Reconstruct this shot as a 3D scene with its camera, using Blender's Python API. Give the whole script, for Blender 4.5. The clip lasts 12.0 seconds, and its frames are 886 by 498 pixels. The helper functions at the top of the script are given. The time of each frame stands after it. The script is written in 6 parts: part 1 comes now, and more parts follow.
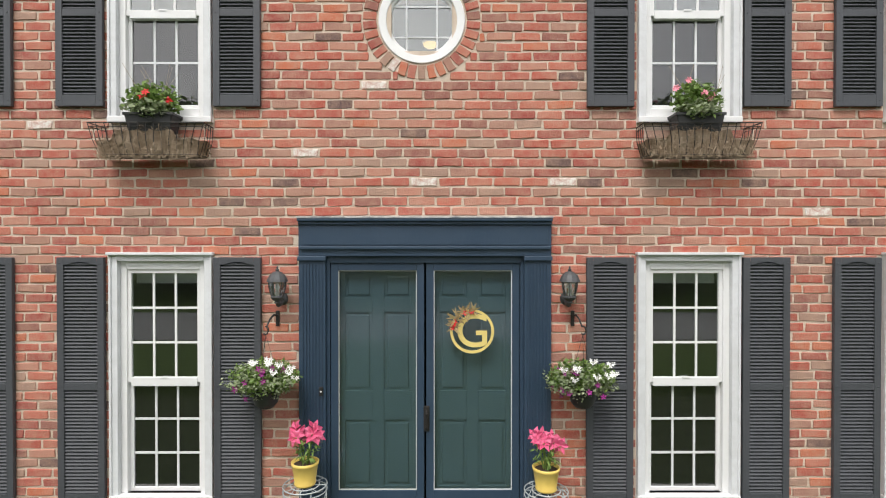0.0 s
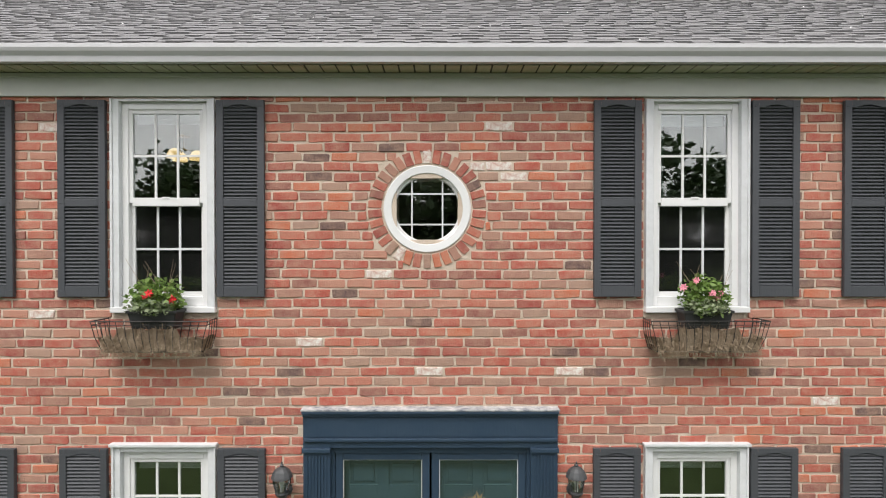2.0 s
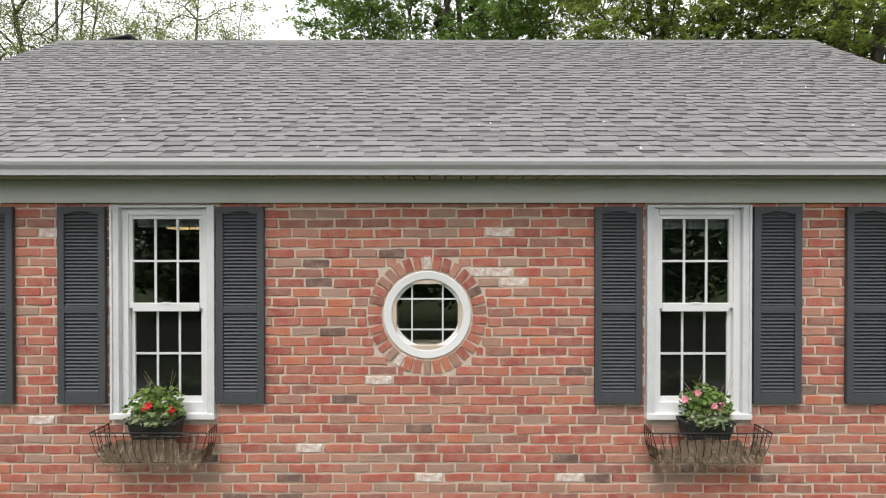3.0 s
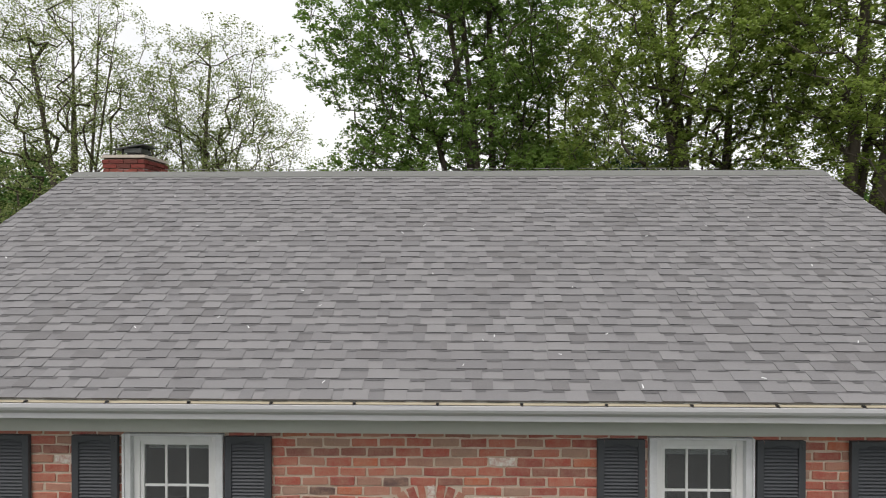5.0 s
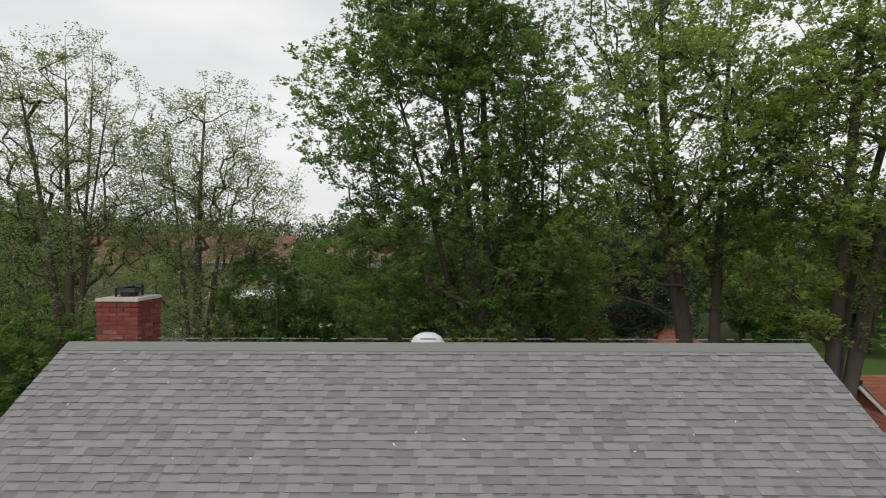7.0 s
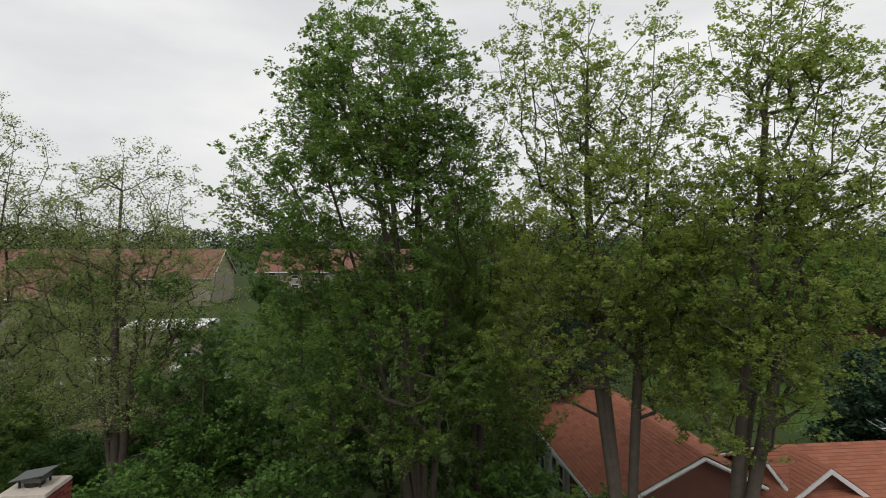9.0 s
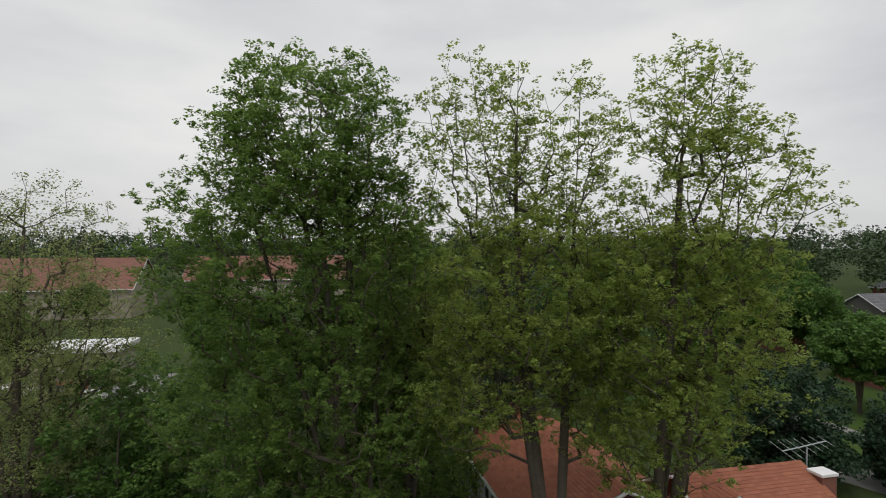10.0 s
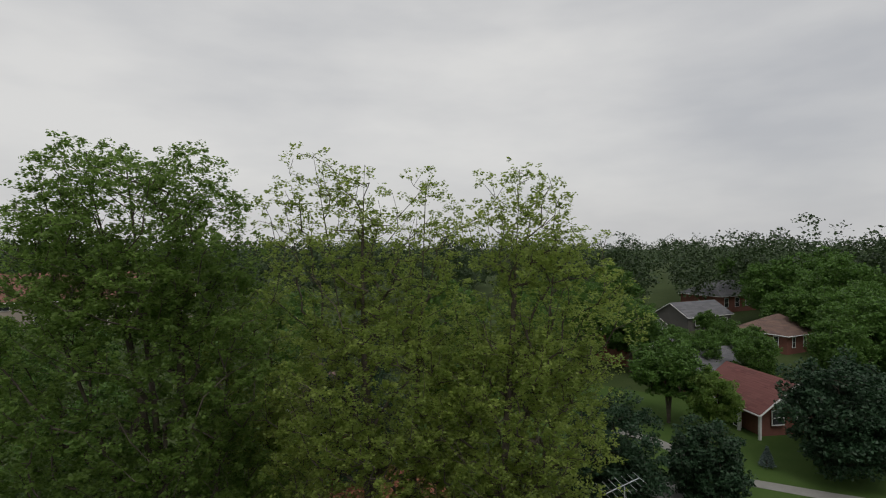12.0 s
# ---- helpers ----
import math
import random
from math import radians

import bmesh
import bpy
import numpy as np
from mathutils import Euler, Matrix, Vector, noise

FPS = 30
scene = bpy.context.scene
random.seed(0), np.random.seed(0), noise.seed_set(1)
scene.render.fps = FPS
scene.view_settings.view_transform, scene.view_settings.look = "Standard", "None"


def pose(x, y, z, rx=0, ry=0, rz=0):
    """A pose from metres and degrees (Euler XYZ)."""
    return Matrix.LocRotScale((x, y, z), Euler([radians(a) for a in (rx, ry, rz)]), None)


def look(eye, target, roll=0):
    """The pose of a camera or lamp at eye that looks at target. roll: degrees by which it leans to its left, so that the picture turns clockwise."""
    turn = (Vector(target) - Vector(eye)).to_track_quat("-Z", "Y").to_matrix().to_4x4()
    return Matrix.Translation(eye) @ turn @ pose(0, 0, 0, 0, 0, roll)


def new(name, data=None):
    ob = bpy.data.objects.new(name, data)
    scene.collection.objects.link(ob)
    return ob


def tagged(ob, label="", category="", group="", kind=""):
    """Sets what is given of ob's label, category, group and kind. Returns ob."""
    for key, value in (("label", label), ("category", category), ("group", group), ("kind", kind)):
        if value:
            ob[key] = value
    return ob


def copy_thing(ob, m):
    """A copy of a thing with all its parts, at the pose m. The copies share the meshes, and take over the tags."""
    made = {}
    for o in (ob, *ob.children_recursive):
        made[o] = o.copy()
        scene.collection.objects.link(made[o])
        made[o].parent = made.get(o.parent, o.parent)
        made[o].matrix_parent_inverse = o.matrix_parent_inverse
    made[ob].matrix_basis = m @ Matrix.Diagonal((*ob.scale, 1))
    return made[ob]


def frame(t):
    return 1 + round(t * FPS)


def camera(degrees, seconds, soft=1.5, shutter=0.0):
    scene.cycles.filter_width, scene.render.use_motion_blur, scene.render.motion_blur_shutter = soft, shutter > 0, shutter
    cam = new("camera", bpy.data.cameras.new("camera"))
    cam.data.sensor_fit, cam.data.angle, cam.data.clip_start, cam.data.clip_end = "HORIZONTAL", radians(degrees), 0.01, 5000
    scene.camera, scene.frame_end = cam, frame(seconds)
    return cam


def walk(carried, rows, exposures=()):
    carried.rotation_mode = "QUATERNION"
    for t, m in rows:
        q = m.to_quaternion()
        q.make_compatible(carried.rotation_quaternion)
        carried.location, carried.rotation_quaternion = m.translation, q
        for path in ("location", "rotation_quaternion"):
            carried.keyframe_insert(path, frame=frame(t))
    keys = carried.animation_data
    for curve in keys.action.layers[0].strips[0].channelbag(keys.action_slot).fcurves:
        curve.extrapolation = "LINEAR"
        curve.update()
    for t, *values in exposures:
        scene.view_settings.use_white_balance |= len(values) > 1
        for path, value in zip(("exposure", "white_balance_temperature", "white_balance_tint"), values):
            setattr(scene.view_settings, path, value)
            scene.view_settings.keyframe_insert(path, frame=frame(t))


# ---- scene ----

# ---------------------------------------------------------------- camera and its rise
cam = camera(79.46, 12.0, 1.1)
# seconds, x, y, z, tilt from straight down, heading
PATH = [
    (0, 0.070, -4.113, 2.249, 89.52, -0.07),
    (0.5, 0.062, -4.105, 2.605, 89.51, -0.24),
    (1, 0.043, -4.092, 2.950, 89.50, -0.18),
    (1.5, 0.027, -4.082, 3.320, 89.50, -0.19),
    (2, 0.023, -4.071, 3.703, 89.52, -0.13),
    (2.5, 0.029, -4.057, 4.100, 89.52, -0.04),
    (3, 0.036, -4.052, 4.507, 89.57, 0.07),
    (3.5, 0.040, -4.043, 4.937, 89.62, 0.36),
    (3.6, 0.040, -4.041, 5.010, 89.68, 0.40),
    (5.3, 0.099, -4.110, 6.580, 89.63, 1.30),
    (5.5, 0.101, -4.114, 6.790, 89.57, 1.13),
    (6, 0.118, -4.116, 7.333, 89.57, 0.88),
    (6.5, 0.132, -4.124, 7.964, 89.56, 0.77),
    (7, 0.146, -4.134, 8.645, 89.56, 0.81),
    (7.2, 0.150, -4.139, 8.941, 89.53, 0.79),
    (8.8, 0.200, -4.174, 11.300, 89.56, -4.53),
    (9, 0.214, -4.171, 11.599, 89.49, -6.03),
    (9.5, 0.271, -4.156, 12.348, 89.50, -9.56),
    (10, 0.380, -4.144, 13.093, 89.51, -12.76),
    (10.5, 0.516, -4.141, 13.835, 89.58, -16.79),
    (11, 0.656, -4.164, 14.573, 89.55, -20.29),
    (11.5, 0.768, -4.203, 15.315, 89.60, -23.84),
    (12, 0.843, -4.239, 16.059, 89.56, -27.45),
]
EXPOSURE = [(0.0, 1.12), (2.0, 1.02), (3.6, 0.74), (5.5, 0.26), (7.0, 0.08), (8.8, 0.04), (10.0, -0.14), (12.0, -0.36)]
walk(cam, [(t, pose(x, y, z, tilt, 0, head)) for t, x, y, z, tilt, head in PATH], EXPOSURE)

# ---------------------------------------------------------------- sky and sun
world = bpy.data.worlds.new("overcast_sky")
scene.world = world
world.use_nodes = True
wn, wl = world.node_tree.nodes, world.node_tree.links
wn.clear()
w_out = wn.new("ShaderNodeOutputWorld")
w_bg = wn.new("ShaderNodeBackground")
w_sky = wn.new("ShaderNodeTexSky")
w_sky.sky_type, w_sky.sun_disc = "NISHITA", False
w_sky.sun_elevation, w_sky.sun_rotation = radians(52), radians(200)
w_sky.air_density, w_sky.dust_density, w_sky.ozone_density = 1.0, 4.0, 1.0
w_geo = wn.new("ShaderNodeTexCoord")
w_map = wn.new("ShaderNodeMapping")
w_map.inputs["Scale"].default_value = (1.0, 1.0, 3.2)
w_noise = wn.new("ShaderNodeTexNoise")
w_noise.inputs["Scale"].default_value, w_noise.inputs["Detail"].default_value = 1.6, 5.0
w_noise.inputs["Roughness"].default_value = 0.52
w_ramp = wn.new("ShaderNodeValToRGB")
w_ramp.color_ramp.elements[0].position, w_ramp.color_ramp.elements[0].color = 0.32, (6.5, 6.6, 6.85, 1)
w_ramp.color_ramp.elements[1].position, w_ramp.color_ramp.elements[1].color = 0.68, (9.5, 9.4, 9.2, 1)
w_mix = wn.new("ShaderNodeMix")
w_mix.data_type = "RGBA"
w_mix.inputs["Factor"].default_value = 0.9
wl.new(w_geo.outputs["Generated"], w_map.inputs["Vector"])
wl.new(w_map.outputs["Vector"], w_noise.inputs["Vector"])
wl.new(w_noise.outputs["Fac"], w_ramp.inputs["Fac"])
wl.new(w_sky.outputs["Color"], w_mix.inputs["A"])
wl.new(w_ramp.outputs["Color"], w_mix.inputs["B"])
wl.new(w_mix.outputs["Result"], w_bg.inputs["Color"])
w_bg.inputs["Strength"].default_value = 0.10
wl.new(w_bg.outputs["Background"], w_out.inputs["Surface"])

sun = new("sun", bpy.data.lights.new("sun", "SUN"))
sun.data.energy, sun.data.angle, sun.data.color = 1.4, radians(25), (1.0, 0.97, 0.93)
sun.matrix_world = look((-8, -22, 40), (0, 0, 0))


# ---------------------------------------------------------------- materials
def mat(name, color, rough=0.7, metal=0.0, spots=None, scale=8.0, amount=0.5, bump=0.0, bump_scale=60.0,
        vary=None, vary_by="", spec=0.5, coords="Object", grain=None, flecks=None):
    """A surface: base colour, mottled towards `spots` at `scale`, fine bump, and tones that differ from piece to piece."""
    m = bpy.data.materials.new(name)
    m.use_nodes = True
    n, l = m.node_tree.nodes, m.node_tree.links
    b = n["Principled BSDF"]
    b.inputs["Roughness"].default_value, b.inputs["Metallic"].default_value = rough, metal
    b.inputs["Specular IOR Level"].default_value = spec
    tc = n.new("ShaderNodeTexCoord")
    src = tc.outputs[coords]
    if vary_by == "object":
        oi, sc, ad = n.new("ShaderNodeObjectInfo"), n.new("ShaderNodeVectorMath"), n.new("ShaderNodeVectorMath")
        sc.operation = "SCALE"
        sc.inputs[0].default_value = (37.0, 11.0, 53.0)
        l.new(oi.outputs["Random"], sc.inputs["Scale"])
        l.new(src, ad.inputs[0])
        l.new(sc.outputs["Vector"], ad.inputs[1])
        src = ad.outputs["Vector"]
    col = n.new("ShaderNodeRGB")
    col.outputs[0].default_value = (*color, 1)
    out = col.outputs[0]
    if vary:
        ramp = n.new("ShaderNodeValToRGB")
        ramp.color_ramp.interpolation = "CONSTANT" if len(vary) > 3 else "LINEAR"
        els = ramp.color_ramp.elements
        while len(els) < len(vary):
            els.new(0.5)
        for e, (p, c) in zip(els, vary):
            e.position, e.color = p, (*c, 1)
        info = n.new("ShaderNodeObjectInfo" if vary_by == "object" else "ShaderNodeNewGeometry")
        l.new(info.outputs["Random" if vary_by == "object" else "Random Per Island"], ramp.inputs["Fac"])
        out = ramp.outputs["Color"]
    if spots:
        for sc, am in ((scale, amount), (scale * 6.3, amount * 0.55)):
            no = n.new("ShaderNodeTexNoise")
            no.inputs["Scale"].default_value, no.inputs["Detail"].default_value = sc, 6.0
            no.inputs["Roughness"].default_value = 0.62
            l.new(src, no.inputs["Vector"])
            mr = n.new("ShaderNodeMapRange")
            mr.inputs["From Min"].default_value, mr.inputs["From Max"].default_value = 0.38, 0.72
            mr.inputs["To Max"].default_value = am
            l.new(no.outputs["Fac"], mr.inputs["Value"])
            mx = n.new("ShaderNodeMix")
            mx.data_type = "RGBA"
            l.new(mr.outputs["Result"], mx.inputs["Factor"])
            l.new(out, mx.inputs["A"])
            mx.inputs["B"].default_value = (*spots, 1)
            out = mx.outputs["Result"]
    if flecks:
        for sc, lo, col2 in ((55.0, 0.62, flecks), (30.0, 0.66, tuple(c * 0.22 for c in flecks))):
            no = n.new("ShaderNodeTexNoise")
            no.inputs["Scale"].default_value, no.inputs["Detail"].default_value = sc, 8.0
            no.inputs["Roughness"].default_value = 0.7
            l.new(src, no.inputs["Vector"])
            mr = n.new("ShaderNodeMapRange")
            mr.inputs["From Min"].default_value, mr.inputs["From Max"].default_value = lo, lo + 0.10
            mr.inputs["To Max"].default_value = 0.6
            l.new(no.outputs["Fac"], mr.inputs["Value"])
            mx = n.new("ShaderNodeMix")
            mx.data_type = "RGBA"
            l.new(mr.outputs["Result"], mx.inputs["Factor"])
            l.new(out, mx.inputs["A"])
            mx.inputs["B"].default_value = (*col2, 1)
            out = mx.outputs["Result"]
    l.new(out, b.inputs["Base Color"])
    if bump:
        no = n.new("ShaderNodeTexNoise")
        no.inputs["Scale"].default_value, no.inputs["Detail"].default_value = bump_scale, 5.0
        if grain:
            mp = n.new("ShaderNodeMapping")
            mp.inputs["Scale"].default_value = grain
            l.new(src, mp.inputs["Vector"])
            l.new(mp.outputs["Vector"], no.inputs["Vector"])
        else:
            l.new(src, no.inputs["Vector"])
        bu = n.new("ShaderNodeBump")
        bu.inputs["Strength"].default_value, bu.inputs["Distance"].default_value = bump, 0.01
        l.new(no.outputs["Fac"], bu.inputs["Height"])
        l.new(bu.outputs["Normal"], b.inputs["Normal"])
    return m


BRICK_TONES = [(0.0, (0.40, 0.088, 0.064)), (0.15, (0.46, 0.135, 0.094)), (0.30, (0.32, 0.072, 0.060)), (0.42, (0.45, 0.20, 0.148)),
               (0.54, (0.41, 0.10, 0.076)), (0.66, (0.35, 0.18, 0.140)), (0.75, (0.50, 0.145, 0.080)), (0.83, (0.26, 0.10, 0.084)),
               (0.90, (0.35, 0.225, 0.178)), (0.965, (0.12, 0.076, 0.074))]
M_BRICK = mat("red_brick", (0.4, 0.12, 0.07), 0.9, spots=(0.50, 0.32, 0.235), scale=11, amount=0.54, bump=0.8, bump_scale=95, vary=BRICK_TONES, vary_by="object", spec=0.2, flecks=(0.66, 0.58, 0.50))
M_BRICKS = mat("red_brick_wall", (0.4, 0.12, 0.07), 0.9, spots=(0.50, 0.32, 0.235), scale=11, amount=0.54, bump=0.8, bump_scale=95, vary=BRICK_TONES, vary_by="island", spec=0.2, flecks=(0.66, 0.58, 0.50))
M_BRICK_W = mat("whitewashed_brick", (0.45, 0.19, 0.13), 0.9, spots=(0.74, 0.70, 0.65), scale=26, amount=1.5, bump=0.7, bump_scale=110, spec=0.2)
M_MORTAR = mat("lime_mortar", (0.64, 0.54, 0.45), 0.95, spots=(0.52, 0.415, 0.32), scale=5, amount=0.6, bump=0.8, bump_scale=180, spec=0.15)
M_WHITE = mat("white_vinyl", (0.73, 0.73, 0.735), 0.45, spots=(0.60, 0.59, 0.575), scale=2.5, amount=0.3, bump=0.03)
M_CASING = mat("weathered_white_casing", (0.66, 0.67, 0.69), 0.6, spots=(0.45, 0.45, 0.45), scale=4, amount=0.45, bump=0.15)
M_TRIM = mat("grey_aluminium_trim", (0.56, 0.565, 0.53), 0.7, spots=(0.47, 0.475, 0.44), scale=1.2, amount=0.4, bump=0.04)
M_SOFFIT = mat("olive_soffit_panel", (0.44, 0.43, 0.31), 0.6, spots=(0.40, 0.38, 0.29), scale=2, amount=0.35)
M_GUTTER = mat("grey_painted_gutter", (0.57, 0.56, 0.585), 0.6, spots=(0.52, 0.52, 0.52), scale=1.4, amount=0.4, bump=0.03)
M_DRIP = mat("tan_drip_edge", (0.46, 0.40, 0.29), 0.7, spots=(0.34, 0.30, 0.22), scale=3, amount=0.5)
M_SHUTTER = mat("charcoal_vinyl_shutter", (0.050, 0.054, 0.063), 0.6, spots=(0.072, 0.074, 0.082), scale=3, amount=0.5, bump=0.15, bump_scale=90, grain=(1, 1, 0.15))
M_NAVY = mat("navy_painted_wood", (0.024, 0.046, 0.080), 0.42, spots=(0.042, 0.066, 0.100), scale=4, amount=0.5, bump=0.12, bump_scale=70, grain=(1, 1, 0.1))
M_TEAL = mat("dark_teal_door_paint", (0.056, 0.106, 0.128), 0.5, spots=(0.072, 0.126, 0.148), scale=3, amount=0.4, bump=0.08)
# dark tone that carries the dimness of unlit rooms; also a far house's wall
M_DARK = mat("dark_wall_tone", (0.10, 0.095, 0.09), 0.9, spots=(0.07, 0.065, 0.06), scale=1.5, amount=0.5)
M_BLACK = mat("black_iron", (0.018, 0.018, 0.019), 0.5, metal=0.3, spots=(0.06, 0.045, 0.035), scale=20, amount=0.4, bump=0.2)
SHINGLE_TONES = [(0.0, (0.188, 0.182, 0.187)), (0.25, (0.207, 0.201, 0.206)), (0.48, (0.172, 0.167, 0.172)), (0.70, (0.228, 0.221, 0.225)), (0.92, (0.150, 0.144, 0.147))]
M_SHINGLE = mat("grey_asphalt_shingle", (0.2, 0.2, 0.2), 0.72, spots=(0.22, 0.21, 0.21), scale=40, amount=0.35, bump=0.4, bump_scale=420, vary=SHINGLE_TONES, vary_by="object", spec=0.5)
M_SHINGLES = mat("grey_asphalt_shingle_field", (0.2, 0.2, 0.2), 0.72, spots=(0.22, 0.21, 0.21), scale=2.2, amount=0.25, bump=0.4, bump_scale=420, vary=SHINGLE_TONES, vary_by="island", spec=0.5)


M_RIDGE = mat("ridge_shingle", (0.175, 0.178, 0.168), 0.8, spots=(0.21, 0.21, 0.20), scale=6, amount=0.4, bump=0.3, bump_scale=420, spec=0.3)
# dark cut asphalt; the shadow line under each tab is also in this tone
M_ASPHALT_CUT = mat("shaded_asphalt_edge", (0.125, 0.122, 0.125), 0.9, spots=(0.16, 0.16, 0.16), scale=60, amount=0.4)
# dark granule strips; the shade below each butt is put into their colour
M_BAND = mat("shadow_granule_band", (0.118, 0.113, 0.117), 0.75, spots=(0.13, 0.13, 0.13), scale=90, amount=0.5, bump=0.35, bump_scale=420, spec=0.45)


def glass_mat(name, rough=0.0, tint=(0.9, 0.93, 0.92), reflect=0.10):
    """Window glass: see-through, with a mirror share that grows at glancing angles."""
    m = bpy.data.materials.new(name)
    m.use_nodes = True
    n, l = m.node_tree.nodes, m.node_tree.links
    n.clear()
    out = n.new("ShaderNodeOutputMaterial")
    tr, gl, mix, fr, add = (n.new("ShaderNodeBsdfTransparent"), n.new("ShaderNodeBsdfGlossy"), n.new("ShaderNodeMixShader"),
                            n.new("ShaderNodeFresnel"), n.new("ShaderNodeMath"))
    tr.inputs["Color"].default_value = (*tint, 1)
    gl.inputs["Roughness"].default_value = rough
    fr.inputs["IOR"].default_value = 1.5
    add.operation = "ADD"
    add.inputs[1].default_value = reflect
    l.new(fr.outputs["Fac"], add.inputs[0])
    l.new(add.outputs["Value"], mix.inputs["Fac"])
    l.new(tr.outputs["BSDF"], mix.inputs[1])
    l.new(gl.outputs["BSDF"], mix.inputs[2])
    l.new(mix.outputs["Shader"], out.inputs["Surface"])
    return m


M_GLASS = glass_mat("window_glass", 0.0, (0.80, 0.84, 0.83), 0.16)
M_SCREEN = glass_mat("screened_glass", 0.06, (0.5, 0.5, 0.5), 0.07)
M_MESH = mat("insect_screen_mesh", (0.075, 0.075, 0.078), 0.9, spots=(0.06, 0.06, 0.062), scale=3, amount=0.4)
M_STORM = glass_mat("storm_door_glass", 0.10, (0.95, 0.97, 0.98), 0.05)


# ---------------------------------------------------------------- building helpers
def box(bm, x0, x1, y0, y1, z0, z1, bevel=0.0):
    """A box between two corners, with its edges worn round by `bevel`."""
    v = [bm.verts.new(p) for p in ((x0, y0, z0), (x1, y0, z0), (x1, y1, z0), (x0, y1, z0), (x0, y0, z1), (x1, y0, z1), (x1, y1, z1), (x0, y1, z1))]
    f = [bm.faces.new([v[i] for i in q]) for q in ((3, 2, 1, 0), (4, 5, 6, 7), (0, 1, 5, 4), (1, 2, 6, 5), (2, 3, 7, 6), (3, 0, 4, 7))]
    if bevel:
        bmesh.ops.bevel(bm, geom=list({e for q in f for e in q.edges}), offset=bevel, segments=2, affect="EDGES", profile=0.6)
    return v


def tube(bm, points, radii, sides=6, cap=True):
    """A tapered tube along points."""
    rings = []
    pts = [Vector(p) for p in points]
    for i, p in enumerate(pts):
        d = (pts[min(i + 1, len(pts) - 1)] - pts[max(i - 1, 0)]).normalized()
        side = d.cross(Vector((0, 0, 1)) if abs(d.z) < 0.9 else Vector((1, 0, 0))).normalized()
        up = side.cross(d)
        r = radii[i] if isinstance(radii, (list, tuple)) else radii
        rings.append([bm.verts.new(p + r * (math.cos(a) * side + math.sin(a) * up)) for a in (k * math.tau / sides for k in range(sides))])
    for a, b in zip(rings, rings[1:]):
        for k in range(sides):
            bm.faces.new((a[k], a[(k + 1) % sides], b[(k + 1) % sides], b[k]))
    if cap:
        bm.faces.new(rings[0][::-1])
        bm.faces.new(rings[-1])


def lathe(bm, profile, sides=24, center=(0, 0, 0), axis="z"):
    """A turned body: profile is radius and height pairs."""
    rings = []
    for r, h in profile:
        ring = []
        for k in range(sides):
            a = k * math.tau / sides
            p = (r * math.cos(a), r * math.sin(a), h) if axis == "z" else (r * math.cos(a), h, r * math.sin(a))
            ring.append(bm.verts.new(Vector(center) + Vector(p)))
        rings.append(ring)
    for a, b in zip(rings, rings[1:]):
        for k in range(sides):
            bm.faces.new((a[k], a[(k + 1) % sides], b[(k + 1) % sides], b[k]))
    return rings


def mesh_of(name, bm, material, smooth=False):
    me = bpy.data.meshes.new(name)
    bmesh.ops.recalc_face_normals(bm, faces=bm.faces)
    bm.to_mesh(me)
    bm.free()
    me.materials.append(material)
    if smooth:
        for p in me.polygons:
            p.use_smooth = True
    return me


def part(name, bm, material, parent, label="", smooth=False):
    ob = new(name, mesh_of(name, bm, material, smooth))
    ob.parent = parent
    if label:
        ob["label"] = label
    return ob


def raw(name, verts, faces, material, parent=None, smooth=False):
    """A mesh from computed arrays."""
    me = bpy.data.meshes.new(name)
    me.from_pydata(verts, [], faces)
    me.materials.append(material)
    if smooth:
        me.polygons.foreach_set("use_smooth", [True] * len(me.polygons))
    ob = new(name, me)
    ob.parent = parent
    return ob


def thing(name, label, category, loc=(0, 0, 0), group="", kind=""):
    ob = new(name)
    ob.empty_display_size = 0.2
    ob.location = loc
    return tagged(ob, label, category, group, kind)


# ---------------------------------------------------------------- trees
M_BARK = mat("grey_brown_bark", (0.085, 0.070, 0.055), 0.95, spots=(0.15, 0.13, 0.11), scale=3, amount=0.6, bump=1.0, bump_scale=16, grain=(1, 1, 0.25), spec=0.1)


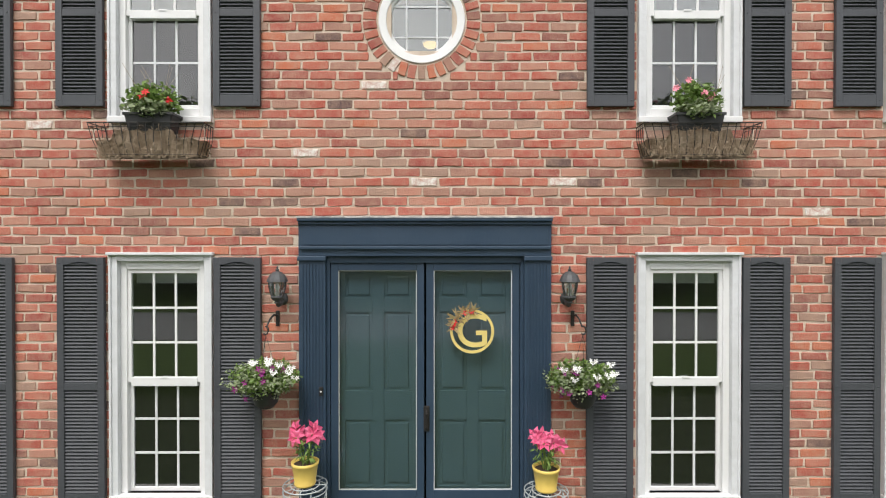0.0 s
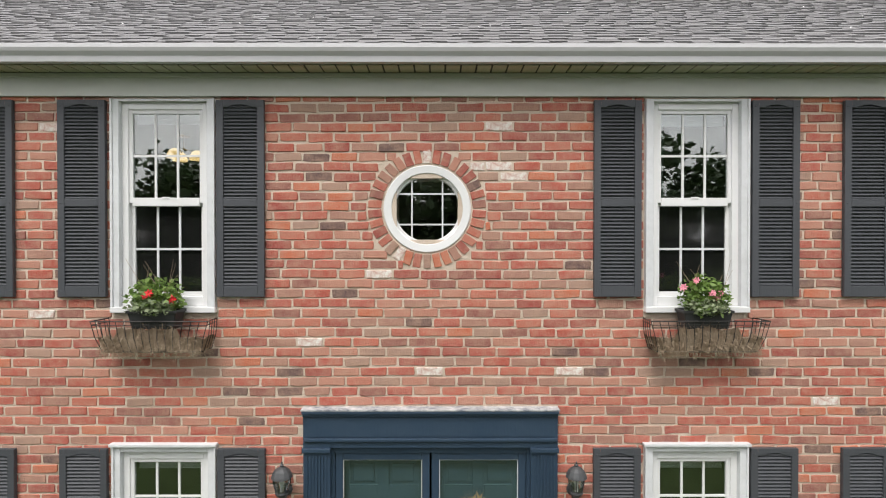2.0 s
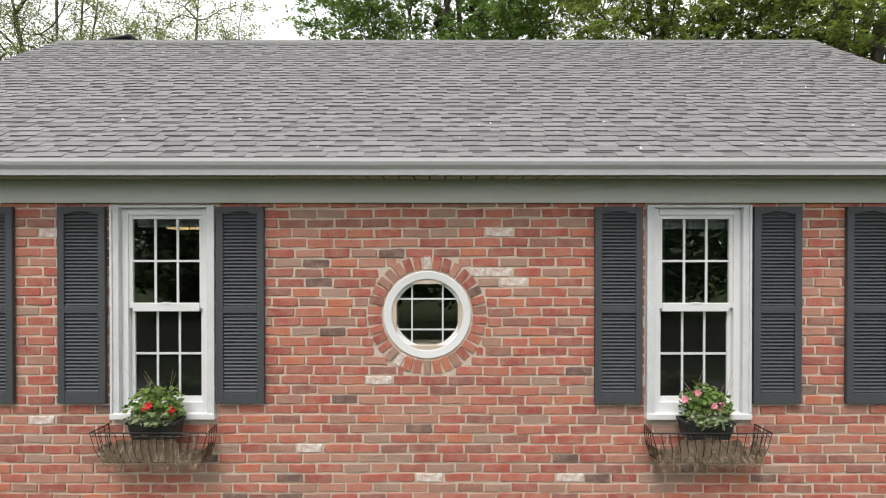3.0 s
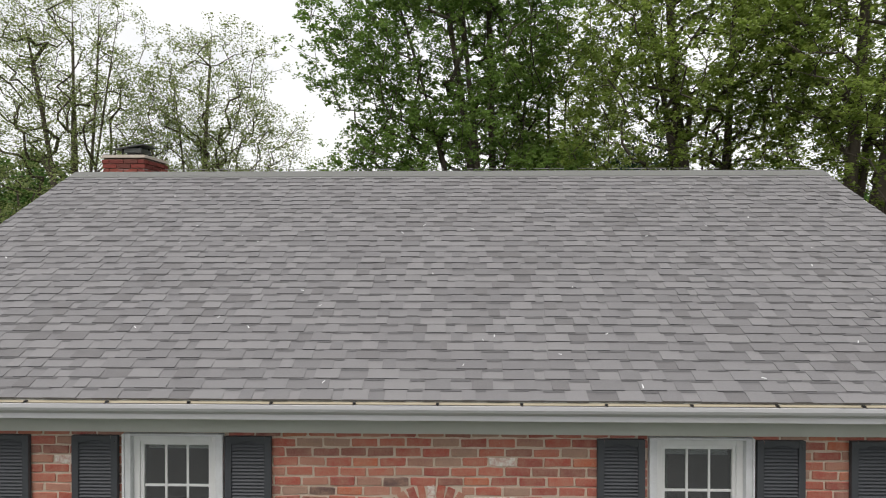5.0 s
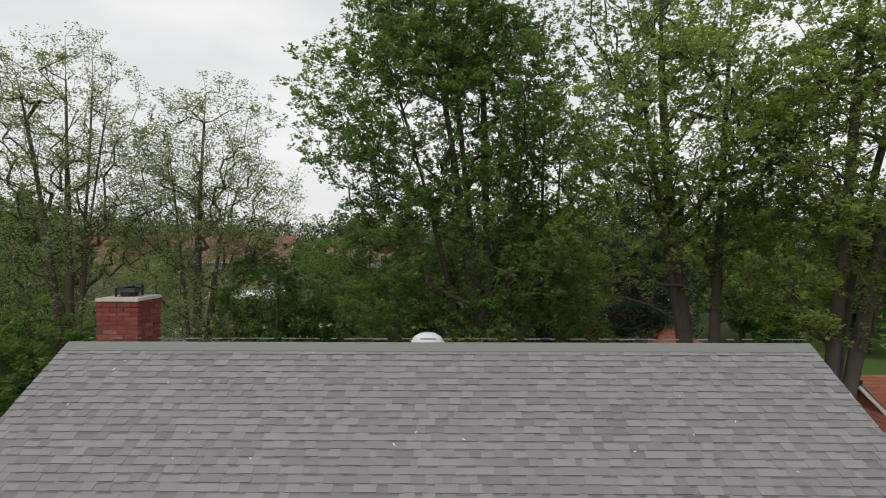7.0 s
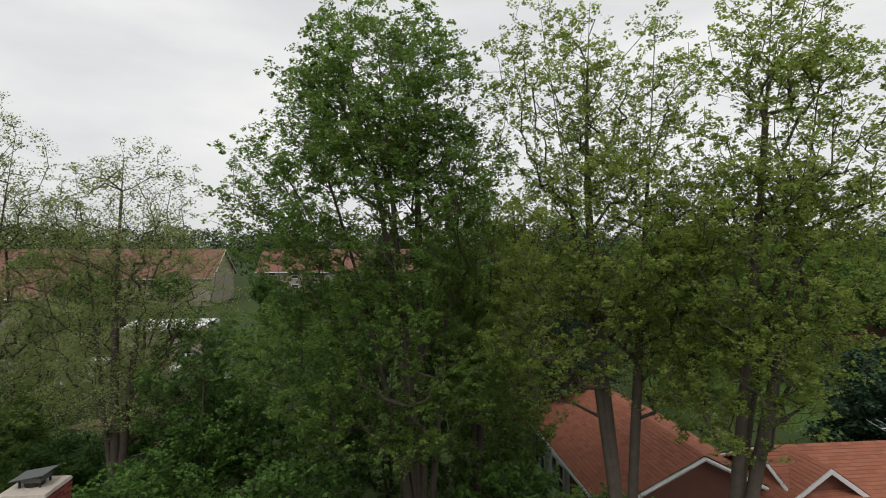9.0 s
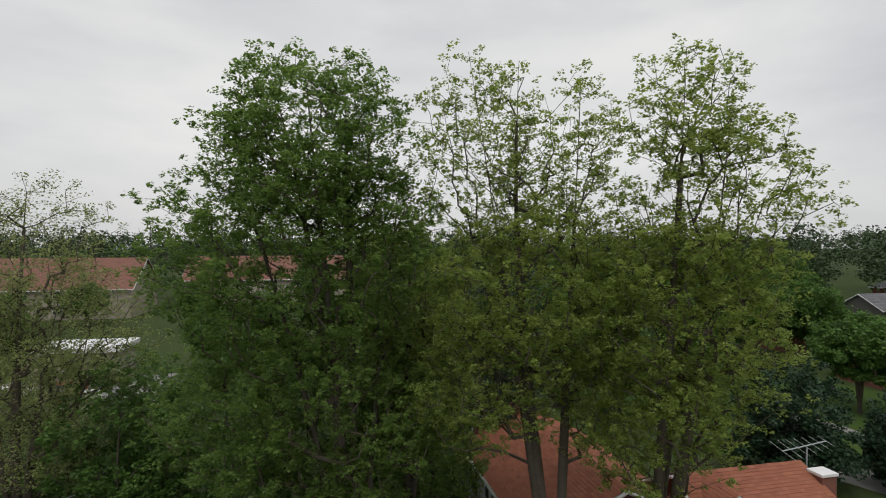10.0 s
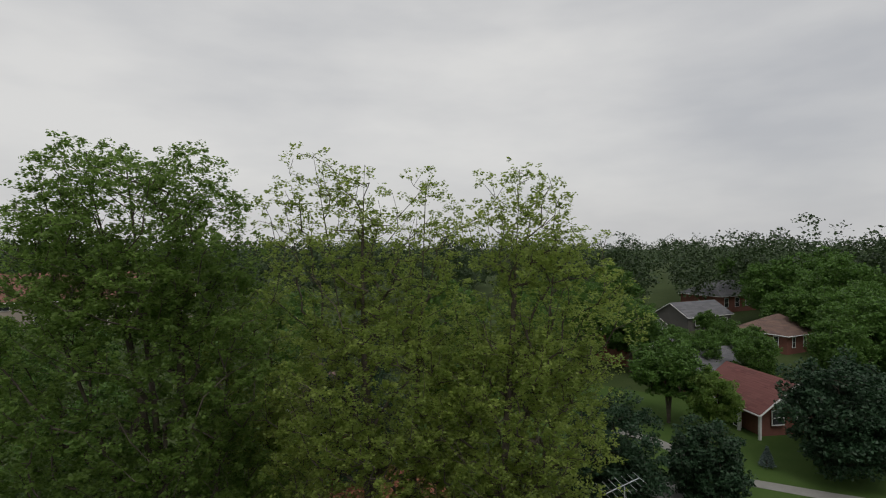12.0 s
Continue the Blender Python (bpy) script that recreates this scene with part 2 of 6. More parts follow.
def leaf_mat(name, dark, light, back=0.35, shine=1.0):
    m = bpy.data.materials.new(name)
    m.use_nodes = True
    n, l = m.node_tree.nodes, m.node_tree.links
    b = n["Principled BSDF"]
    geo, ramp, tr, mix = n.new("ShaderNodeNewGeometry"), n.new("ShaderNodeValToRGB"), n.new("ShaderNodeBsdfTranslucent"), n.new("ShaderNodeMixShader")
    ramp.color_ramp.elements[0].color, ramp.color_ramp.elements[1].color = (*dark, 1), (*light, 1)
    tc, no, add = n.new("ShaderNodeTexCoord"), n.new("ShaderNodeTexNoise"), n.new("ShaderNodeMath")
    no.inputs["Scale"].default_value = 1.3
    add.operation = "MULTIPLY_ADD"
    l.new(tc.outputs["Object"], no.inputs["Vector"])
    l.new(geo.outputs["Random Per Island"], add.inputs[0])
    add.inputs[1].default_value = 0.45
    sub = n.new("ShaderNodeMath")
    sub.operation = "SUBTRACT"
    l.new(no.outputs["Fac"], sub.inputs[0])
    sub.inputs[1].default_value = 0.22
    l.new(sub.outputs["Value"], add.inputs[2])
    l.new(add.outputs["Value"], ramp.inputs["Fac"])
    face = n.new("ShaderNodeVectorMath")
    face.operation = "SCALE"
    face.inputs["Scale"].default_value = shine
    l.new(ramp.outputs["Color"], face.inputs[0])
    l.new(face.outputs["Vector"], b.inputs["Base Color"])
    l.new(ramp.outputs["Color"], tr.inputs["Color"])
    b.inputs["Roughness"].default_value, b.inputs["Specular IOR Level"].default_value = 0.5, 0.3
    mix.inputs["Fac"].default_value = back
    out = n["Material Output"]
    l.new(b.outputs["BSDF"], mix.inputs[1])
    l.new(tr.outputs["BSDF"], mix.inputs[2])
    l.new(mix.outputs["Shader"], out.inputs["Surface"])
    return m


M_LEAF_A = leaf_mat("maple_leaves", (0.085, 0.170, 0.032), (0.31, 0.45, 0.110), 0.58, 0.68)
M_LEAF_B = leaf_mat("spring_leaves", (0.125, 0.205, 0.038), (0.49, 0.59, 0.150), 0.60, 0.76)
M_LEAF_C = leaf_mat("thin_spring_leaves", (0.15, 0.205, 0.060), (0.39, 0.44, 0.175), 0.5)
M_LEAF_D = leaf_mat("dark_holly_leaves", (0.012, 0.035, 0.014), (0.035, 0.075, 0.035), 0.15)
M_LEAF_E = leaf_mat("shrub_leaves", (0.042, 0.100, 0.019), (0.13, 0.24, 0.048), 0.40)


def leaves(centers, radii, per, size, rs, flat=0.5):
    """Leaf blades scattered in clumps: arrays of corners, four a blade."""
    n = len(centers) * per
    c = np.repeat(centers, per, 0)
    r = np.repeat(radii, per)[:, None]
    d = rs.normal(size=(n, 3))
    d /= np.linalg.norm(d, axis=1, keepdims=True)
    p = c + d * r * rs.uniform(0.15, 1.0, (n, 1)) ** 0.6 * [1, 1, 0.75]
    a = rs.normal(size=(n, 3)) * [1, 1, flat]
    a /= np.linalg.norm(a, axis=1, keepdims=True)
    b = np.cross(a, rs.normal(size=(n, 3)) * [1, 1, 1.0 / max(flat, 0.1)])
    b /= np.linalg.norm(b, axis=1, keepdims=True)
    s = size * rs.uniform(0.6, 1.25, (n, 1))
    nrm = np.cross(a, b) * s * 0.12
    v = np.stack([p - a * s * 0.5, p + b * s * 0.33 + nrm, p + a * s * 0.5, p - b * s * 0.33 + nrm], 1).reshape(-1, 3)
    return v


def quads(name, v, material, parent):
    me = bpy.data.meshes.new(name)
    n = len(v)
    me.vertices.add(n)
    me.vertices.foreach_set("co", v.astype(np.float32).ravel())
    me.loops.add(n)
    me.loops.foreach_set("vertex_index", np.arange(n, dtype=np.int32))
    me.polygons.add(n // 4)
    me.polygons.foreach_set("loop_start", np.arange(0, n, 4, dtype=np.int32))
    me.update(calc_edges=True)
    me.validate()
    me.materials.append(material)
    ob = new(name, me)
    ob.parent = parent
    return ob


def tree(name, loc, stems, crown, leaf, clumps, per, size, clump_r, seed, label, category="tree", group="", lean=0.0, bark=M_BARK, trunk_r=0.22, rosettes=0):
    """A tree. stems: tops of its main stems, as x, y, z from its foot; crown: ellipsoids (x, y, z, rx, ry, rz) that hold the leaf clumps.
    Each clump is joined to the nearest older branch point that lies lower and further in."""
    rs = np.random.RandomState(seed)
    t = thing(name, label, category, loc, group)
    nodes, parent_of = [np.zeros(3)], [-1]
    for top in stems:
        top = np.array(top, float)
        steps = max(5, int(top[2] / 0.9))
        prev = 0
        wob = rs.normal(size=(2, 2)) * 0.25
        for k in range(1, steps + 1):
            u = k / steps
            p = top * [u ** 1.25, u ** 1.25, u] + [wob[0, 0] * math.sin(3 * u) * u, wob[0, 1] * math.sin(4 * u) * u, 0]
            nodes.append(p)
            parent_of.append(prev)
            prev = len(nodes) - 1
    vols = np.array([c[3] * c[4] * c[5] for c in crown])
    pts = []
    for c, share in zip(crown, vols ** 0.62 / (vols ** 0.62).sum()):
        m = max(3, int(clumps * share))
        d = rs.normal(size=(m, 3))
        d /= np.linalg.norm(d, axis=1, keepdims=True)
        r = rs.uniform(0.12, 1.0, (m, 1)) ** 0.42
        lump = 1 + 0.16 * np.sin(d[:, :1] * 5 + c[0]) * np.cos(d[:, 2:] * 6 + c[1])
        pts.append(np.array(c[:3]) + d * r * lump * c[3:])
    pts = np.concatenate(pts)
    axis = np.array([s for s in stems]).mean(0)
    order = np.argsort(np.hypot(pts[:, 0] - axis[0] * 0.6, pts[:, 1] - axis[1] * 0.6) + 0.25 * pts[:, 2])
    tips = []
    for i in order:
        q = pts[i]
        arr = np.array(nodes)
        d = q - arr
        dist = np.linalg.norm(d, axis=1)
        cost = dist * (1 + 1.2 * np.clip(0.35 - d[:, 2] / (dist + 1e-6), 0, 2)) + 50 * (arr[:, 2] < 0.10 * axis[2])
        j = int(np.argmin(cost))
        steps = max(1, int(dist[j] / 0.7))
        a, prev = arr[j], j
        for k in range(1, steps + 1):
            u = k / steps
            p = a + (q - a) * u + np.array([0, 0, 0.10 * dist[j] * math.sin(math.pi * u)]) * (0.5 if k < steps else 0) + rs.normal(size=3) * (0.06 if k < steps else 0)
            nodes.append(p)
            parent_of.append(prev)
            prev = len(nodes) - 1
        tips.append(prev)
    n = len(nodes)
    area = np.zeros(n)
    for i in tips:
        area[i] += 1
    for i in range(n - 1, 0, -1):
        area[i] = max(area[i], 0.4)
        area[parent_of[i]] += area[i]
    rad = trunk_r * np.sqrt(area / area[0]) ** 1.05
    rad = np.maximum(rad, 0.007)
    arr = np.array(nodes)
    verts, faces = [], []
    for i in range(1, n):
        j = parent_of[i]
        a, b = arr[j], arr[i]
        d = b - a
        ln = np.linalg.norm(d)
        if ln < 1e-4:
            continue
        d /= ln
        side = np.cross(d, [0.31, 0.2, 0.93] if abs(d[2]) < 0.9 else [1, 0, 0])
        side /= np.linalg.norm(side)
        up = np.cross(side, d)
        sides = 8 if rad[i] > 0.08 else (5 if rad[i] > 0.03 else 3)
        ra = min(rad[j], rad[i] * 1.35)
        base = len(verts)
        for p, r in ((a - d * ra * 0.4, ra), (b, rad[i])):
            for k in range(sides):
                an = k * math.tau / sides
                verts.append(tuple(p + r * (math.cos(an) * side + math.sin(an) * up)))
        for k in range(sides):
            faces.append((base + k, base + (k + 1) % sides, base + sides + (k + 1) % sides, base + sides + k))
    raw("trunk", verts, faces, bark, t, smooth=True)
    cen = arr[tips]
    # each clump is a few tight rosettes of leaves that face up and out
    if rosettes:
        d = rs.normal(size=(len(cen) * rosettes, 3)) * [1, 1, 0.7]
        d /= np.linalg.norm(d, axis=1, keepdims=True)
        cen = np.repeat(cen, rosettes, 0) + d * rs.uniform(0.2, 1.0, (len(d), 1)) * clump_r
        v = leaves(cen, rs.uniform(0.6, 1.3, len(cen)) * size * 1.55, per, size, rs, 0.35)
    else:
        v = leaves(cen, rs.uniform(0.55, 1.25, len(cen)) * clump_r, per, size, rs)
    quads("crown", v, leaf, t)
    return t




# ---------------------------------------------------------------- the house: plan
XC = -0.063                      # middle of the front
WIN_X = [XC - 3.93, XC - 2.03, XC + 2.03, XC + 3.93]
HALF_W = 0.395                   # half a window opening
UP_Z0, UP_Z1, LO_Z0, LO_Z1 = 3.185, 4.812, 0.27, 2.172
DOOR_H, DOOR_Z1 = 0.967, 2.455
OX, OZ, OR = -0.089, 3.975, 0.340  # round window
WALL_X0, WALL_X1, BRICK_TOP = XC - 4.98, XC + 4.98, 4.83
RIDGE_Y, RIDGE_Z, EAVE_Y, EAVE_Z = 3.224, 7.283, -0.215, 5.135
ROOF_X0, ROOF_X1 = -5.19, 5.06
HOLES = [(x - HALF_W, x + HALF_W, UP_Z0, UP_Z1) for x in WIN_X] + [(x - HALF_W, x + HALF_W, LO_Z0, LO_Z1) for x in WIN_X]
HOLES += [(XC - DOOR_H, XC + DOOR_H, 0.0, DOOR_Z1)]

# ground: one sheet to the horizon
M_GRASS = mat("lawn_grass", (0.038, 0.060, 0.018), 0.95, spots=(0.062, 0.080, 0.030), scale=0.35, amount=0.6, bump=0.6, bump_scale=30, spec=0.1)
bm = bmesh.new()
bmesh.ops.create_grid(bm, x_segments=60, y_segments=60, size=1500)
ground = tagged(new("ground", mesh_of("ground", bm, M_GRASS)), "mown green lawn round the houses", "lawn", kind="structure")


def cells(holes, x0, x1, z0, z1):
    """The rectangles of a wall that lie outside its holes."""
    xs = sorted({x0, x1, *(h[0] for h in holes), *(h[1] for h in holes)})
    zs = sorted({z0, z1, *(h[2] for h in holes), *(h[3] for h in holes)})
    for a, b in zip(xs, xs[1:]):
        run = None
        for c, d in zip(zs, zs[1:]):
            mx, mz = (a + b) / 2, (c + d) / 2
            solid = not any(h[0] < mx < h[1] and h[2] < mz < h[3] for h in holes)
            if solid:
                run = (run[0], d) if run else (c, d)
            if run and not solid:
                yield a, b, *run
                run = None
        if run:
            yield a, b, *run


wall_front = thing("wall_front", "red brick house front with pale mortar joints", "brick wall", kind="structure")
bm = bmesh.new()
for a, b, c, d in cells(HOLES + [(OX - 0.235, OX + 0.235, OZ - 0.235, OZ + 0.235)], WALL_X0, WALL_X1, -0.3, BRICK_TOP):
    box(bm, a, b, 0.007, 0.26, c, d)
part("mortar", bm, M_MORTAR, wall_front, "pale sandy mortar bed")

# other walls, floors and inner partitions
for name, dims in (("wall_left", (WALL_X0, WALL_X0 + 0.25, 0.26, 6.6, -0.3, 5.0)), ("wall_right", (WALL_X1 - 0.25, WALL_X1, 0.26, 6.6, -0.3, 5.0)),
                   ("wall_back", (WALL_X0, WALL_X1, 6.6, 6.85, -0.3, 5.0))):
    bm = bmesh.new()
    box(bm, *dims)
    tagged(new(name, mesh_of(name, bm, M_BRICKS)), "red brick outer wall of the house", "brick wall", kind="structure")
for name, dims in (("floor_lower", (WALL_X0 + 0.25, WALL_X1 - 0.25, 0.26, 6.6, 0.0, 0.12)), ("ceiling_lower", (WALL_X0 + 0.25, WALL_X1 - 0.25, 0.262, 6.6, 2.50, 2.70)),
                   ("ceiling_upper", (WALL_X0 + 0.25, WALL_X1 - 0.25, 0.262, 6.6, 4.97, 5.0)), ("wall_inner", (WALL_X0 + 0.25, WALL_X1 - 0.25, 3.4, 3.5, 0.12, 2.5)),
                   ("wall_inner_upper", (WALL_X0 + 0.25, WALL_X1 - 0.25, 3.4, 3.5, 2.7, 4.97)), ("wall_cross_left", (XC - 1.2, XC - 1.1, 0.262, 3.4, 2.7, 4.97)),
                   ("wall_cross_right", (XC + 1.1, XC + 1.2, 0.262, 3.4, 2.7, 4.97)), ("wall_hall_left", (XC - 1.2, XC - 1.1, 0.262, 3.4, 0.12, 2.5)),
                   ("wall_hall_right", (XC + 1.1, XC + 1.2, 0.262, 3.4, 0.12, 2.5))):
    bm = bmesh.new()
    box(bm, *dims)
    tagged(new(name, mesh_of(name, bm, M_DARK)), "plain inner surface with the room's dimness in its dark colour", "room surface", kind="structure")

# ---------------------------------------------------------------- eaves: frieze, soffit, gutter
frieze_board = thing("frieze_board", "grey-green painted board under the eaves", "frieze board", kind="structure")
bm = bmesh.new()
box(bm, WALL_X0 - 0.02, WALL_X1 + 0.02, -0.025, 0.26, BRICK_TOP - 0.005, 4.995, 0.004)
box(bm, WALL_X0 - 0.02, WALL_X1 + 0.02, -0.045, -0.024, 4.965, 4.995, 0.004)
part("board", bm, M_TRIM, frieze_board)
soffit = thing("soffit", "olive vented soffit strip under the eaves", "soffit", kind="structure")
bm = bmesh.new()
n_s = 90
box(bm, 0.007, (ROOF_X1 - ROOF_X0) / n_s - 0.007, -0.2, -0.046, 4.998, 5.006, 0.002)
slat_mesh = mesh_of("slat", bm, M_SOFFIT)
for k in range(n_s):
    o = new("slat", slat_mesh)
    o.parent, o.location = soffit, (ROOF_X0 + (ROOF_X1 - ROOF_X0) * k / n_s, 0, 0)
# black sheet above the slats, added so the gaps look shaded
bm = bmesh.new()
box(bm, ROOF_X0, ROOF_X1, -0.2, -0.02, 5.007, 5.012)
part("backing", bm, M_BLACK, soffit, "black sheet that colours in the shade of the vent gaps")
gutter = thing("gutter", "grey aluminium gutter along the eaves", "gutter", kind="structure")
bm = bmesh.new()
prof = [(-0.202, 5.118), (-0.202, 5.008), (-0.262, 5.005), (-0.268, 5.045), (-0.292, 5.072), (-0.302, 5.095), (-0.302, 5.122), (-0.290, 5.122), (-0.290, 5.112),
        (-0.297, 5.108), (-0.297, 5.096), (-0.286, 5.075), (-0.263, 5.05), (-0.256, 5.012), (-0.208, 5.014), (-0.208, 5.118)]
ends = [[bm.verts.new((x, y, z)) for y, z in prof] for x in (ROOF_X0, ROOF_X1)]
for k in range(len(prof)):
    bm.faces.new((ends[0][k], ends[1][k], ends[1][(k + 1) % len(prof)], ends[0][(k + 1) % len(prof)]))
bm.faces.new(ends[0])
bm.faces.new(ends[1][::-1])
part("trough", bm, M_GUTTER, gutter)
bm = bmesh.new()
box(bm, ROOF_X0, ROOF_X1, -0.200, -0.185, 5.01, 5.128)
part("fascia", bm, M_TRIM, gutter)
bm = bmesh.new()
box(bm, ROOF_X0, ROOF_X1, -0.262, -0.206, 5.119, 5.123)
part("drip_edge", bm, M_DRIP, gutter, "tan metal drip edge")
bm = bmesh.new()
box(bm, -0.007, 0.007, -0.292, -0.245, 5.123, 5.126)
box(bm, -0.011, 0.011, -0.272, -0.250, 5.124, 5.136, 0.004)
hanger_mesh = mesh_of("hanger", bm, M_BLACK)
for k in range(17):
    h = new("hanger", hanger_mesh)
    h.parent, h.location = gutter, (ROOF_X0 + 0.32 + k * 0.605, 0, 0)

# ---------------------------------------------------------------- roof
roof = thing("roof", "grey asphalt shingle gable roof", "roof", kind="structure")
SLOPE = math.atan2(RIDGE_Z - EAVE_Z, RIDGE_Y - EAVE_Y)
SLEN = math.hypot(RIDGE_Z - EAVE_Z, RIDGE_Y - EAVE_Y)
BACK_Y = 2 * RIDGE_Y - EAVE_Y
bm = bmesh.new()
a = [bm.verts.new(p) for p in ((ROOF_X0, EAVE_Y + 0.03, EAVE_Z - 0.03), (ROOF_X0, RIDGE_Y, RIDGE_Z - 0.025), (ROOF_X0, BACK_Y, EAVE_Z - 0.03), (ROOF_X0, BACK_Y - 0.05, EAVE_Z - 0.12), (ROOF_X0, EAVE_Y + 0.05, EAVE_Z - 0.12))]
b = [bm.verts.new((ROOF_X1, *v.co[1:])) for v in a]
bm.faces.new(a)
bm.faces.new(b[::-1])
for k in range(5):
    bm.faces.new((a[k], b[k], b[(k + 1) % 5], a[(k + 1) % 5]))
part("deck", bm, M_SHINGLES, roof, "roof deck and plain back slope")


def on_slope(x, s, h):
    """A point on the front slope: s metres up it from the eave, h metres above it."""
    return (x, EAVE_Y + s * math.cos(SLOPE) - h * math.sin(SLOPE), EAVE_Z + s * math.sin(SLOPE) + h * math.cos(SLOPE))


COURSE = 0.1063
N_COURSE = int(SLEN / COURSE)
rng = random.Random(5)
sv, sf, cut = [], [], []
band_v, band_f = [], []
near_tabs = []
for r in range(N_COURSE + 1):
    s0, s1 = r * COURSE, min((r + 1) * COURSE + 0.03, SLEN)
    x, high = ROOF_X0 - rng.uniform(0, 0.15), rng.random() < 0.5
    if r == 0:
        high = False
    while x < ROOF_X1:
        w = rng.choice((0.10, 0.13, 0.16, 0.19, 0.24)) if high else rng.choice((0.08, 0.12, 0.16, 0.22))
        a, b = max(x, ROOF_X0 - 0.005), min(x + w, ROOF_X1 + 0.005)
        x += w
        t = (0.0140 if high else 0.0075) + rng.uniform(-0.001, 0.0015)
        low = s0 - (0.002 if high else -0.002) + rng.uniform(-0.003, 0.003)
        # printed shadow band on low tabs; on high ones a painted shadow line
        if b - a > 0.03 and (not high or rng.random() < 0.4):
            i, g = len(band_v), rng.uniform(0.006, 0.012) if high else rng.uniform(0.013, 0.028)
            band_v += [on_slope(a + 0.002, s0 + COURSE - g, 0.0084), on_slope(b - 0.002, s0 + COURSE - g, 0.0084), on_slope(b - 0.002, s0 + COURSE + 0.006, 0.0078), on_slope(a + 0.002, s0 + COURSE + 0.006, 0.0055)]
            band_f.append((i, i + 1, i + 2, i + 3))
        high = not high
        if b - a < 0.02:
            continue
        if r in (1, 2, 3, 4, 5) and abs((a + b) / 2) < 4.7 and len(near_tabs) < 290 and b - a == w:
            near_tabs.append((a, b, low, s1, t))
            continue
        q = [on_slope(a, low, t), on_slope(b, low, t), on_slope(b, s1, 0.002), on_slope(a, s1, 0.002),
             on_slope(a, low, -0.004), on_slope(b, low, -0.004), on_slope(b, s1, -0.004), on_slope(a, s1, -0.004)]
        i = len(sv)
        sv += q
        sf += [(i, i + 1, i + 2, i + 3), (i, i + 4, i + 5, i + 1), (i + 1, i + 5, i + 6, i + 2), (i + 3, i + 7, i + 4, i)]
        cut += [0, 1, 0, 0]
field = tagged(raw("shingle_field", sv, sf, M_SHINGLES, roof), kind="stuff")
field.data.materials.append(M_ASPHALT_CUT)
field.data.polygons.foreach_set("material_index", cut)
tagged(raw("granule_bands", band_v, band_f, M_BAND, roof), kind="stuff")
tab_meshes = {}
for a, b, low, s1, t in near_tabs:
    w, hi = round(b - a, 2), t > 0.009
    if (w, hi) not in tab_meshes:
        bm = bmesh.new()
        v = box(bm, 0, w, 0, COURSE + 0.03, -0.004, 0.0140 if hi else 0.0075)
        for k in (6, 7):
            v[k].co.z = 0.002
        bm.faces.ensure_lookup_table()
        bm.faces[2].material_index = 1
        tab_meshes[w, hi] = mesh_of("shingle", bm, M_SHINGLE)
        tab_meshes[w, hi].materials.append(M_ASPHALT_CUT)
    o = new("shingle", tab_meshes[w, hi])
    o.parent = roof
    o.matrix_local = Matrix.Translation(on_slope(a, low, rng.uniform(-0.0008, 0.001))) @ Matrix.Rotation(SLOPE, 4, "X")
bm = bmesh.new()
for sgn in (1, -1):
    v = [(0, 0, 0.010), (0.209, 0, 0.012), (0.209, sgn * 0.15, -0.080), (0, sgn * 0.15, -0.082)]
    top = [bm.verts.new(p) for p in v]
    bot = [bm.verts.new((p[0], p[1], p[2] - 0.008)) for p in v]
    bm.faces.new(top)
    bm.faces.new(bot[::-1])
    for k in range(4):
        bm.faces.new((top[k], bot[k], bot[(k + 1) % 4], top[(k + 1) % 4]))
cap_mesh = mesh_of("ridge_cap", bm, M_RIDGE)
k = ROOF_X0
while k < ROOF_X1 - 0.2:
    o = new("ridge_cap", cap_mesh)
    o.parent, o.location = roof, (k, RIDGE_Y, RIDGE_Z + 0.004)
    k += 0.205
for name, x in (("rake_left", ROOF_X0), ("rake_right", ROOF_X1)):
    bm = bmesh.new()
    for s, e in (((EAVE_Y, EAVE_Z), (RIDGE_Y, RIDGE_Z)), ((BACK_Y, EAVE_Z), (RIDGE_Y, RIDGE_Z))):
        v = [bm.verts.new((x + dx, p[0], p[1] + dz)) for dx in (-0.012, 0.012) for p, dz in ((s, -0.004), (e, -0.004), (e, -0.19), (s, -0.17))]
        for q in ((0, 1, 2, 3), (7, 6, 5, 4), (0, 4, 5, 1), (1, 5, 6, 2), (2, 6, 7, 3), (3, 7, 4, 0)):
            bm.faces.new([v[i] for i in q])
    part("rake_board", bm, M_TRIM, roof)
for x in (WALL_X0, WALL_X1 - 0.25):
    bm = bmesh.new()
    a = [bm.verts.new((x, y, z)) for y, z in ((0.02, 4.99), (6.5, 4.99), (RIDGE_Y, RIDGE_Z - 0.15))]
    b = [bm.verts.new((v.co.x + 0.25, v.co.y, v.co.z)) for v in a]
    bm.faces.new(a)
    bm.faces.new(b[::-1])
    for k in range(3):
        bm.faces.new((a[k], b[k], b[(k + 1) % 3], a[(k + 1) % 3]))
    part("gable_wall", bm, M_BRICKS, roof)

litter = tagged(new("fallen_petals", bpy.data.meshes.new("fallen_petals")), "pale fallen petals scattered over the shingles", "litter", kind="stuff")
lv, lf = [], []
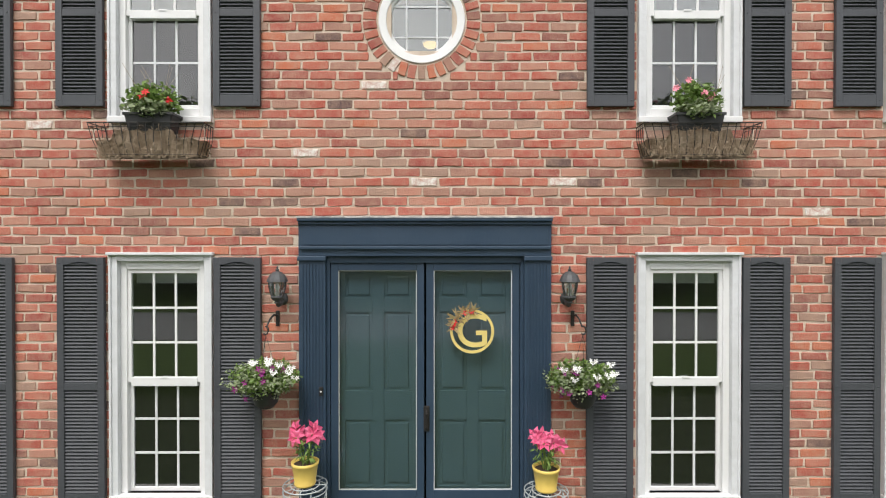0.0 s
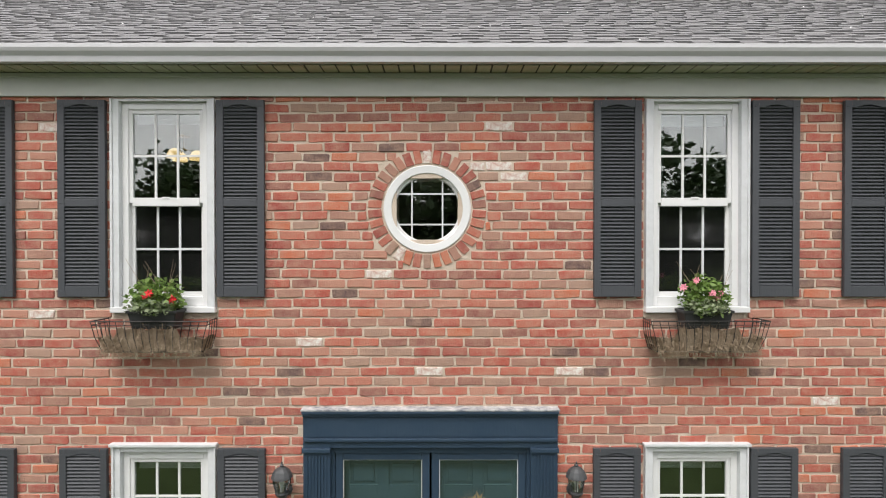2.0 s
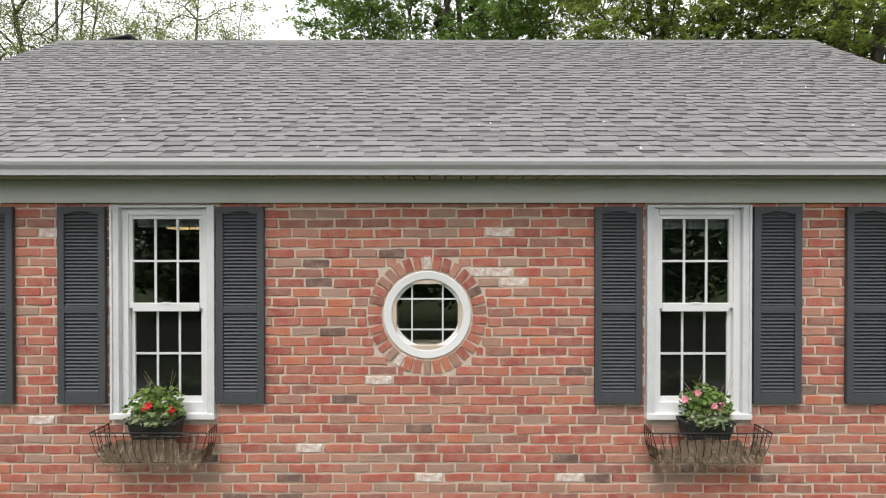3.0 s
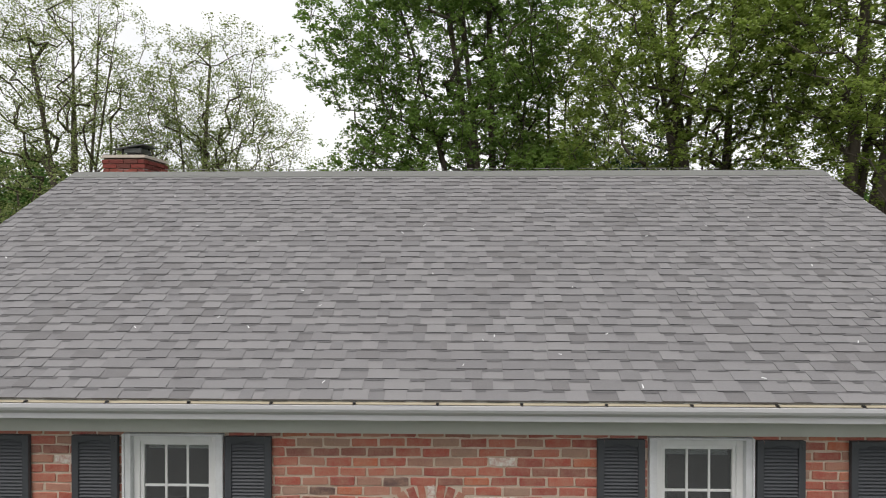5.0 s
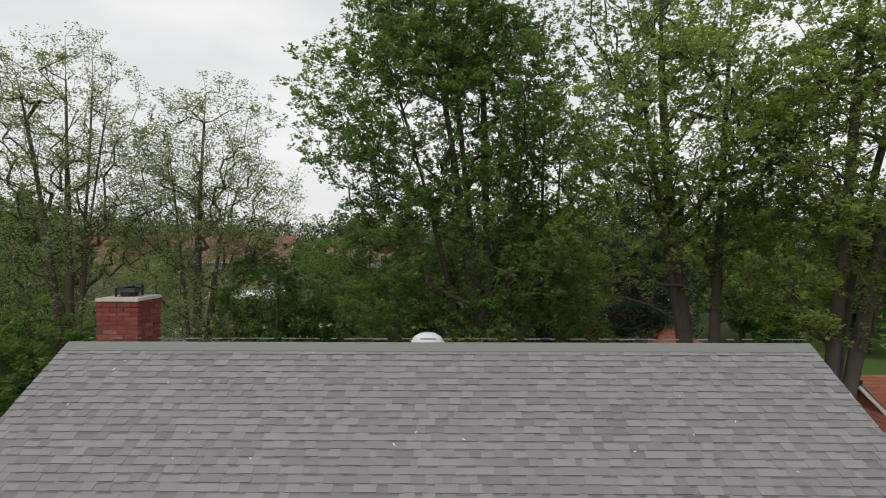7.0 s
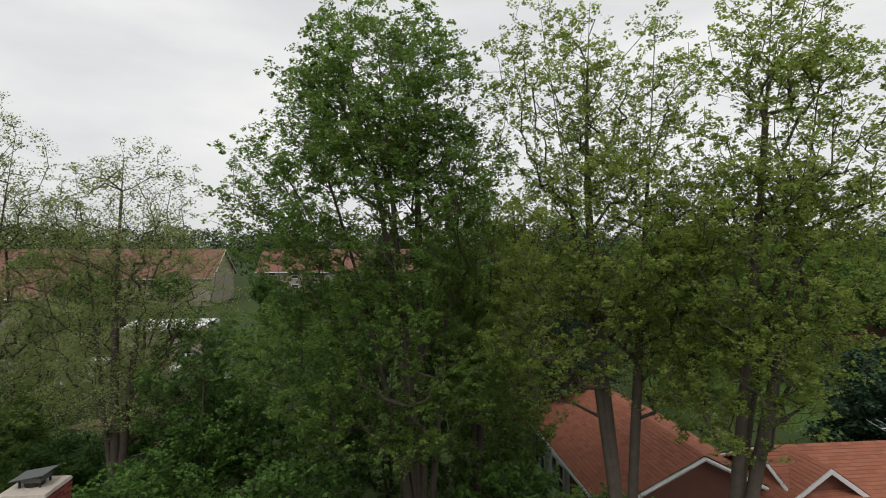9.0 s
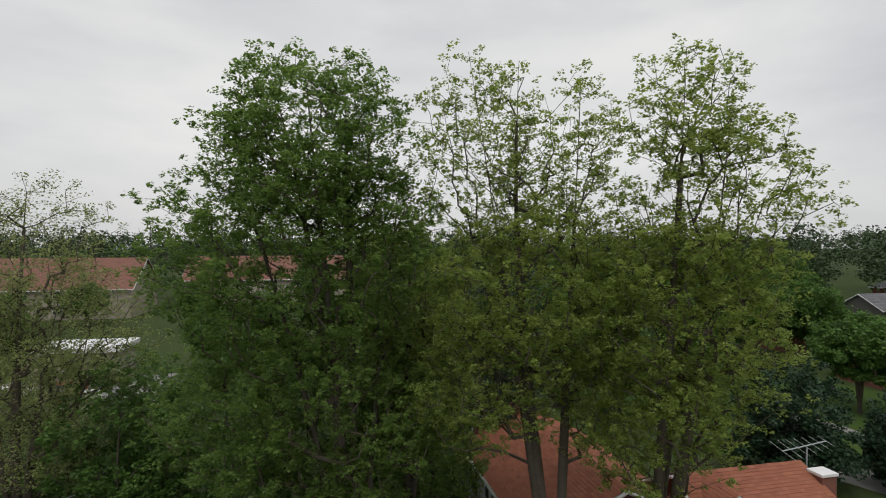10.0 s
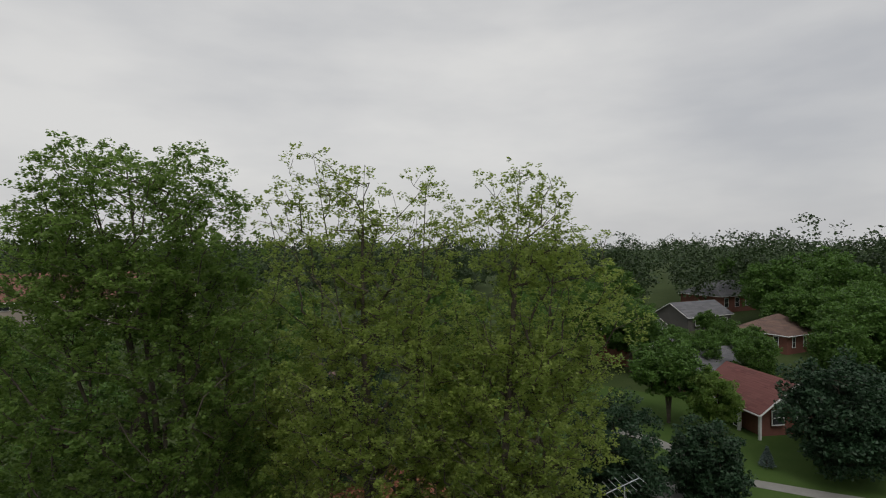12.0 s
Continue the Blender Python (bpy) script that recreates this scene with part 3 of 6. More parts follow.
for _ in range(46):
    x, s, a, n = rng.uniform(ROOF_X0 + 0.2, ROOF_X1 - 0.2), rng.uniform(0.1, 3.9), rng.uniform(0, 3.14), rng.uniform(0.008, 0.02)
    i = len(lv)
    for u, w in ((-1, -0.3), (1, -0.3), (1, 0.3), (-1, 0.3)):
        lv.append(on_slope(x + n * (u * math.cos(a) - w * math.sin(a)), s + n * (u * math.sin(a) + w * math.cos(a)), 0.019 + 0.003 * u))
    lf.append((i, i + 1, i + 2, i + 3))
litter.data.from_pydata(lv, [], lf)
litter.data.materials.append(M_WHITE)


# ---------------------------------------------------------------- windows
def window(name, x, z0, z1, rows, glass_top, rail, glass_low, blind=0.0, label="", head=0.05):
    """A double-hung window: casing, sashes with bars, panes; heights are measured from the ground."""
    w = thing(name, label, "window", (x, 0, 0), kind="structure")
    h = HALF_W
    bm = bmesh.new()
    c = 0.062
    box(bm, -h, -h + c, -0.022, 0.12, z0 + 0.03, z1 - 0.004, 0.004)
    box(bm, h - c, h, -0.022, 0.12, z0 + 0.03, z1 - 0.004, 0.004)
    box(bm, -h + c, h - c, -0.020, 0.12, z1 - head, z1 - 0.004, 0.004)
    box(bm, -h, -h + 0.018, -0.034, -0.02, z0 + 0.03, z1 - 0.004, 0.003)
    box(bm, h - 0.018, h, -0.034, -0.02, z0 + 0.03, z1 - 0.004, 0.003)
    part("window_frame", bm, M_CASING, w, "weathered pale casing")
    bm = bmesh.new()
    box(bm, -h - 0.003, h + 0.003, -0.038, 0.12, z0, z0 + 0.045, 0.006)
    part("window_sill", bm, M_WHITE, w)
    bm = bmesh.new()
    i = h - c
    fy0, fy1 = 0.032, 0.11
    gw = 0.256
    top, bot = glass_top, glass_low[0]
    box(bm, -i, -gw - 0.028, fy0 - 0.012, fy1, z0 + 0.045, z1 - head, 0.004)
    box(bm, gw + 0.028, i, fy0 - 0.012, fy1, z0 + 0.045, z1 - head, 0.004)
    box(bm, -gw - 0.028, gw + 0.028, fy0 - 0.012, fy1, top + 0.03, z1 - head, 0.004)
    box(bm, -gw - 0.028, gw + 0.028, fy0 - 0.012, fy1, z0 + 0.045, bot - 0.035, 0.004)
    part("outer_frame", bm, M_WHITE, w, "white vinyl frame")
    for sash, (za, zb), y in (("upper_sash", (rail[1], top), fy0), ("lower_sash", (bot, rail[0]), fy0 + 0.028)):
        bm = bmesh.new()
        up = sash == "upper_sash"
        box(bm, -gw - 0.028, -gw, y, y + 0.03, za - 0.04, zb + 0.03, 0.003)
        box(bm, gw, gw + 0.028, y, y + 0.03, za - 0.04, zb + 0.03, 0.003)
        box(bm, -gw, gw, y, y + 0.03, zb, zb + 0.03, 0.003)
        if up:
            box(bm, -gw, gw, y - 0.006, y + 0.03, rail[0], za, 0.004)
        else:
            box(bm, -gw, gw, y, y + 0.03, za - 0.035, za, 0.003)
        s = part(sash, bm, M_WHITE, w)
        yy = y + 0.012
        for k in (1, 2):
            bm = bmesh.new()
            xx = -gw + 2 * gw * k / 3
            box(bm, xx - 0.0085, xx + 0.0085, yy - 0.004, yy + 0.006, za, zb)
            part("glazing_bar", bm, M_WHITE if up else M_CASING, s)
        for k in range(1, rows):
            bm = bmesh.new()
            zz = za + (zb - za) * k / rows
            box(bm, -gw, gw, yy - 0.0035, yy + 0.0065, zz - 0.0085, zz + 0.0085)
            part("glazing_bar", bm, M_WHITE if up else M_CASING, s)
        bm = bmesh.new()
        g = yy + 0.001
        box(bm, -gw - 0.004, gw + 0.004, g, g + 0.003, za - 0.004, zb + 0.004)
        p = part("pane", bm, M_GLASS if up else M_SCREEN, s, "" if up else "pane behind a dark insect screen")
        p.visible_shadow = False
        if not up:
            bm = bmesh.new()
            box(bm, -gw - 0.004, gw + 0.004, g + 0.010, g + 0.0115, za - 0.004, zb + 0.004)
            part("insect_screen", bm, M_MESH, s, "dull grey insect screen")
    bm = bmesh.new()
    box(bm, -0.03, 0.03, fy0 - 0.012, fy0 - 0.004, rail[1] - 0.008, rail[1] + 0.006, 0.003)
    part("sash_lock", bm, M_WHITE, w)
    if blind:
        bm = bmesh.new()
        n = 5
        for k in range(n):
            zz = top + 0.01 - blind * k / n
            box(bm, -gw - 0.01, gw + 0.01, 0.118 + 0.004 * (k % 2), 0.126 + 0.004 * (k % 2), zz - blind / n, zz, 0.002)
        part("blind", bm, M_WHITE, w, "raised white blind")
    return w


for k, x in enumerate(WIN_X):
    window(f"window_{k + 1}", x, UP_Z0, UP_Z1, 2, 4.706, (3.998, 4.062), (3.338,), 0.085 if k != 1 else 0.07,
           label="white six-over-six sash window set in the brick upper storey", head=0.022)
for k, x in enumerate(WIN_X):
    window(f"window_{k + 5}", x, LO_Z0, LO_Z1, 3, 2.026, (1.147, 1.216), (0.345,), 0.095,
           label="tall white nine-over-nine sash window set in the brick ground storey")
for k, x in enumerate(WIN_X):
    bm = bmesh.new()
    box(bm, x - HALF_W - 0.012, x + HALF_W + 0.012, -0.05, 0.01, LO_Z1 - 0.004, LO_Z1 + 0.018, 0.004)
    tagged(new("trim", mesh_of("trim", bm, M_CASING)), "thin metal drip cap over a window", "window trim", kind="structure")

# round window
round_window = thing("window_9", "round white window with a ring of bricks round it", "round window", (OX, 0, OZ), kind="structure")
bm = bmesh.new()
lathe(bm, [(0.247, 0.10), (0.247, 0.040), (0.252, 0.034), (0.268, 0.034), (0.272, 0.030), (0.272, 0.004), (0.276, 0.000), (0.328, -0.004), (0.334, 0.002), (0.336, 0.04), (0.336, 0.12)], 72, axis="y")
part("window_frame", bm, M_WHITE, round_window)
bm = bmesh.new()
lathe(bm, [(0.0001, 0.048), (0.264, 0.048), (0.264, 0.052), (0.0001, 0.052)], 72, axis="y")
p = part("pane", bm, M_GLASS, round_window)
p.visible_shadow = False
for d in (-0.118, 0.118):
    hl = math.sqrt(0.25 ** 2 - d * d)
    bm = bmesh.new()
    box(bm, d - 0.006, d + 0.006, 0.040, 0.049, -hl, hl)
    part("glazing_bar", bm, M_CASING, round_window)
    bm = bmesh.new()
    box(bm, -hl, hl, 0.041, 0.050, d - 0.006, d + 0.006)
    part("glazing_bar", bm, M_CASING, round_window)


# ---------------------------------------------------------------- shutters
def shutter(height):
    """A louvred shutter with two panels; its base is its lower middle."""
    s = thing("shutter", "charcoal louvred vinyl shutter screwed to the brick", "shutter", group="shutters on the house front")
    w = 0.180
    mid = height * 0.478
    bm = bmesh.new()
    y0, y1 = -0.036, -0.004
    box(bm, -w, -w + 0.052, y0, y1, 0, height, 0.004)
    box(bm, w - 0.052, w, y0, y1, 0, height, 0.004)
    box(bm, -w + 0.052, w - 0.052, y0 + 0.001, y1, 0, 0.085, 0.004)
    box(bm, -w + 0.052, w - 0.052, y0 + 0.001, y1, mid - 0.028, mid + 0.028, 0.004)
    # arched top rail
    n = 10
    top, low = [], []
    for k in range(n + 1):
        u = -1 + 2 * k / n
        zz = height - 0.055 + 0.022 * max(0.0, 1 - (u * 1.35) ** 2)
        for lst, z in ((top, height), (low, zz)):
            lst.append([bm.verts.new((u * (w - 0.052), y, z)) for y in (y0 + 0.001, y1)])
    for k in range(n):
        bm.faces.new((top[k][0], top[k + 1][0], low[k + 1][0], low[k][0]))
        bm.faces.new((low[k][0], low[k + 1][0], low[k + 1][1], low[k][1]))
        bm.faces.new((top[k][1], top[k + 1][1], top[k + 1][0], top[k][0]))
    part("frame", bm, M_SHUTTER, s)
    for za, zb in ((0.085, mid - 0.028), (mid + 0.028, height - 0.033)):
        bm = bmesh.new()
        count = int((zb - za) / 0.0262)
        for k in range(count):
            z = za + (k + 0.5) * (zb - za) / count
            v = [bm.verts.new((x, y, zz)) for x in (-w + 0.05, w - 0.05) for y, zz in ((y0 + 0.006, z - 0.006), (y0 + 0.007, z - 0.010), (y1 - 0.006, z + 0.009), (y1 - 0.008, z + 0.012))]
            for q in ((0, 1, 2, 3), (7, 6, 5, 4), (0, 4, 5, 1), (1, 5, 6, 2), (2, 6, 7, 3), (3, 7, 4, 0)):
                bm.faces.new([v[i] for i in q])
        box(bm, -w + 0.05, w - 0.05, y1 - 0.010, y1, za, zb)
        part("louvre_panel", bm, M_SHUTTER, s)
    for x in (-w + 0.022, w - 0.022):
        for z in (0.045, mid, height - 0.045):
            bm = bmesh.new()
            lathe(bm, [(0.0001, -0.0395), (0.006, -0.039), (0.008, -0.0355)], 8, (x, 0, z), "y")
            part("screw", bm, M_SHUTTER, s)
    return s


up_shutter, lo_shutter = shutter(1.490), shutter(1.90)
first = {0: True, 1: True}
for k, x in enumerate(WIN_X):
    for sgn in (-1, 1):
        for j, (model, z) in enumerate(((up_shutter, 3.306), (lo_shutter, 0.25))):
            m = pose(x + sgn * (HALF_W + 0.016 + 0.180 + (0.018 if sgn < 0 else 0.0)), 0, z)
            if first[j]:
                model.matrix_basis, first[j] = m, False
            else:
                copy_thing(model, m)

# ---------------------------------------------------------------- front door
door = thing("door_1", "navy painted double front door with storm doors and fluted surround", "front door", (XC, 0, 0), kind="structure")
H = DOOR_H
bm = bmesh.new()
for sg in (-1, 1):
    x0, x1 = sorted((sg * H, sg * (H - 0.205)))
    box(bm, x0, x1, -0.035, 0.10, 0.12, 2.125, 0.004)
    for k in range(7):
        cx = x0 + 0.03 + k * (x1 - x0 - 0.06) / 6
        box(bm, cx - 0.006, cx + 0.006, -0.043, -0.033, 0.30, 2.10, 0.003)
    box(bm, x0 - 0.006, x1 + 0.006, -0.052, 0.10, 0.12, 0.30, 0.004)
    box(bm, x0 - 0.006, x1 + 0.006, -0.058, 0.10, 2.125, 2.160, 0.006)
part("pilasters", bm, M_NAVY, door, "fluted navy pilasters")
bm = bmesh.new()
box(bm, -H, H, -0.04, 0.12, 2.160, 2.400, 0.004)
box(bm, -H + 0.012, H - 0.012, -0.060, -0.038, 2.212, 2.236, 0.005)
box(bm, -H + 0.03, H - 0.03, -0.046, -0.038, 2.246, 2.392, 0.003)
box(bm, -H, H, -0.060, 0.10, 2.400, 2.426, 0.006)
box(bm, -H - 0.004, H + 0.004, -0.080, 0.10, 2.426, 2.450, 0.007)
part("entablature", bm, M_NAVY, door)
bm = bmesh.new()
box(bm, -H - 0.008, H + 0.008, -0.084, 0.02, 2.450, 2.462, 0.003)
part("flashing", bm, mat("peeling_painted_flashing", (0.10, 0.12, 0.15), 0.7, spots=(0.62, 0.61, 0.60), scale=14, amount=1.0), door, "peeling white flashing strip")
bm = bmesh.new()
D = 0.735
box(bm, -H + 0.205, -D, 0.0, 0.12, 0.12, 2.160, 0.003)
box(bm, D, H - 0.205, 0.0, 0.12, 0.12, 2.160, 0.003)
box(bm, -D, D, -0.005, 0.12, 2.108, 2.160, 0.003)
part("door_frame", bm, M_NAVY, door)
bm = bmesh.new()
box(bm, -H, H, -0.12, 0.26, 0.0, 0.12, 0.008)
part("threshold", bm, mat("grey_threshold_stone", (0.3, 0.29, 0.28), 0.8, spots=(0.2, 0.2, 0.19), scale=6, amount=0.5, bump=0.3), door)
for sg in (-1, 1):
    bm = bmesh.new()
    x0, x1 = sorted((sg * 0.008, sg * (D - 0.004)))
    for a, b, c, d in ((x0, x0 + 0.058, 0.13, 2.104), (x1 - 0.058, x1, 0.13, 2.104), (x0 + 0.058, x1 - 0.058, 2.048, 2.104), (x0 + 0.058, x1 - 0.058, 0.13, 0.34)):
        box(bm, a, b, 0.012, 0.045, c, d, 0.004)
    leaf = part("storm_door", bm, M_NAVY, door)
    bm = bmesh.new()
    box(bm, x0 + 0.054, x1 - 0.054, 0.026, 0.030, 0.335, 2.052)
    p = part("pane", bm, M_STORM, leaf)
    p.visible_shadow = False
    bm = bmesh.new()
    for a, b, c, d in ((x0 + 0.058, x0 + 0.064, 0.34, 2.048), (x1 - 0.064, x1 - 0.058, 0.34, 2.048), (x0 + 0.064, x1 - 0.064, 2.042, 2.048), (x0 + 0.064, x1 - 0.064, 0.34, 0.346)):
        box(bm, a, b, 0.020, 0.027, c, d)
    part("glazing_bead", bm, M_CASING if sg > 0 else M_TRIM, leaf, "worn pale glazing bead")
    # six-panel inner door
    bm = bmesh.new()
    iy = 0.072
    box(bm, x0, x1, iy + 0.012, iy + 0.045, 0.12, 2.12)
    cx = (x0 + x1) / 2
    xs = ((x0, x0 + 0.10), (cx - 0.045, cx + 0.045), (x1 - 0.10, x1))
    zs = ((0.12, 0.35), (0.87, 1.10), (1.72, 1.83), (2.02, 2.12))
    for a, b in xs:
        box(bm, a, b, iy, iy + 0.014, 0.12, 2.12, 0.003)
    for a, b in zs:
        for c, d in ((xs[0][1], xs[1][0]), (xs[1][1], xs[2][0])):
            box(bm, c, d, iy, iy + 0.014, a, b, 0.003)
    for a, b in zip(zs, zs[1:]):
        for c, d in ((xs[0][1], xs[1][0]), (xs[1][1], xs[2][0])):
            box(bm, c + 0.025, d - 0.025, iy + 0.003, iy + 0.016, a[1] + 0.025, b[0] - 0.025, 0.006)
    part("inner_door", bm, M_TEAL, door, "six-panel dark teal wooden door")
bm = bmesh.new()
tube(bm, [(0.012, 0.005, 0.83), (0.012, -0.035, 0.85), (0.012, -0.038, 0.95), (0.012, 0.005, 0.97)], 0.008, 8)
box(bm, -0.012, 0.034, 0.002, 0.014, 0.80, 1.0, 0.004)
part("door_handle", bm, M_BLACK, door, "black storm door pull")
bm = bmesh.new()
box(bm, -H + 0.158, -H + 0.186, -0.052, -0.033, 1.09, 1.16, 0.004)
bell = part("doorbell", bm, M_BLACK, door)
bm = bmesh.new()
lathe(bm, [(0.0001, -0.058), (0.006, -0.057), (0.008, -0.051)], 10, (-H + 0.172, 0, 1.125), "y")
part("button", bm, M_WHITE, bell)


# ---------------------------------------------------------------- lamps, pots and flowers on the front
M_YELLOW = mat("yellow_glazed_pot", (0.72, 0.52, 0.13), 0.35, spots=(0.62, 0.42, 0.10), scale=8, amount=0.4)
M_WIRE = mat("pale_blue_grey_wire", (0.42, 0.46, 0.48), 0.5, metal=0.4, spots=(0.3, 0.3, 0.3), scale=15, amount=0.4)
M_COCO = mat("coco_fibre_liner", (0.25, 0.18, 0.12), 1.0, spots=(0.45, 0.36, 0.27), scale=10, amount=0.8, bump=1.0, bump_scale=45, grain=(1, 1, 0.4), spec=0.05)
M_POT = mat("black_plastic", (0.02, 0.021, 0.022), 0.5, spots=(0.05, 0.05, 0.05), scale=9, amount=0.4)
M_SOIL = mat("dark_potting_soil", (0.05, 0.032, 0.022), 1.0, spots=(0.10, 0.07, 0.05), scale=40, amount=0.6, bump=1.0, bump_scale=120)
M_GOLD = mat("pale_yellow_painted_wood", (0.72, 0.58, 0.20), 0.5, spots=(0.60, 0.46, 0.15), scale=9, amount=0.4, bump=0.1)
M_IRON = mat("weathered_grey_iron", (0.055, 0.058, 0.063), 0.55, metal=0.3, spots=(0.10, 0.10, 0.10), scale=18, amount=0.5, bump=0.2)
M_LAMPGLASS = glass_mat("lantern_glass", 0.25, (0.86, 0.88, 0.90), 0.22)
M_GREEN = leaf_mat("pot_plant_leaves", (0.06, 0.13, 0.025), (0.25, 0.35, 0.09), 0.25)
M_GREY_GREEN = leaf_mat("pale_trailing_leaves", (0.16, 0.22, 0.10), (0.42, 0.46, 0.30), 0.25)
M_LILY = mat("pink_lily_petal", (0.52, 0.035, 0.13), 0.6, spots=(0.66, 0.20, 0.30), scale=30, amount=0.6)
M_FL_WHITE = mat("white_petal", (0.82, 0.80, 0.80), 0.6, spots=(0.7, 0.7, 0.66), scale=40, amount=0.4)
M_FL_MAGENTA = mat("magenta_petal", (0.26, 0.012, 0.20), 0.6, spots=(0.5, 0.05, 0.3), scale=40, amount=0.4)
M_FL_RED = mat("red_petal", (0.66, 0.02, 0.025), 0.6, spots=(0.75, 0.06, 0.06), scale=40, amount=0.4)
M_FL_PINK = mat("pink_petal", (0.80, 0.25, 0.35), 0.6, spots=(0.85, 0.45, 0.5), scale=40, amount=0.4)


def petals(bm, center, size, rng, n=6, up=(0, -0.6, 0.6), curl=0.3):
    """One open flower: n pointed petals round a middle, facing `up`."""
    c = Vector(center)
    u = (Vector(up) + Vector((rng.uniform(-0.6, 0.6), rng.uniform(-0.3, 0.3), rng.uniform(-0.4, 0.4)))).normalized()
    s = u.orthogonal().normalized()
    t = u.cross(s)
    ph = rng.uniform(0, 6)
    for k in range(n):
        a = ph + k * math.tau / n
        d = math.cos(a) * s + math.sin(a) * t
        e = -math.sin(a) * s + math.cos(a) * t
        p = [c - u * size * 0.25, c + d * size * 0.5 + e * size * 0.24 + u * size * 0.1, c + d * size + u * size * (0.15 - curl * rng.random()), c + d * size * 0.5 - e * size * 0.24 + u * size * 0.1]
        bm.faces.new([bm.verts.new(q) for q in p])


def leafage(name, center, radii, count, size, material, parent, seed, flat=0.6):
    """A mound of small leaves inside an ellipsoid."""
    rs = np.random.RandomState(seed)
    d = rs.normal(size=(count // 6, 3))
    d /= np.linalg.norm(d, axis=1, keepdims=True)
    c = np.array(center) + d * rs.uniform(0.2, 1, (len(d), 1)) ** 0.5 * np.array(radii)
    return quads(name, leaves(c, np.full(len(c), size * 1.6), 6, size, rs, flat), material, parent)


def lantern(x):
    t = thing("wall_lantern", "black six-sided glass wall lantern beside the front door", "wall lantern", (x, 0, 0), "lanterns beside the door")
    cy = -0.115
    bm = bmesh.new()
    lathe(bm, [(0.0001, 2.088), (0.007, 2.083), (0.006, 2.070), (0.015, 2.062), (0.012, 2.050), (0.036, 2.040), (0.058, 2.020), (0.074, 1.990), (0.080, 1.972), (0.066, 1.968), (0.0001, 1.968)], 12, (0, cy, 0))
    part("roof", bm, M_IRON, t)
    bm = bmesh.new()
    for k in range(6):
        a = k * math.tau / 6 + 0.26
        tube(bm, [(0.064 * math.cos(a), cy + 0.064 * math.sin(a), 1.970), (0.062 * math.cos(a), cy + 0.062 * math.sin(a), 1.93), (0.044 * math.cos(a), cy + 0.044 * math.sin(a), 1.862)], 0.0032, 5)
    lathe(bm, [(0.0001, 1.864), (0.048, 1.864), (0.050, 1.854), (0.040, 1.838), (0.020, 1.824), (0.022, 1.812), (0.008, 1.802), (0.0001, 1.796)], 12, (0, cy, 0))
    part("cage", bm, M_IRON, t)
    bm = bmesh.new()
    lathe(bm, [(0.042, 1.864), (0.060, 1.930), (0.062, 1.969)], 18, (0, cy, 0))
    p = part("pane", bm, M_LAMPGLASS, t, "pale seeded glass")
    p.visible_shadow = False
    bm = bmesh.new()
    lathe(bm, [(0.014, 1.864), (0.014, 1.905), (0.011, 1.908), (0.021, 1.930), (0.0001, 1.965)], 12, (0, cy, 0))
    part("bulb", bm, M_WHITE, t, "unlit white candle bulb", True)
    bm = bmesh.new()
    tube(bm, [(0, cy, 1.82), (0, cy + 0.03, 1.795), (0, cy + 0.07, 1.80), (0, -0.004, 1.835)], [0.016, 0.02, 0.022, 0.02], 8)
    lathe(bm, [(0.0001, -0.030), (0.030, -0.026), (0.046, -0.012), (0.050, 0.002)], 16, (0, 0, 1.83), "y")
    part("wall_plate", bm, M_IRON, t)
    return t


for x in (-1.168, 1.026):
    lantern(x)


def basket_hook(x, sg):
    t = thing("basket_hook", "black iron plant hook screwed to the brick", "plant hook", (x, 0, 0), "plant hooks beside the door")
    bm = bmesh.new()
    box(bm, -0.014, 0.014, -0.012, 0.004, 1.62, 1.74, 0.004)
    part("plate", bm, M_BLACK, t)
    bm = bmesh.new()
    pts = [(0, -0.008, 1.70), (sg * 0.01, -0.07, 1.715), (sg * 0.02, -0.13, 1.69), (sg * 0.03, -0.17, 1.64)]
    pts += [(sg * 0.035 + 0.022 * math.sin(a), -0.185, 1.615 + 0.03 * math.cos(a)) for a in (0.2, 0.9, 1.6, 2.4, 3.1, 3.8)]
    tube(bm, pts, 0.0075, 6)
    part("arm", bm, M_BLACK, t)
    return t


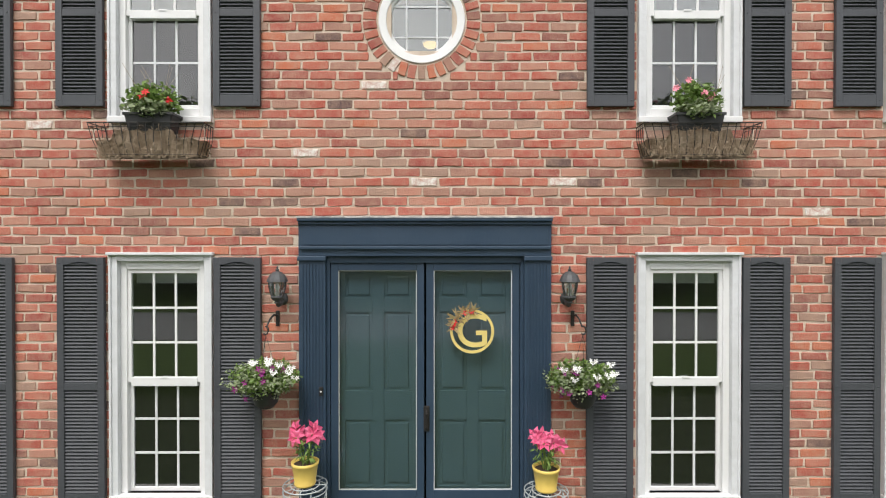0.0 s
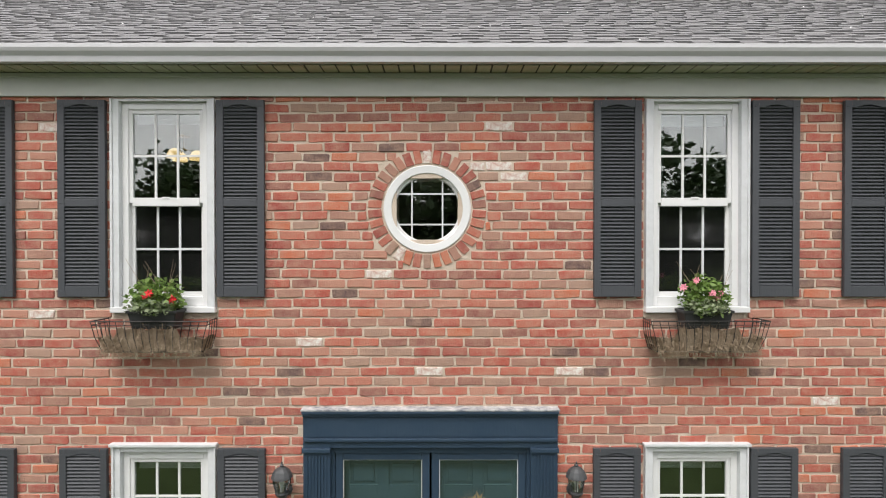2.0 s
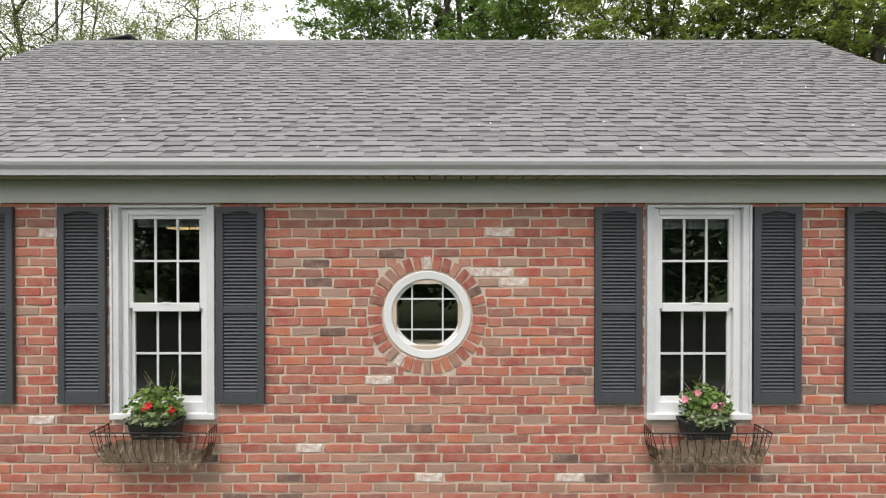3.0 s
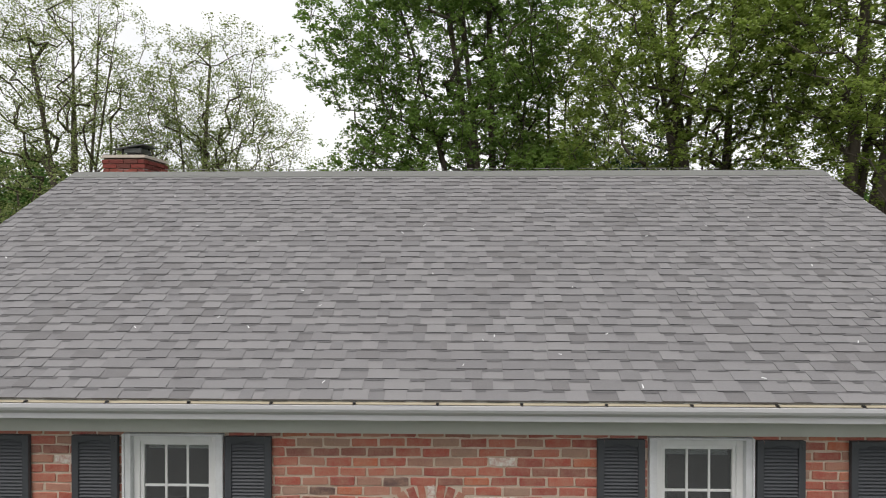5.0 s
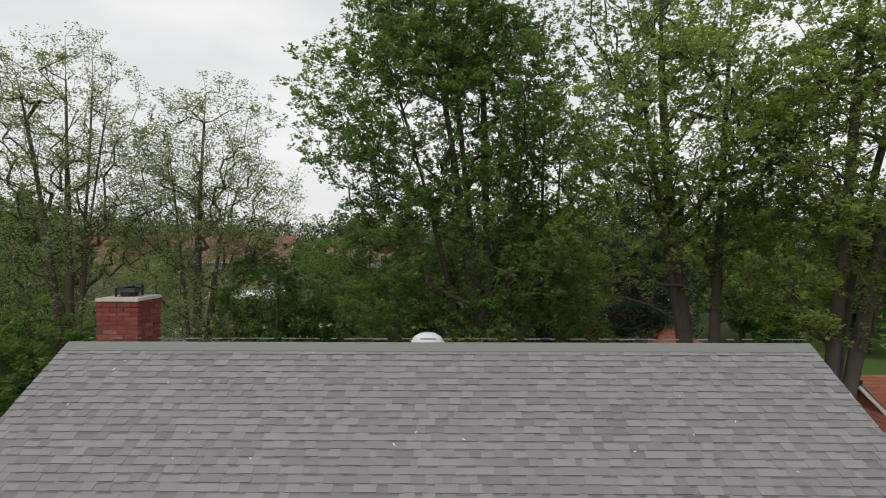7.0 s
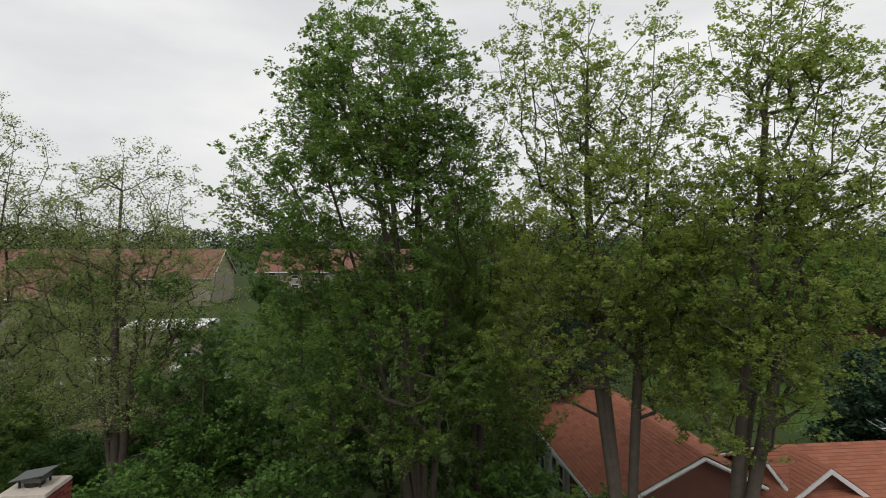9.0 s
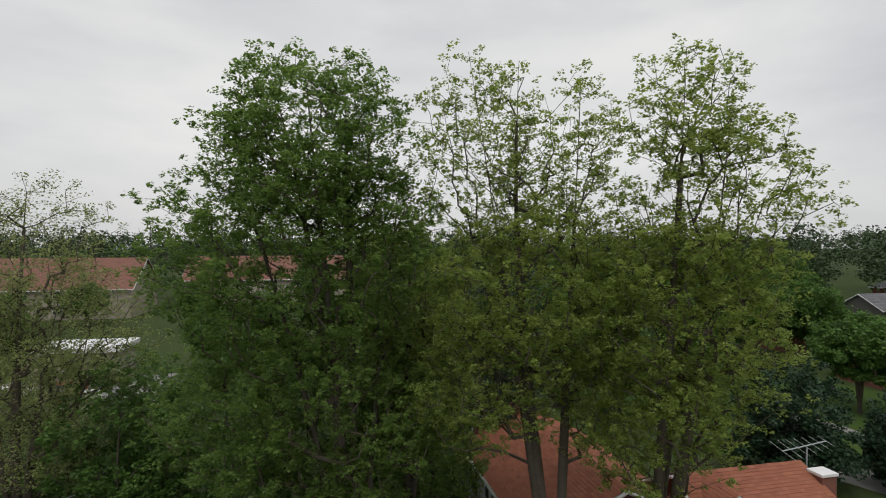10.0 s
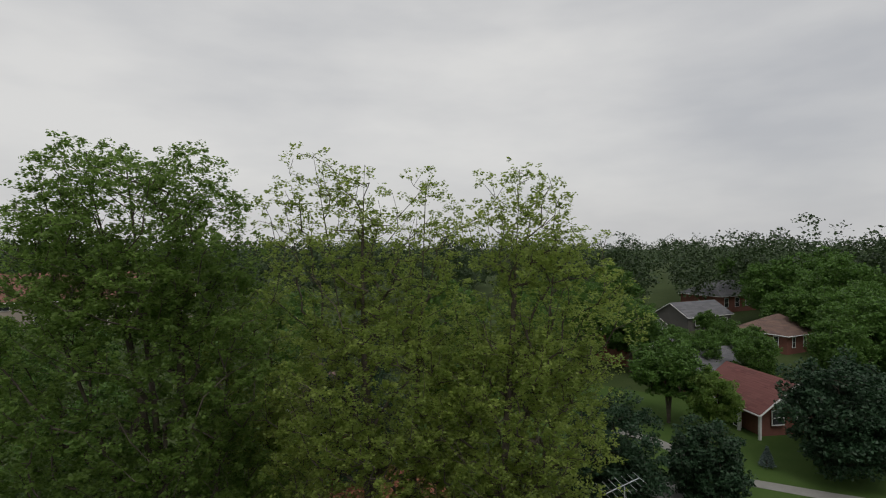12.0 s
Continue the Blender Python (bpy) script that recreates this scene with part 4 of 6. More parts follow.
def hanging_basket(x, seed):
    """A black bowl on three wires with petunias spilling over."""
    t = thing("hanging_basket", "black hanging bowl of white and purple petunias below a hook", "hanging basket", (x, -0.19, 1.05), "hanging baskets beside the door")
    rng = random.Random(seed)
    bm = bmesh.new()
    lathe(bm, [(0.0001, 0.0), (0.055, 0.0), (0.085, 0.035), (0.100, 0.10), (0.108, 0.15), (0.108, 0.16), (0.098, 0.16), (0.088, 0.10), (0.0001, 0.09)], 24)
    part("bowl", bm, M_POT, t, smooth=True)
    for k in range(3):
        a = k * math.tau / 3 + 0.4
        bm = bmesh.new()
        tube(bm, [(0.104 * math.cos(a), 0.104 * math.sin(a), 0.155), (0.0, 0.0, 0.53)], 0.0016, 4)
        part("wire", bm, M_BLACK, t)
    leafage("leaves", (-0.01, 0, 0.22), (0.235, 0.16, 0.12), 2000, 0.034, M_GREEN, t, seed)
    leafage("pale_leaves", (-0.03, -0.03, 0.21), (0.26, 0.18, 0.13), 1500, 0.028, M_GREY_GREEN, t, seed + 5)
    for _ in range(9):
        bm = bmesh.new()
        a, e = rng.uniform(0, math.tau), rng.uniform(-0.2, 1.2)
        d = Vector((math.cos(a) * math.cos(e) * 0.20, -abs(math.sin(a)) * math.cos(e) * 0.17, math.sin(e) * 0.13))
        for q in ((0, 0, 0), (0.02, 0, 0.012), (-0.015, 0.005, 0.016)):
            petals(bm, Vector((0.03, -0.03, 0.24)) + d + Vector(q), 0.020, rng, 5, (0, -1, 0.5))
        part("white_flower", bm, M_FL_WHITE, t)
    for _ in range(11):
        bm = bmesh.new()
        a, e = rng.uniform(0, math.tau), rng.uniform(-0.9, 0.9)
        d = Vector((math.cos(a) * math.cos(e) * 0.23, -abs(math.sin(a)) * math.cos(e) * 0.18, math.sin(e) * 0.15))
        petals(bm, Vector((0, -0.02, 0.20)) + d, 0.026, rng, 5, (0, -1, 0.3))
        part("purple_flower", bm, M_FL_MAGENTA, t)
    return t


for x, sg, seed in ((-1.20, -1, 5), (1.075, 1, 9)):
    basket_hook(x, sg)
    hanging_basket(x + sg * 0.03, seed)


def plant_stand(x, z):
    t = thing("plant_stand", "pale wire plant stand with curled legs", "plant stand", (x, -0.30, 0), "plant stands beside the door")
    bm = bmesh.new()
    for r, zz in ((0.155, z), (0.155, z - 0.035), (0.10, z), (0.05, z)):
        tube(bm, [(r * math.cos(a), r * math.sin(a), zz) for a in (k * math.tau / 28 for k in range(29))], 0.0045, 6, False)
    for k in range(8):
        a = k * math.tau / 8
        tube(bm, [(0.0, 0.0, z), (0.155 * math.cos(a), 0.155 * math.sin(a), z)], 0.003, 5)
    part("top", bm, M_WIRE, t)
    for k in range(4):
        a = k * math.tau / 4 + 0.5
        bm = bmesh.new()
        prof = [(0.155, z - 0.01), (0.15, z - 0.10), (0.11, z - 0.22), (0.11, z - 0.34), (0.145, 0.06), (0.165, 0.006)]
        tube(bm, [(r * math.cos(a), r * math.sin(a), h) for r, h in prof], 0.005, 6)
        part("leg", bm, M_WIRE, t)
    for k in range(4):
        a = k * math.tau / 4 + 0.5 + math.tau / 8
        bm = bmesh.new()
        tube(bm, [(0.15 * math.cos(a + u), 0.15 * math.sin(a + u), z - 0.035 - 0.09 * math.cos(u * 2)) for u in (-0.7, -0.45, -0.2, 0, 0.2, 0.45, 0.7)], 0.0032, 5)
        part("scroll", bm, M_WIRE, t)
    return t


def lily_pot(x, z, seed):
    t = thing("lily_pot", "yellow glazed pot of pink lilies on a wire stand", "potted lily", (x, -0.30, z), "potted lilies beside the door")
    rng = random.Random(seed)
    bm = bmesh.new()
    lathe(bm, [(0.0001, 0.0), (0.072, 0.0), (0.078, 0.012), (0.074, 0.02), (0.092, 0.14), (0.097, 0.145), (0.099, 0.165), (0.090, 0.167), (0.084, 0.14), (0.0001, 0.14)], 28)
    part("pot", bm, M_YELLOW, t, smooth=True)
    bm = bmesh.new()
    lathe(bm, [(0.0001, 0.150), (0.05, 0.149), (0.086, 0.143)], 20)
    part("soil", bm, M_SOIL, t)
    bm = bmesh.new()
    heads = []
    for k in range(6):
        a = k * 1.05 + rng.uniform(-0.3, 0.3)
        top = Vector((0.085 * math.cos(a), 0.07 * math.sin(a), rng.uniform(0.34, 0.41)))
        tube(bm, [(0.02 * math.cos(a), 0.02 * math.sin(a), 0.15), tuple(top * 0.6 + Vector((0, 0, 0.09))), tuple(top)], [0.006, 0.005, 0.004], 5)
        heads.append(top)
    part("stems", bm, M_GREEN, t)
    bm = bmesh.new()
    for top in heads:
        for k in range(13):
            zz = rng.uniform(0.17, 0.34)
            a = rng.uniform(0, math.tau)
            p = Vector((top.x * 0.6, top.y * 0.6, zz))
            d = Vector((math.cos(a), math.sin(a), rng.uniform(-0.5, 0.5))).normalized()
            e = d.cross(Vector((0, 0, 1))).normalized() * 0.008
            ln = rng.uniform(0.06, 0.10)
            bm.faces.new([bm.verts.new(q) for q in (p, p + d * ln * 0.5 + e + Vector((0, 0, 0.01)), p + d * ln - Vector((0, 0, 0.015)), p + d * ln * 0.5 - e + Vector((0, 0, 0.01)))])
    part("leaves", bm, M_GREEN, t)
    for top in heads + [h * 0.9 + Vector((0.02, -0.02, 0.02)) for h in heads[:4]]:
        bm = bmesh.new()
        petals(bm, top, 0.070, rng, 6, (top.x * 4, -0.9, 0.7), 0.5)
        part("flower", bm, M_LILY, t)
    return t


for x, z, seed in ((-0.915, 0.525, 3), (0.815, 0.485, 4)):
    plant_stand(x, z)
    lily_pot(x, z + 0.0045, seed)

# wooden monogram wreath on the storm door
wreath = thing("door_wreath", "pale yellow wooden monogram ring with dried flowers on the glass", "door wreath", (0.300, 0.008, 1.578))
bm = bmesh.new()
ring = lathe(bm, [(0.150, -0.012), (0.170, -0.012), (0.170, 0.0), (0.150, 0.0), (0.150, -0.012)], 56, axis="y")
part("ring", bm, M_GOLD, wreath)
curve = bpy.data.curves.new("letter", "FONT")
curve.body, curve.size, curve.extrude, curve.offset = "G", 0.365, 0.005, 0.001
curve.align_x = "CENTER"
tmp = new("letter_source", curve)
letter_mesh = bpy.data.meshes.new_from_object(tmp.evaluated_get(bpy.context.evaluated_depsgraph_get()))
bpy.data.objects.remove(tmp)
letter_mesh.materials.clear()
letter_mesh.materials.append(M_GOLD)
letter = new("letter", letter_mesh)
letter.parent = wreath
letter.matrix_local = pose(0.004, -0.008, -0.118, 90, 0, 0)
bm = bmesh.new()
rng = random.Random(2)
for k in range(70):
    a = radians(rng.uniform(85, 175))
    p = Vector((0.155 * math.cos(a), -0.018, 0.155 * math.sin(a)))
    d = Vector((rng.uniform(-1, 0.8), rng.uniform(-0.4, 0.1), rng.uniform(-0.6, 1))).normalized()
    e = d.cross(Vector((0, 1, 0))).normalized() * 0.007
    ln = rng.uniform(0.04, 0.10)
    bm.faces.new([bm.verts.new(q) for q in (p, p + d * ln * 0.5 + e, p + d * ln, p + d * ln * 0.5 - e)])
part("sprigs", bm, mat("dried_grass_sprig", (0.42, 0.28, 0.15), 0.8, spots=(0.20, 0.22, 0.07), scale=30, amount=0.6), wreath)
bm = bmesh.new()
for a in (92, 110, 150, 158, 168):
    petals(bm, (0.155 * math.cos(radians(a)), -0.03, 0.155 * math.sin(radians(a))), 0.026, rng, 6, (0, -1, 0))
part("berries", bm, M_FL_RED, wreath)
bm = bmesh.new()
tube(bm, [(-0.02, -0.004, 0.165), (-0.008, -0.002, 0.235), (0.004, -0.004, 0.165)], 0.003, 5)
part("ribbon", bm, M_COCO, wreath)


# wire window baskets with coco liners, and the planters in them
def window_basket(x, half, seed):
    t = thing("window_basket", "rusty wire window basket with a brown coco liner under a window", "window basket", (x, 0, 2.885), "window baskets")
    rng = random.Random(seed)
    depth, top = 0.20, 0.258
    rim = [(-half, -0.004, top), (-half - 0.015, -depth, top), (half + 0.015, -depth, top), (half, -0.004, top)]
    low = [(-half + 0.04, -0.004, 0.03), (-half + 0.05, -depth + 0.04, 0.03), (half - 0.05, -depth + 0.04, 0.03), (half - 0.04, -0.004, 0.03)]
    bm = bmesh.new()
    tube(bm, rim, 0.005, 6)
    tube(bm, [tuple(Vector(a).lerp(Vector(b), 0.12)) for a, b in zip(rim, low)], 0.003, 5)
    tube(bm, low, 0.004, 6)
    part("frame", bm, M_BLACK, t)
    for k in range(15):
        bm = bmesh.new()
        u = k / 14
        a = Vector(rim[1]).lerp(Vector(rim[2]), u)
        b = Vector(low[1]).lerp(Vector(low[2]), u)
        m = a.lerp(b, 0.55) + Vector((0, -0.018, 0))
        tube(bm, [tuple(a), tuple(m), tuple(b), (b.x, -0.004, 0.03)], 0.0032, 4)
        part("wire", bm, M_BLACK, t)
    for side in ((0, 1), (3, 2)):
        for k in range(4):
            u = k / 4
            a = Vector(rim[side[0]]).lerp(Vector(rim[side[1]]), u)
            b = Vector(low[side[0]]).lerp(Vector(low[side[1]]), u)
            bm = bmesh.new()
            tube(bm, [tuple(a), tuple(a.lerp(b, 0.5) + Vector((0.012 * (1 if a.x > 0 else -1), 0, 0))), tuple(b)], 0.0032, 4)
            part("wire", bm, M_BLACK, t)
    bm = bmesh.new()
    n = 34
    rows = []
    for j in range(7):
        v = j / 6
        row = []
        for k in range(n + 1):
            u = k / n
            path = [(-half + 0.01, -0.006), (-half + 0.02, -depth + 0.014), (half - 0.02, -depth + 0.014), (half - 0.01, -0.006)]
            seg = [0.10, 0.90]
            if u < seg[0]:
                p = Vector(path[0]).lerp(Vector(path[1]), u / seg[0])
            elif u < seg[1]:
                p = Vector(path[1]).lerp(Vector(path[2]), (u - seg[0]) / 0.8)
            else:
                p = Vector(path[2]).lerp(Vector(path[3]), (u - seg[1]) / 0.1)
            z = (0.205 if 0.24 < u < 0.72 else 0.135) * (1 - v) + 0.02 * v + (rng.uniform(-0.012, 0.010) if j == 0 else 0)
            shrink = 1 - 0.09 * v
            bulge = 0.016 * abs(math.sin(u * n * 0.95)) - 0.004
            row.append(bm.verts.new((p.x * shrink, min(p.y * (1 - 0.22 * v) - bulge, -0.004), z)))
        rows.append(row)
    for a, b in zip(rows, rows[1:]):
        for k in range(n):
            bm.faces.new((a[k], a[k + 1], b[k + 1], b[k]))
    bm.faces.new(rows[-1])
    bmesh.ops.solidify(bm, geom=list(bm.faces), thickness=0.012)
    part("liner", bm, M_COCO, t, "ragged brown coco fibre liner")
    rs = np.random.RandomState(seed)
    n = 2600
    u = rs.uniform(-1, 1, n)
    p = np.stack([u * (half - 0.02), -depth + 0.02 + rs.normal(size=n) * 0.012 + (np.abs(u) > 0.93) * rs.uniform(0, 0.15, n), rs.beta(1.3, 1.6, n) * np.where((u > -0.55) & (u < 0.45), 0.23, 0.16)], 1)
    d = rs.normal(size=(n, 3)) * [0.5, 0.4, 1.0]
    d /= np.linalg.norm(d, axis=1, keepdims=True)
    ln = rs.uniform(0.02, 0.065, (n, 1))
    e = np.cross(d, [0, 1, 0])
    e = e / (np.linalg.norm(e, axis=1, keepdims=True) + 1e-6) * 0.0014
    tagged(quads("loose_fibre", np.stack([p - e, p + d * ln * 0.5 - e, p + d * ln, p + d * ln * 0.5 + e], 1).reshape(-1, 3), M_COCO, t), kind="stuff")
    return t


def planter(x, seed, flower, label):
    t = thing("flower_trough", label, "flower trough", (x, -0.115, 3.082), "flower troughs")
    rng = random.Random(seed)
    bm = bmesh.new()
    w0, w1, d0, d1, h = 0.155, 0.178, 0.06, 0.078, 0.135
    lo = [bm.verts.new((sx * w0, sy * d0, 0)) for sx, sy in ((-1, -1), (1, -1), (1, 1), (-1, 1))]
    hi = [bm.verts.new((sx * w1, sy * d1, h)) for sx, sy in ((-1, -1), (1, -1), (1, 1), (-1, 1))]
    bm.faces.new(lo[::-1])
    for k in range(4):
        bm.faces.new((lo[k], lo[(k + 1) % 4], hi[(k + 1) % 4], hi[k]))
    bmesh.ops.bevel(bm, geom=list(bm.edges), offset=0.006, segments=2, affect="EDGES")
    for k, (a, b, c, d) in enumerate(((-w1 - 0.006, w1 + 0.006, -d1 - 0.006, -d1 + 0.004), (-w1 - 0.006, w1 + 0.006, d1 - 0.004, d1 + 0.006), (-w1 - 0.006, -w1 + 0.004, -d1 + 0.004, d1 - 0.004), (w1 - 0.004, w1 + 0.006, -d1 + 0.004, d1 - 0.004))):
        box(bm, a, b, c, d, h - 0.016, h + 0.004, 0.002)
    part("trough", bm, M_POT, t)
    bm = bmesh.new()
    box(bm, -w1 + 0.01, w1 - 0.01, -d1 + 0.01, d1 - 0.01, h - 0.04, h - 0.015)
    part("soil", bm, M_SOIL, t)
    leafage("leaves", (0, -0.01, h + 0.10), (0.175, 0.09, 0.14), 1000, 0.044, M_GREEN, t, seed)
    leafage("trailing_leaves", (0.0, -0.07, h + 0.035), (0.15, 0.05, 0.05), 520, 0.036, M_GREY_GREEN, t, seed + 1)
    for k in range(5 if flower is M_FL_PINK else 4):
        bm = bmesh.new()
        c = (rng.uniform(-0.22, 0.22), rng.uniform(-0.12, -0.06), h + rng.uniform(0.08, 0.24)) if k else (0.0, -0.12, h + 0.13)
        for q in range(2):
            petals(bm, Vector(c) + Vector((0.01 * q, -0.005 * q, 0.008 * q)), 0.034 if flower is M_FL_RED else 0.028, rng, 6, (0, -1, 0.3))
        part("flower", bm, flower, t)
    bm = bmesh.new()
    for k in range(7):
        x0 = rng.uniform(-0.15, 0.15)
        lean = rng.uniform(-0.22, 0.22)
        tube(bm, [(x0, 0, h), (x0 + lean * 0.4, -0.01, h + 0.16), (x0 + lean, -0.02, h + rng.uniform(0.26, 0.42))], [0.002, 0.0016, 0.001], 4)
    part("grass_stalks", bm, M_COCO, t)
    return t


window_basket(-2.105, 0.412, 31)
window_basket(1.982, 0.420, 37)
planter(-2.092, 51, M_FL_RED, "black trough of red flowers and ivy in a wire window basket")
planter(1.972, 57, M_FL_PINK, "black trough of pink flowers and ferns in a wire window basket")

# lit ceiling lamp and a curtain seen through the upper windows
M_BULB = bpy.data.materials.new("warm_lit_glass")
M_BULB.use_nodes = True
b = M_BULB.node_tree.nodes["Principled BSDF"]
b.inputs["Base Color"].default_value = (0.9, 0.75, 0.5, 1)
b.inputs["Emission Color"].default_value, b.inputs["Emission Strength"].default_value = (1.0, 0.66, 0.28, 1), 0.75
lamp = thing("ceiling_lamp", "brass ceiling lamp with three lit glass shades in an upstairs room", "ceiling lamp", (-2.98, 2.15, 4.97))
bm = bmesh.new()
lathe(bm, [(0.0001, -0.02), (0.06, -0.015), (0.07, 0.0)], 16)
tube(bm, [(0, 0, -0.01), (0, 0, -0.17)], 0.008, 6)
for k in range(3):
    a = k * math.tau / 3 + 0.2
    tube(bm, [(0, 0, -0.15), (0.08 * math.cos(a), 0.08 * math.sin(a), -0.19), (0.13 * math.cos(a), 0.13 * math.sin(a), -0.17)], 0.006, 6)
part("arms", bm, mat("old_brass", (0.35, 0.24, 0.08), 0.35, metal=0.9), lamp)
for k in range(3):
    a = k * math.tau / 3 + 0.2
    bm = bmesh.new()
    lathe(bm, [(0.02, -0.17), (0.05, -0.19), (0.075, -0.23), (0.085, -0.28), (0.080, -0.28), (0.04, -0.22)], 16, (0.14 * math.cos(a), 0.14 * math.sin(a), 0.0))
    part("shade", bm, M_BULB, lamp, "glowing amber glass shade", True)
hall_light = thing("hall_light", "small lit ceiling dome in the upstairs hall", "ceiling lamp", (-0.09, 3.05, 4.97))
bm = bmesh.new()
lathe(bm, [(0.0001, 0.0), (0.11, 0.0), (0.11, -0.022), (0.10, -0.03)], 20)
part("rim", bm, M_WHITE, hall_light)
bm = bmesh.new()
lathe(bm, [(0.10, -0.03), (0.092, -0.06), (0.06, -0.085), (0.0001, -0.095)], 20)
part("dome", bm, M_BULB, hall_light, "glowing glass dome", True)
M_CURTAIN = mat("pale_green_curtain", (0.40, 0.50, 0.44), 0.9, spots=(0.32, 0.42, 0.36), scale=6, amount=0.4)
curtain = thing("curtain", "pale green curtain gathered beside an upstairs window", "curtain", (WIN_X[2], 0.17, 0))
bm = bmesh.new()
rows = []
for k in range(25):
    x = -0.30 + 0.115 * k / 24
    y = 0.02 * math.sin(k * 1.3)
    rows.append([bm.verts.new((x, y, z)) for z in (3.26, 4.72)])
for a, b in zip(rows, rows[1:]):
    bm.faces.new((a[0], b[0], b[1], a[1]))
bmesh.ops.solidify(bm, geom=list(bm.faces), thickness=0.004)
part("cloth", bm, M_CURTAIN, curtain)
bm = bmesh.new()
tube(bm, [(-0.36, 0, 4.73), (0.36, 0, 4.73)], 0.01, 8)
part("rod", bm, M_WHITE, curtain)


TALL = "tall trees behind the house"
tree("maple_tree", (1.44, 12.7, 0), [(-2.64, 0.18, 18.33), (-1.58, -0.09, 18.68), (-0.35, 0.35, 17.98), (-3.7, 0.0, 15.6), (1.41, 0.18, 14.72)],
     [(-1.32, 0.0, 16.13, 3.43, 2.9, 3.08), (-1.67, 0.0, 13.05, 4.93, 3.43, 4.05), (-1.14, 0.0, 7.94, 4.93, 3.34, 3.17)],
     M_LEAF_A, 2250, 17, 0.112, 0.49, 3, "tall maple with dense mid-green spring leaves and several stems", group=TALL, trunk_r=0.31, rosettes=4)
tree("sweetgum_tree", (7.16, 10.5, 0), [(-2.64, 0.53, 18.68), (-1.23, 0.18, 18.33), (0.7, 0.18, 17.62)],
     [(-2.2, 0.44, 16.04, 2.02, 1.85, 2.73), (0.35, 0.09, 15.51, 2.11, 1.85, 2.82), (-0.53, -0.18, 11.82, 3.7, 2.64, 2.99), (-0.53, -0.18, 11.82, 3.7, 2.64, 2.99), (-2.11, -0.18, 9.35, 2.29, 1.94, 2.29), (1.41, 0.18, 8.3, 1.41, 1.41, 2.29)],
     M_LEAF_B, 1700, 15, 0.100, 0.44, 8, "tall forked tree with sparse yellow-green spring leaves", group=TALL, trunk_r=0.27, rosettes=3)
tree("sweetgum_tree", (8.83, 8.65, 0), [(0.7, -0.88, 18.15), (1.94, -1.23, 17.1), (2.64, -0.18, 15.6)],
     [(0.79, -0.88, 16.48, 1.58, 1.5, 1.76), (1.5, -1.06, 14.19, 2.82, 2.2, 2.64), (0.88, -0.35, 10.94, 2.99, 2.46, 2.99), (0.88, -0.35, 10.94, 2.99, 2.46, 2.99), (0.26, 0.0, 8.3, 2.2, 2.02, 2.11)],
     M_LEAF_B, 1550, 15, 0.100, 0.44, 12, "tall tree with light yellow-green spring leaves", group=TALL, trunk_r=0.25, rosettes=3)
tree("sweetgum_tree", (3.46, 15.52, 0), [(0.18, 0.09, 13.93), (0.88, 0.35, 12.7)],
     [(0.26, 0.0, 11.29, 2.55, 2.2, 2.99), (0.18, 0.0, 7.94, 2.64, 2.29, 2.29)],
     M_LEAF_B, 520, 21, 0.12, 0.45, 15, "middling tree with yellow-green leaves between two tall ones", group=TALL, trunk_r=0.2, rosettes=4)
THIN = "thin trees behind the house"
tree("ash_tree", (-15.11, 17.1, 0), [(-0.35, 0.18, 17.1), (1.58, -0.18, 15.69), (-2.46, 0.0, 16.39), (0.53, 0.35, 16.57)],
     [(-0.18, 0.0, 13.75, 2.99, 2.29, 3.87), (-3.34, 0.0, 12.87, 2.82, 2.11, 4.05), (1.94, 0.0, 10.76, 2.64, 2.11, 2.99), (-1.23, 0.0, 8.82, 3.87, 2.29, 2.11), (-0.7, 0.0, 6.36, 3.52, 2.11, 1.76)],
     M_LEAF_C, 1150, 40, 0.096, 0.45, 21, "thin-leaved tree with open grey limbs and twigs", group=THIN, trunk_r=0.30)
tree("ash_tree", (-10.18, 17.45, 0), [(0.18, 0.18, 14.98), (1.94, -0.18, 13.75), (-1.41, 0.0, 13.93)],
     [(0.35, 0.0, 12.52, 2.99, 2.29, 3.08), (2.11, 0.0, 10.06, 2.64, 2.11, 2.46), (-1.41, 0.0, 10.06, 2.29, 1.94, 2.64), (0.35, 0.0, 8.3, 3.17, 2.11, 1.94), (0.18, 0.0, 6.01, 2.99, 2.11, 1.76)],
     M_LEAF_C, 1000, 40, 0.096, 0.45, 22, "thin-leaved tree with a spreading open crown", group=THIN, trunk_r=0.26)
for x, y, h, sd in ((-18.95, 27.14, 9.0, 23), (-15.42, 31.33, 7.2, 24), (-21.84, 33.19, 8.2, 25)):
    tree("ash_tree", (x, y, 0), [(0.2, 0.2, h * 0.9), (1.2, -0.2, h * 0.8), (-1.4, 0.0, h * 0.8)], [(0, 0, h * 0.68, 3.0, 2.4, h * 0.30), (0.2, 0, h * 0.40, 3.2, 2.6, h * 0.26)],
         M_LEAF_C, 520, 30, 0.12, 0.5, sd, "smaller thin-leaved tree with open twigs", group=THIN, trunk_r=0.18)
UNDER = "small leafy trees behind the house"
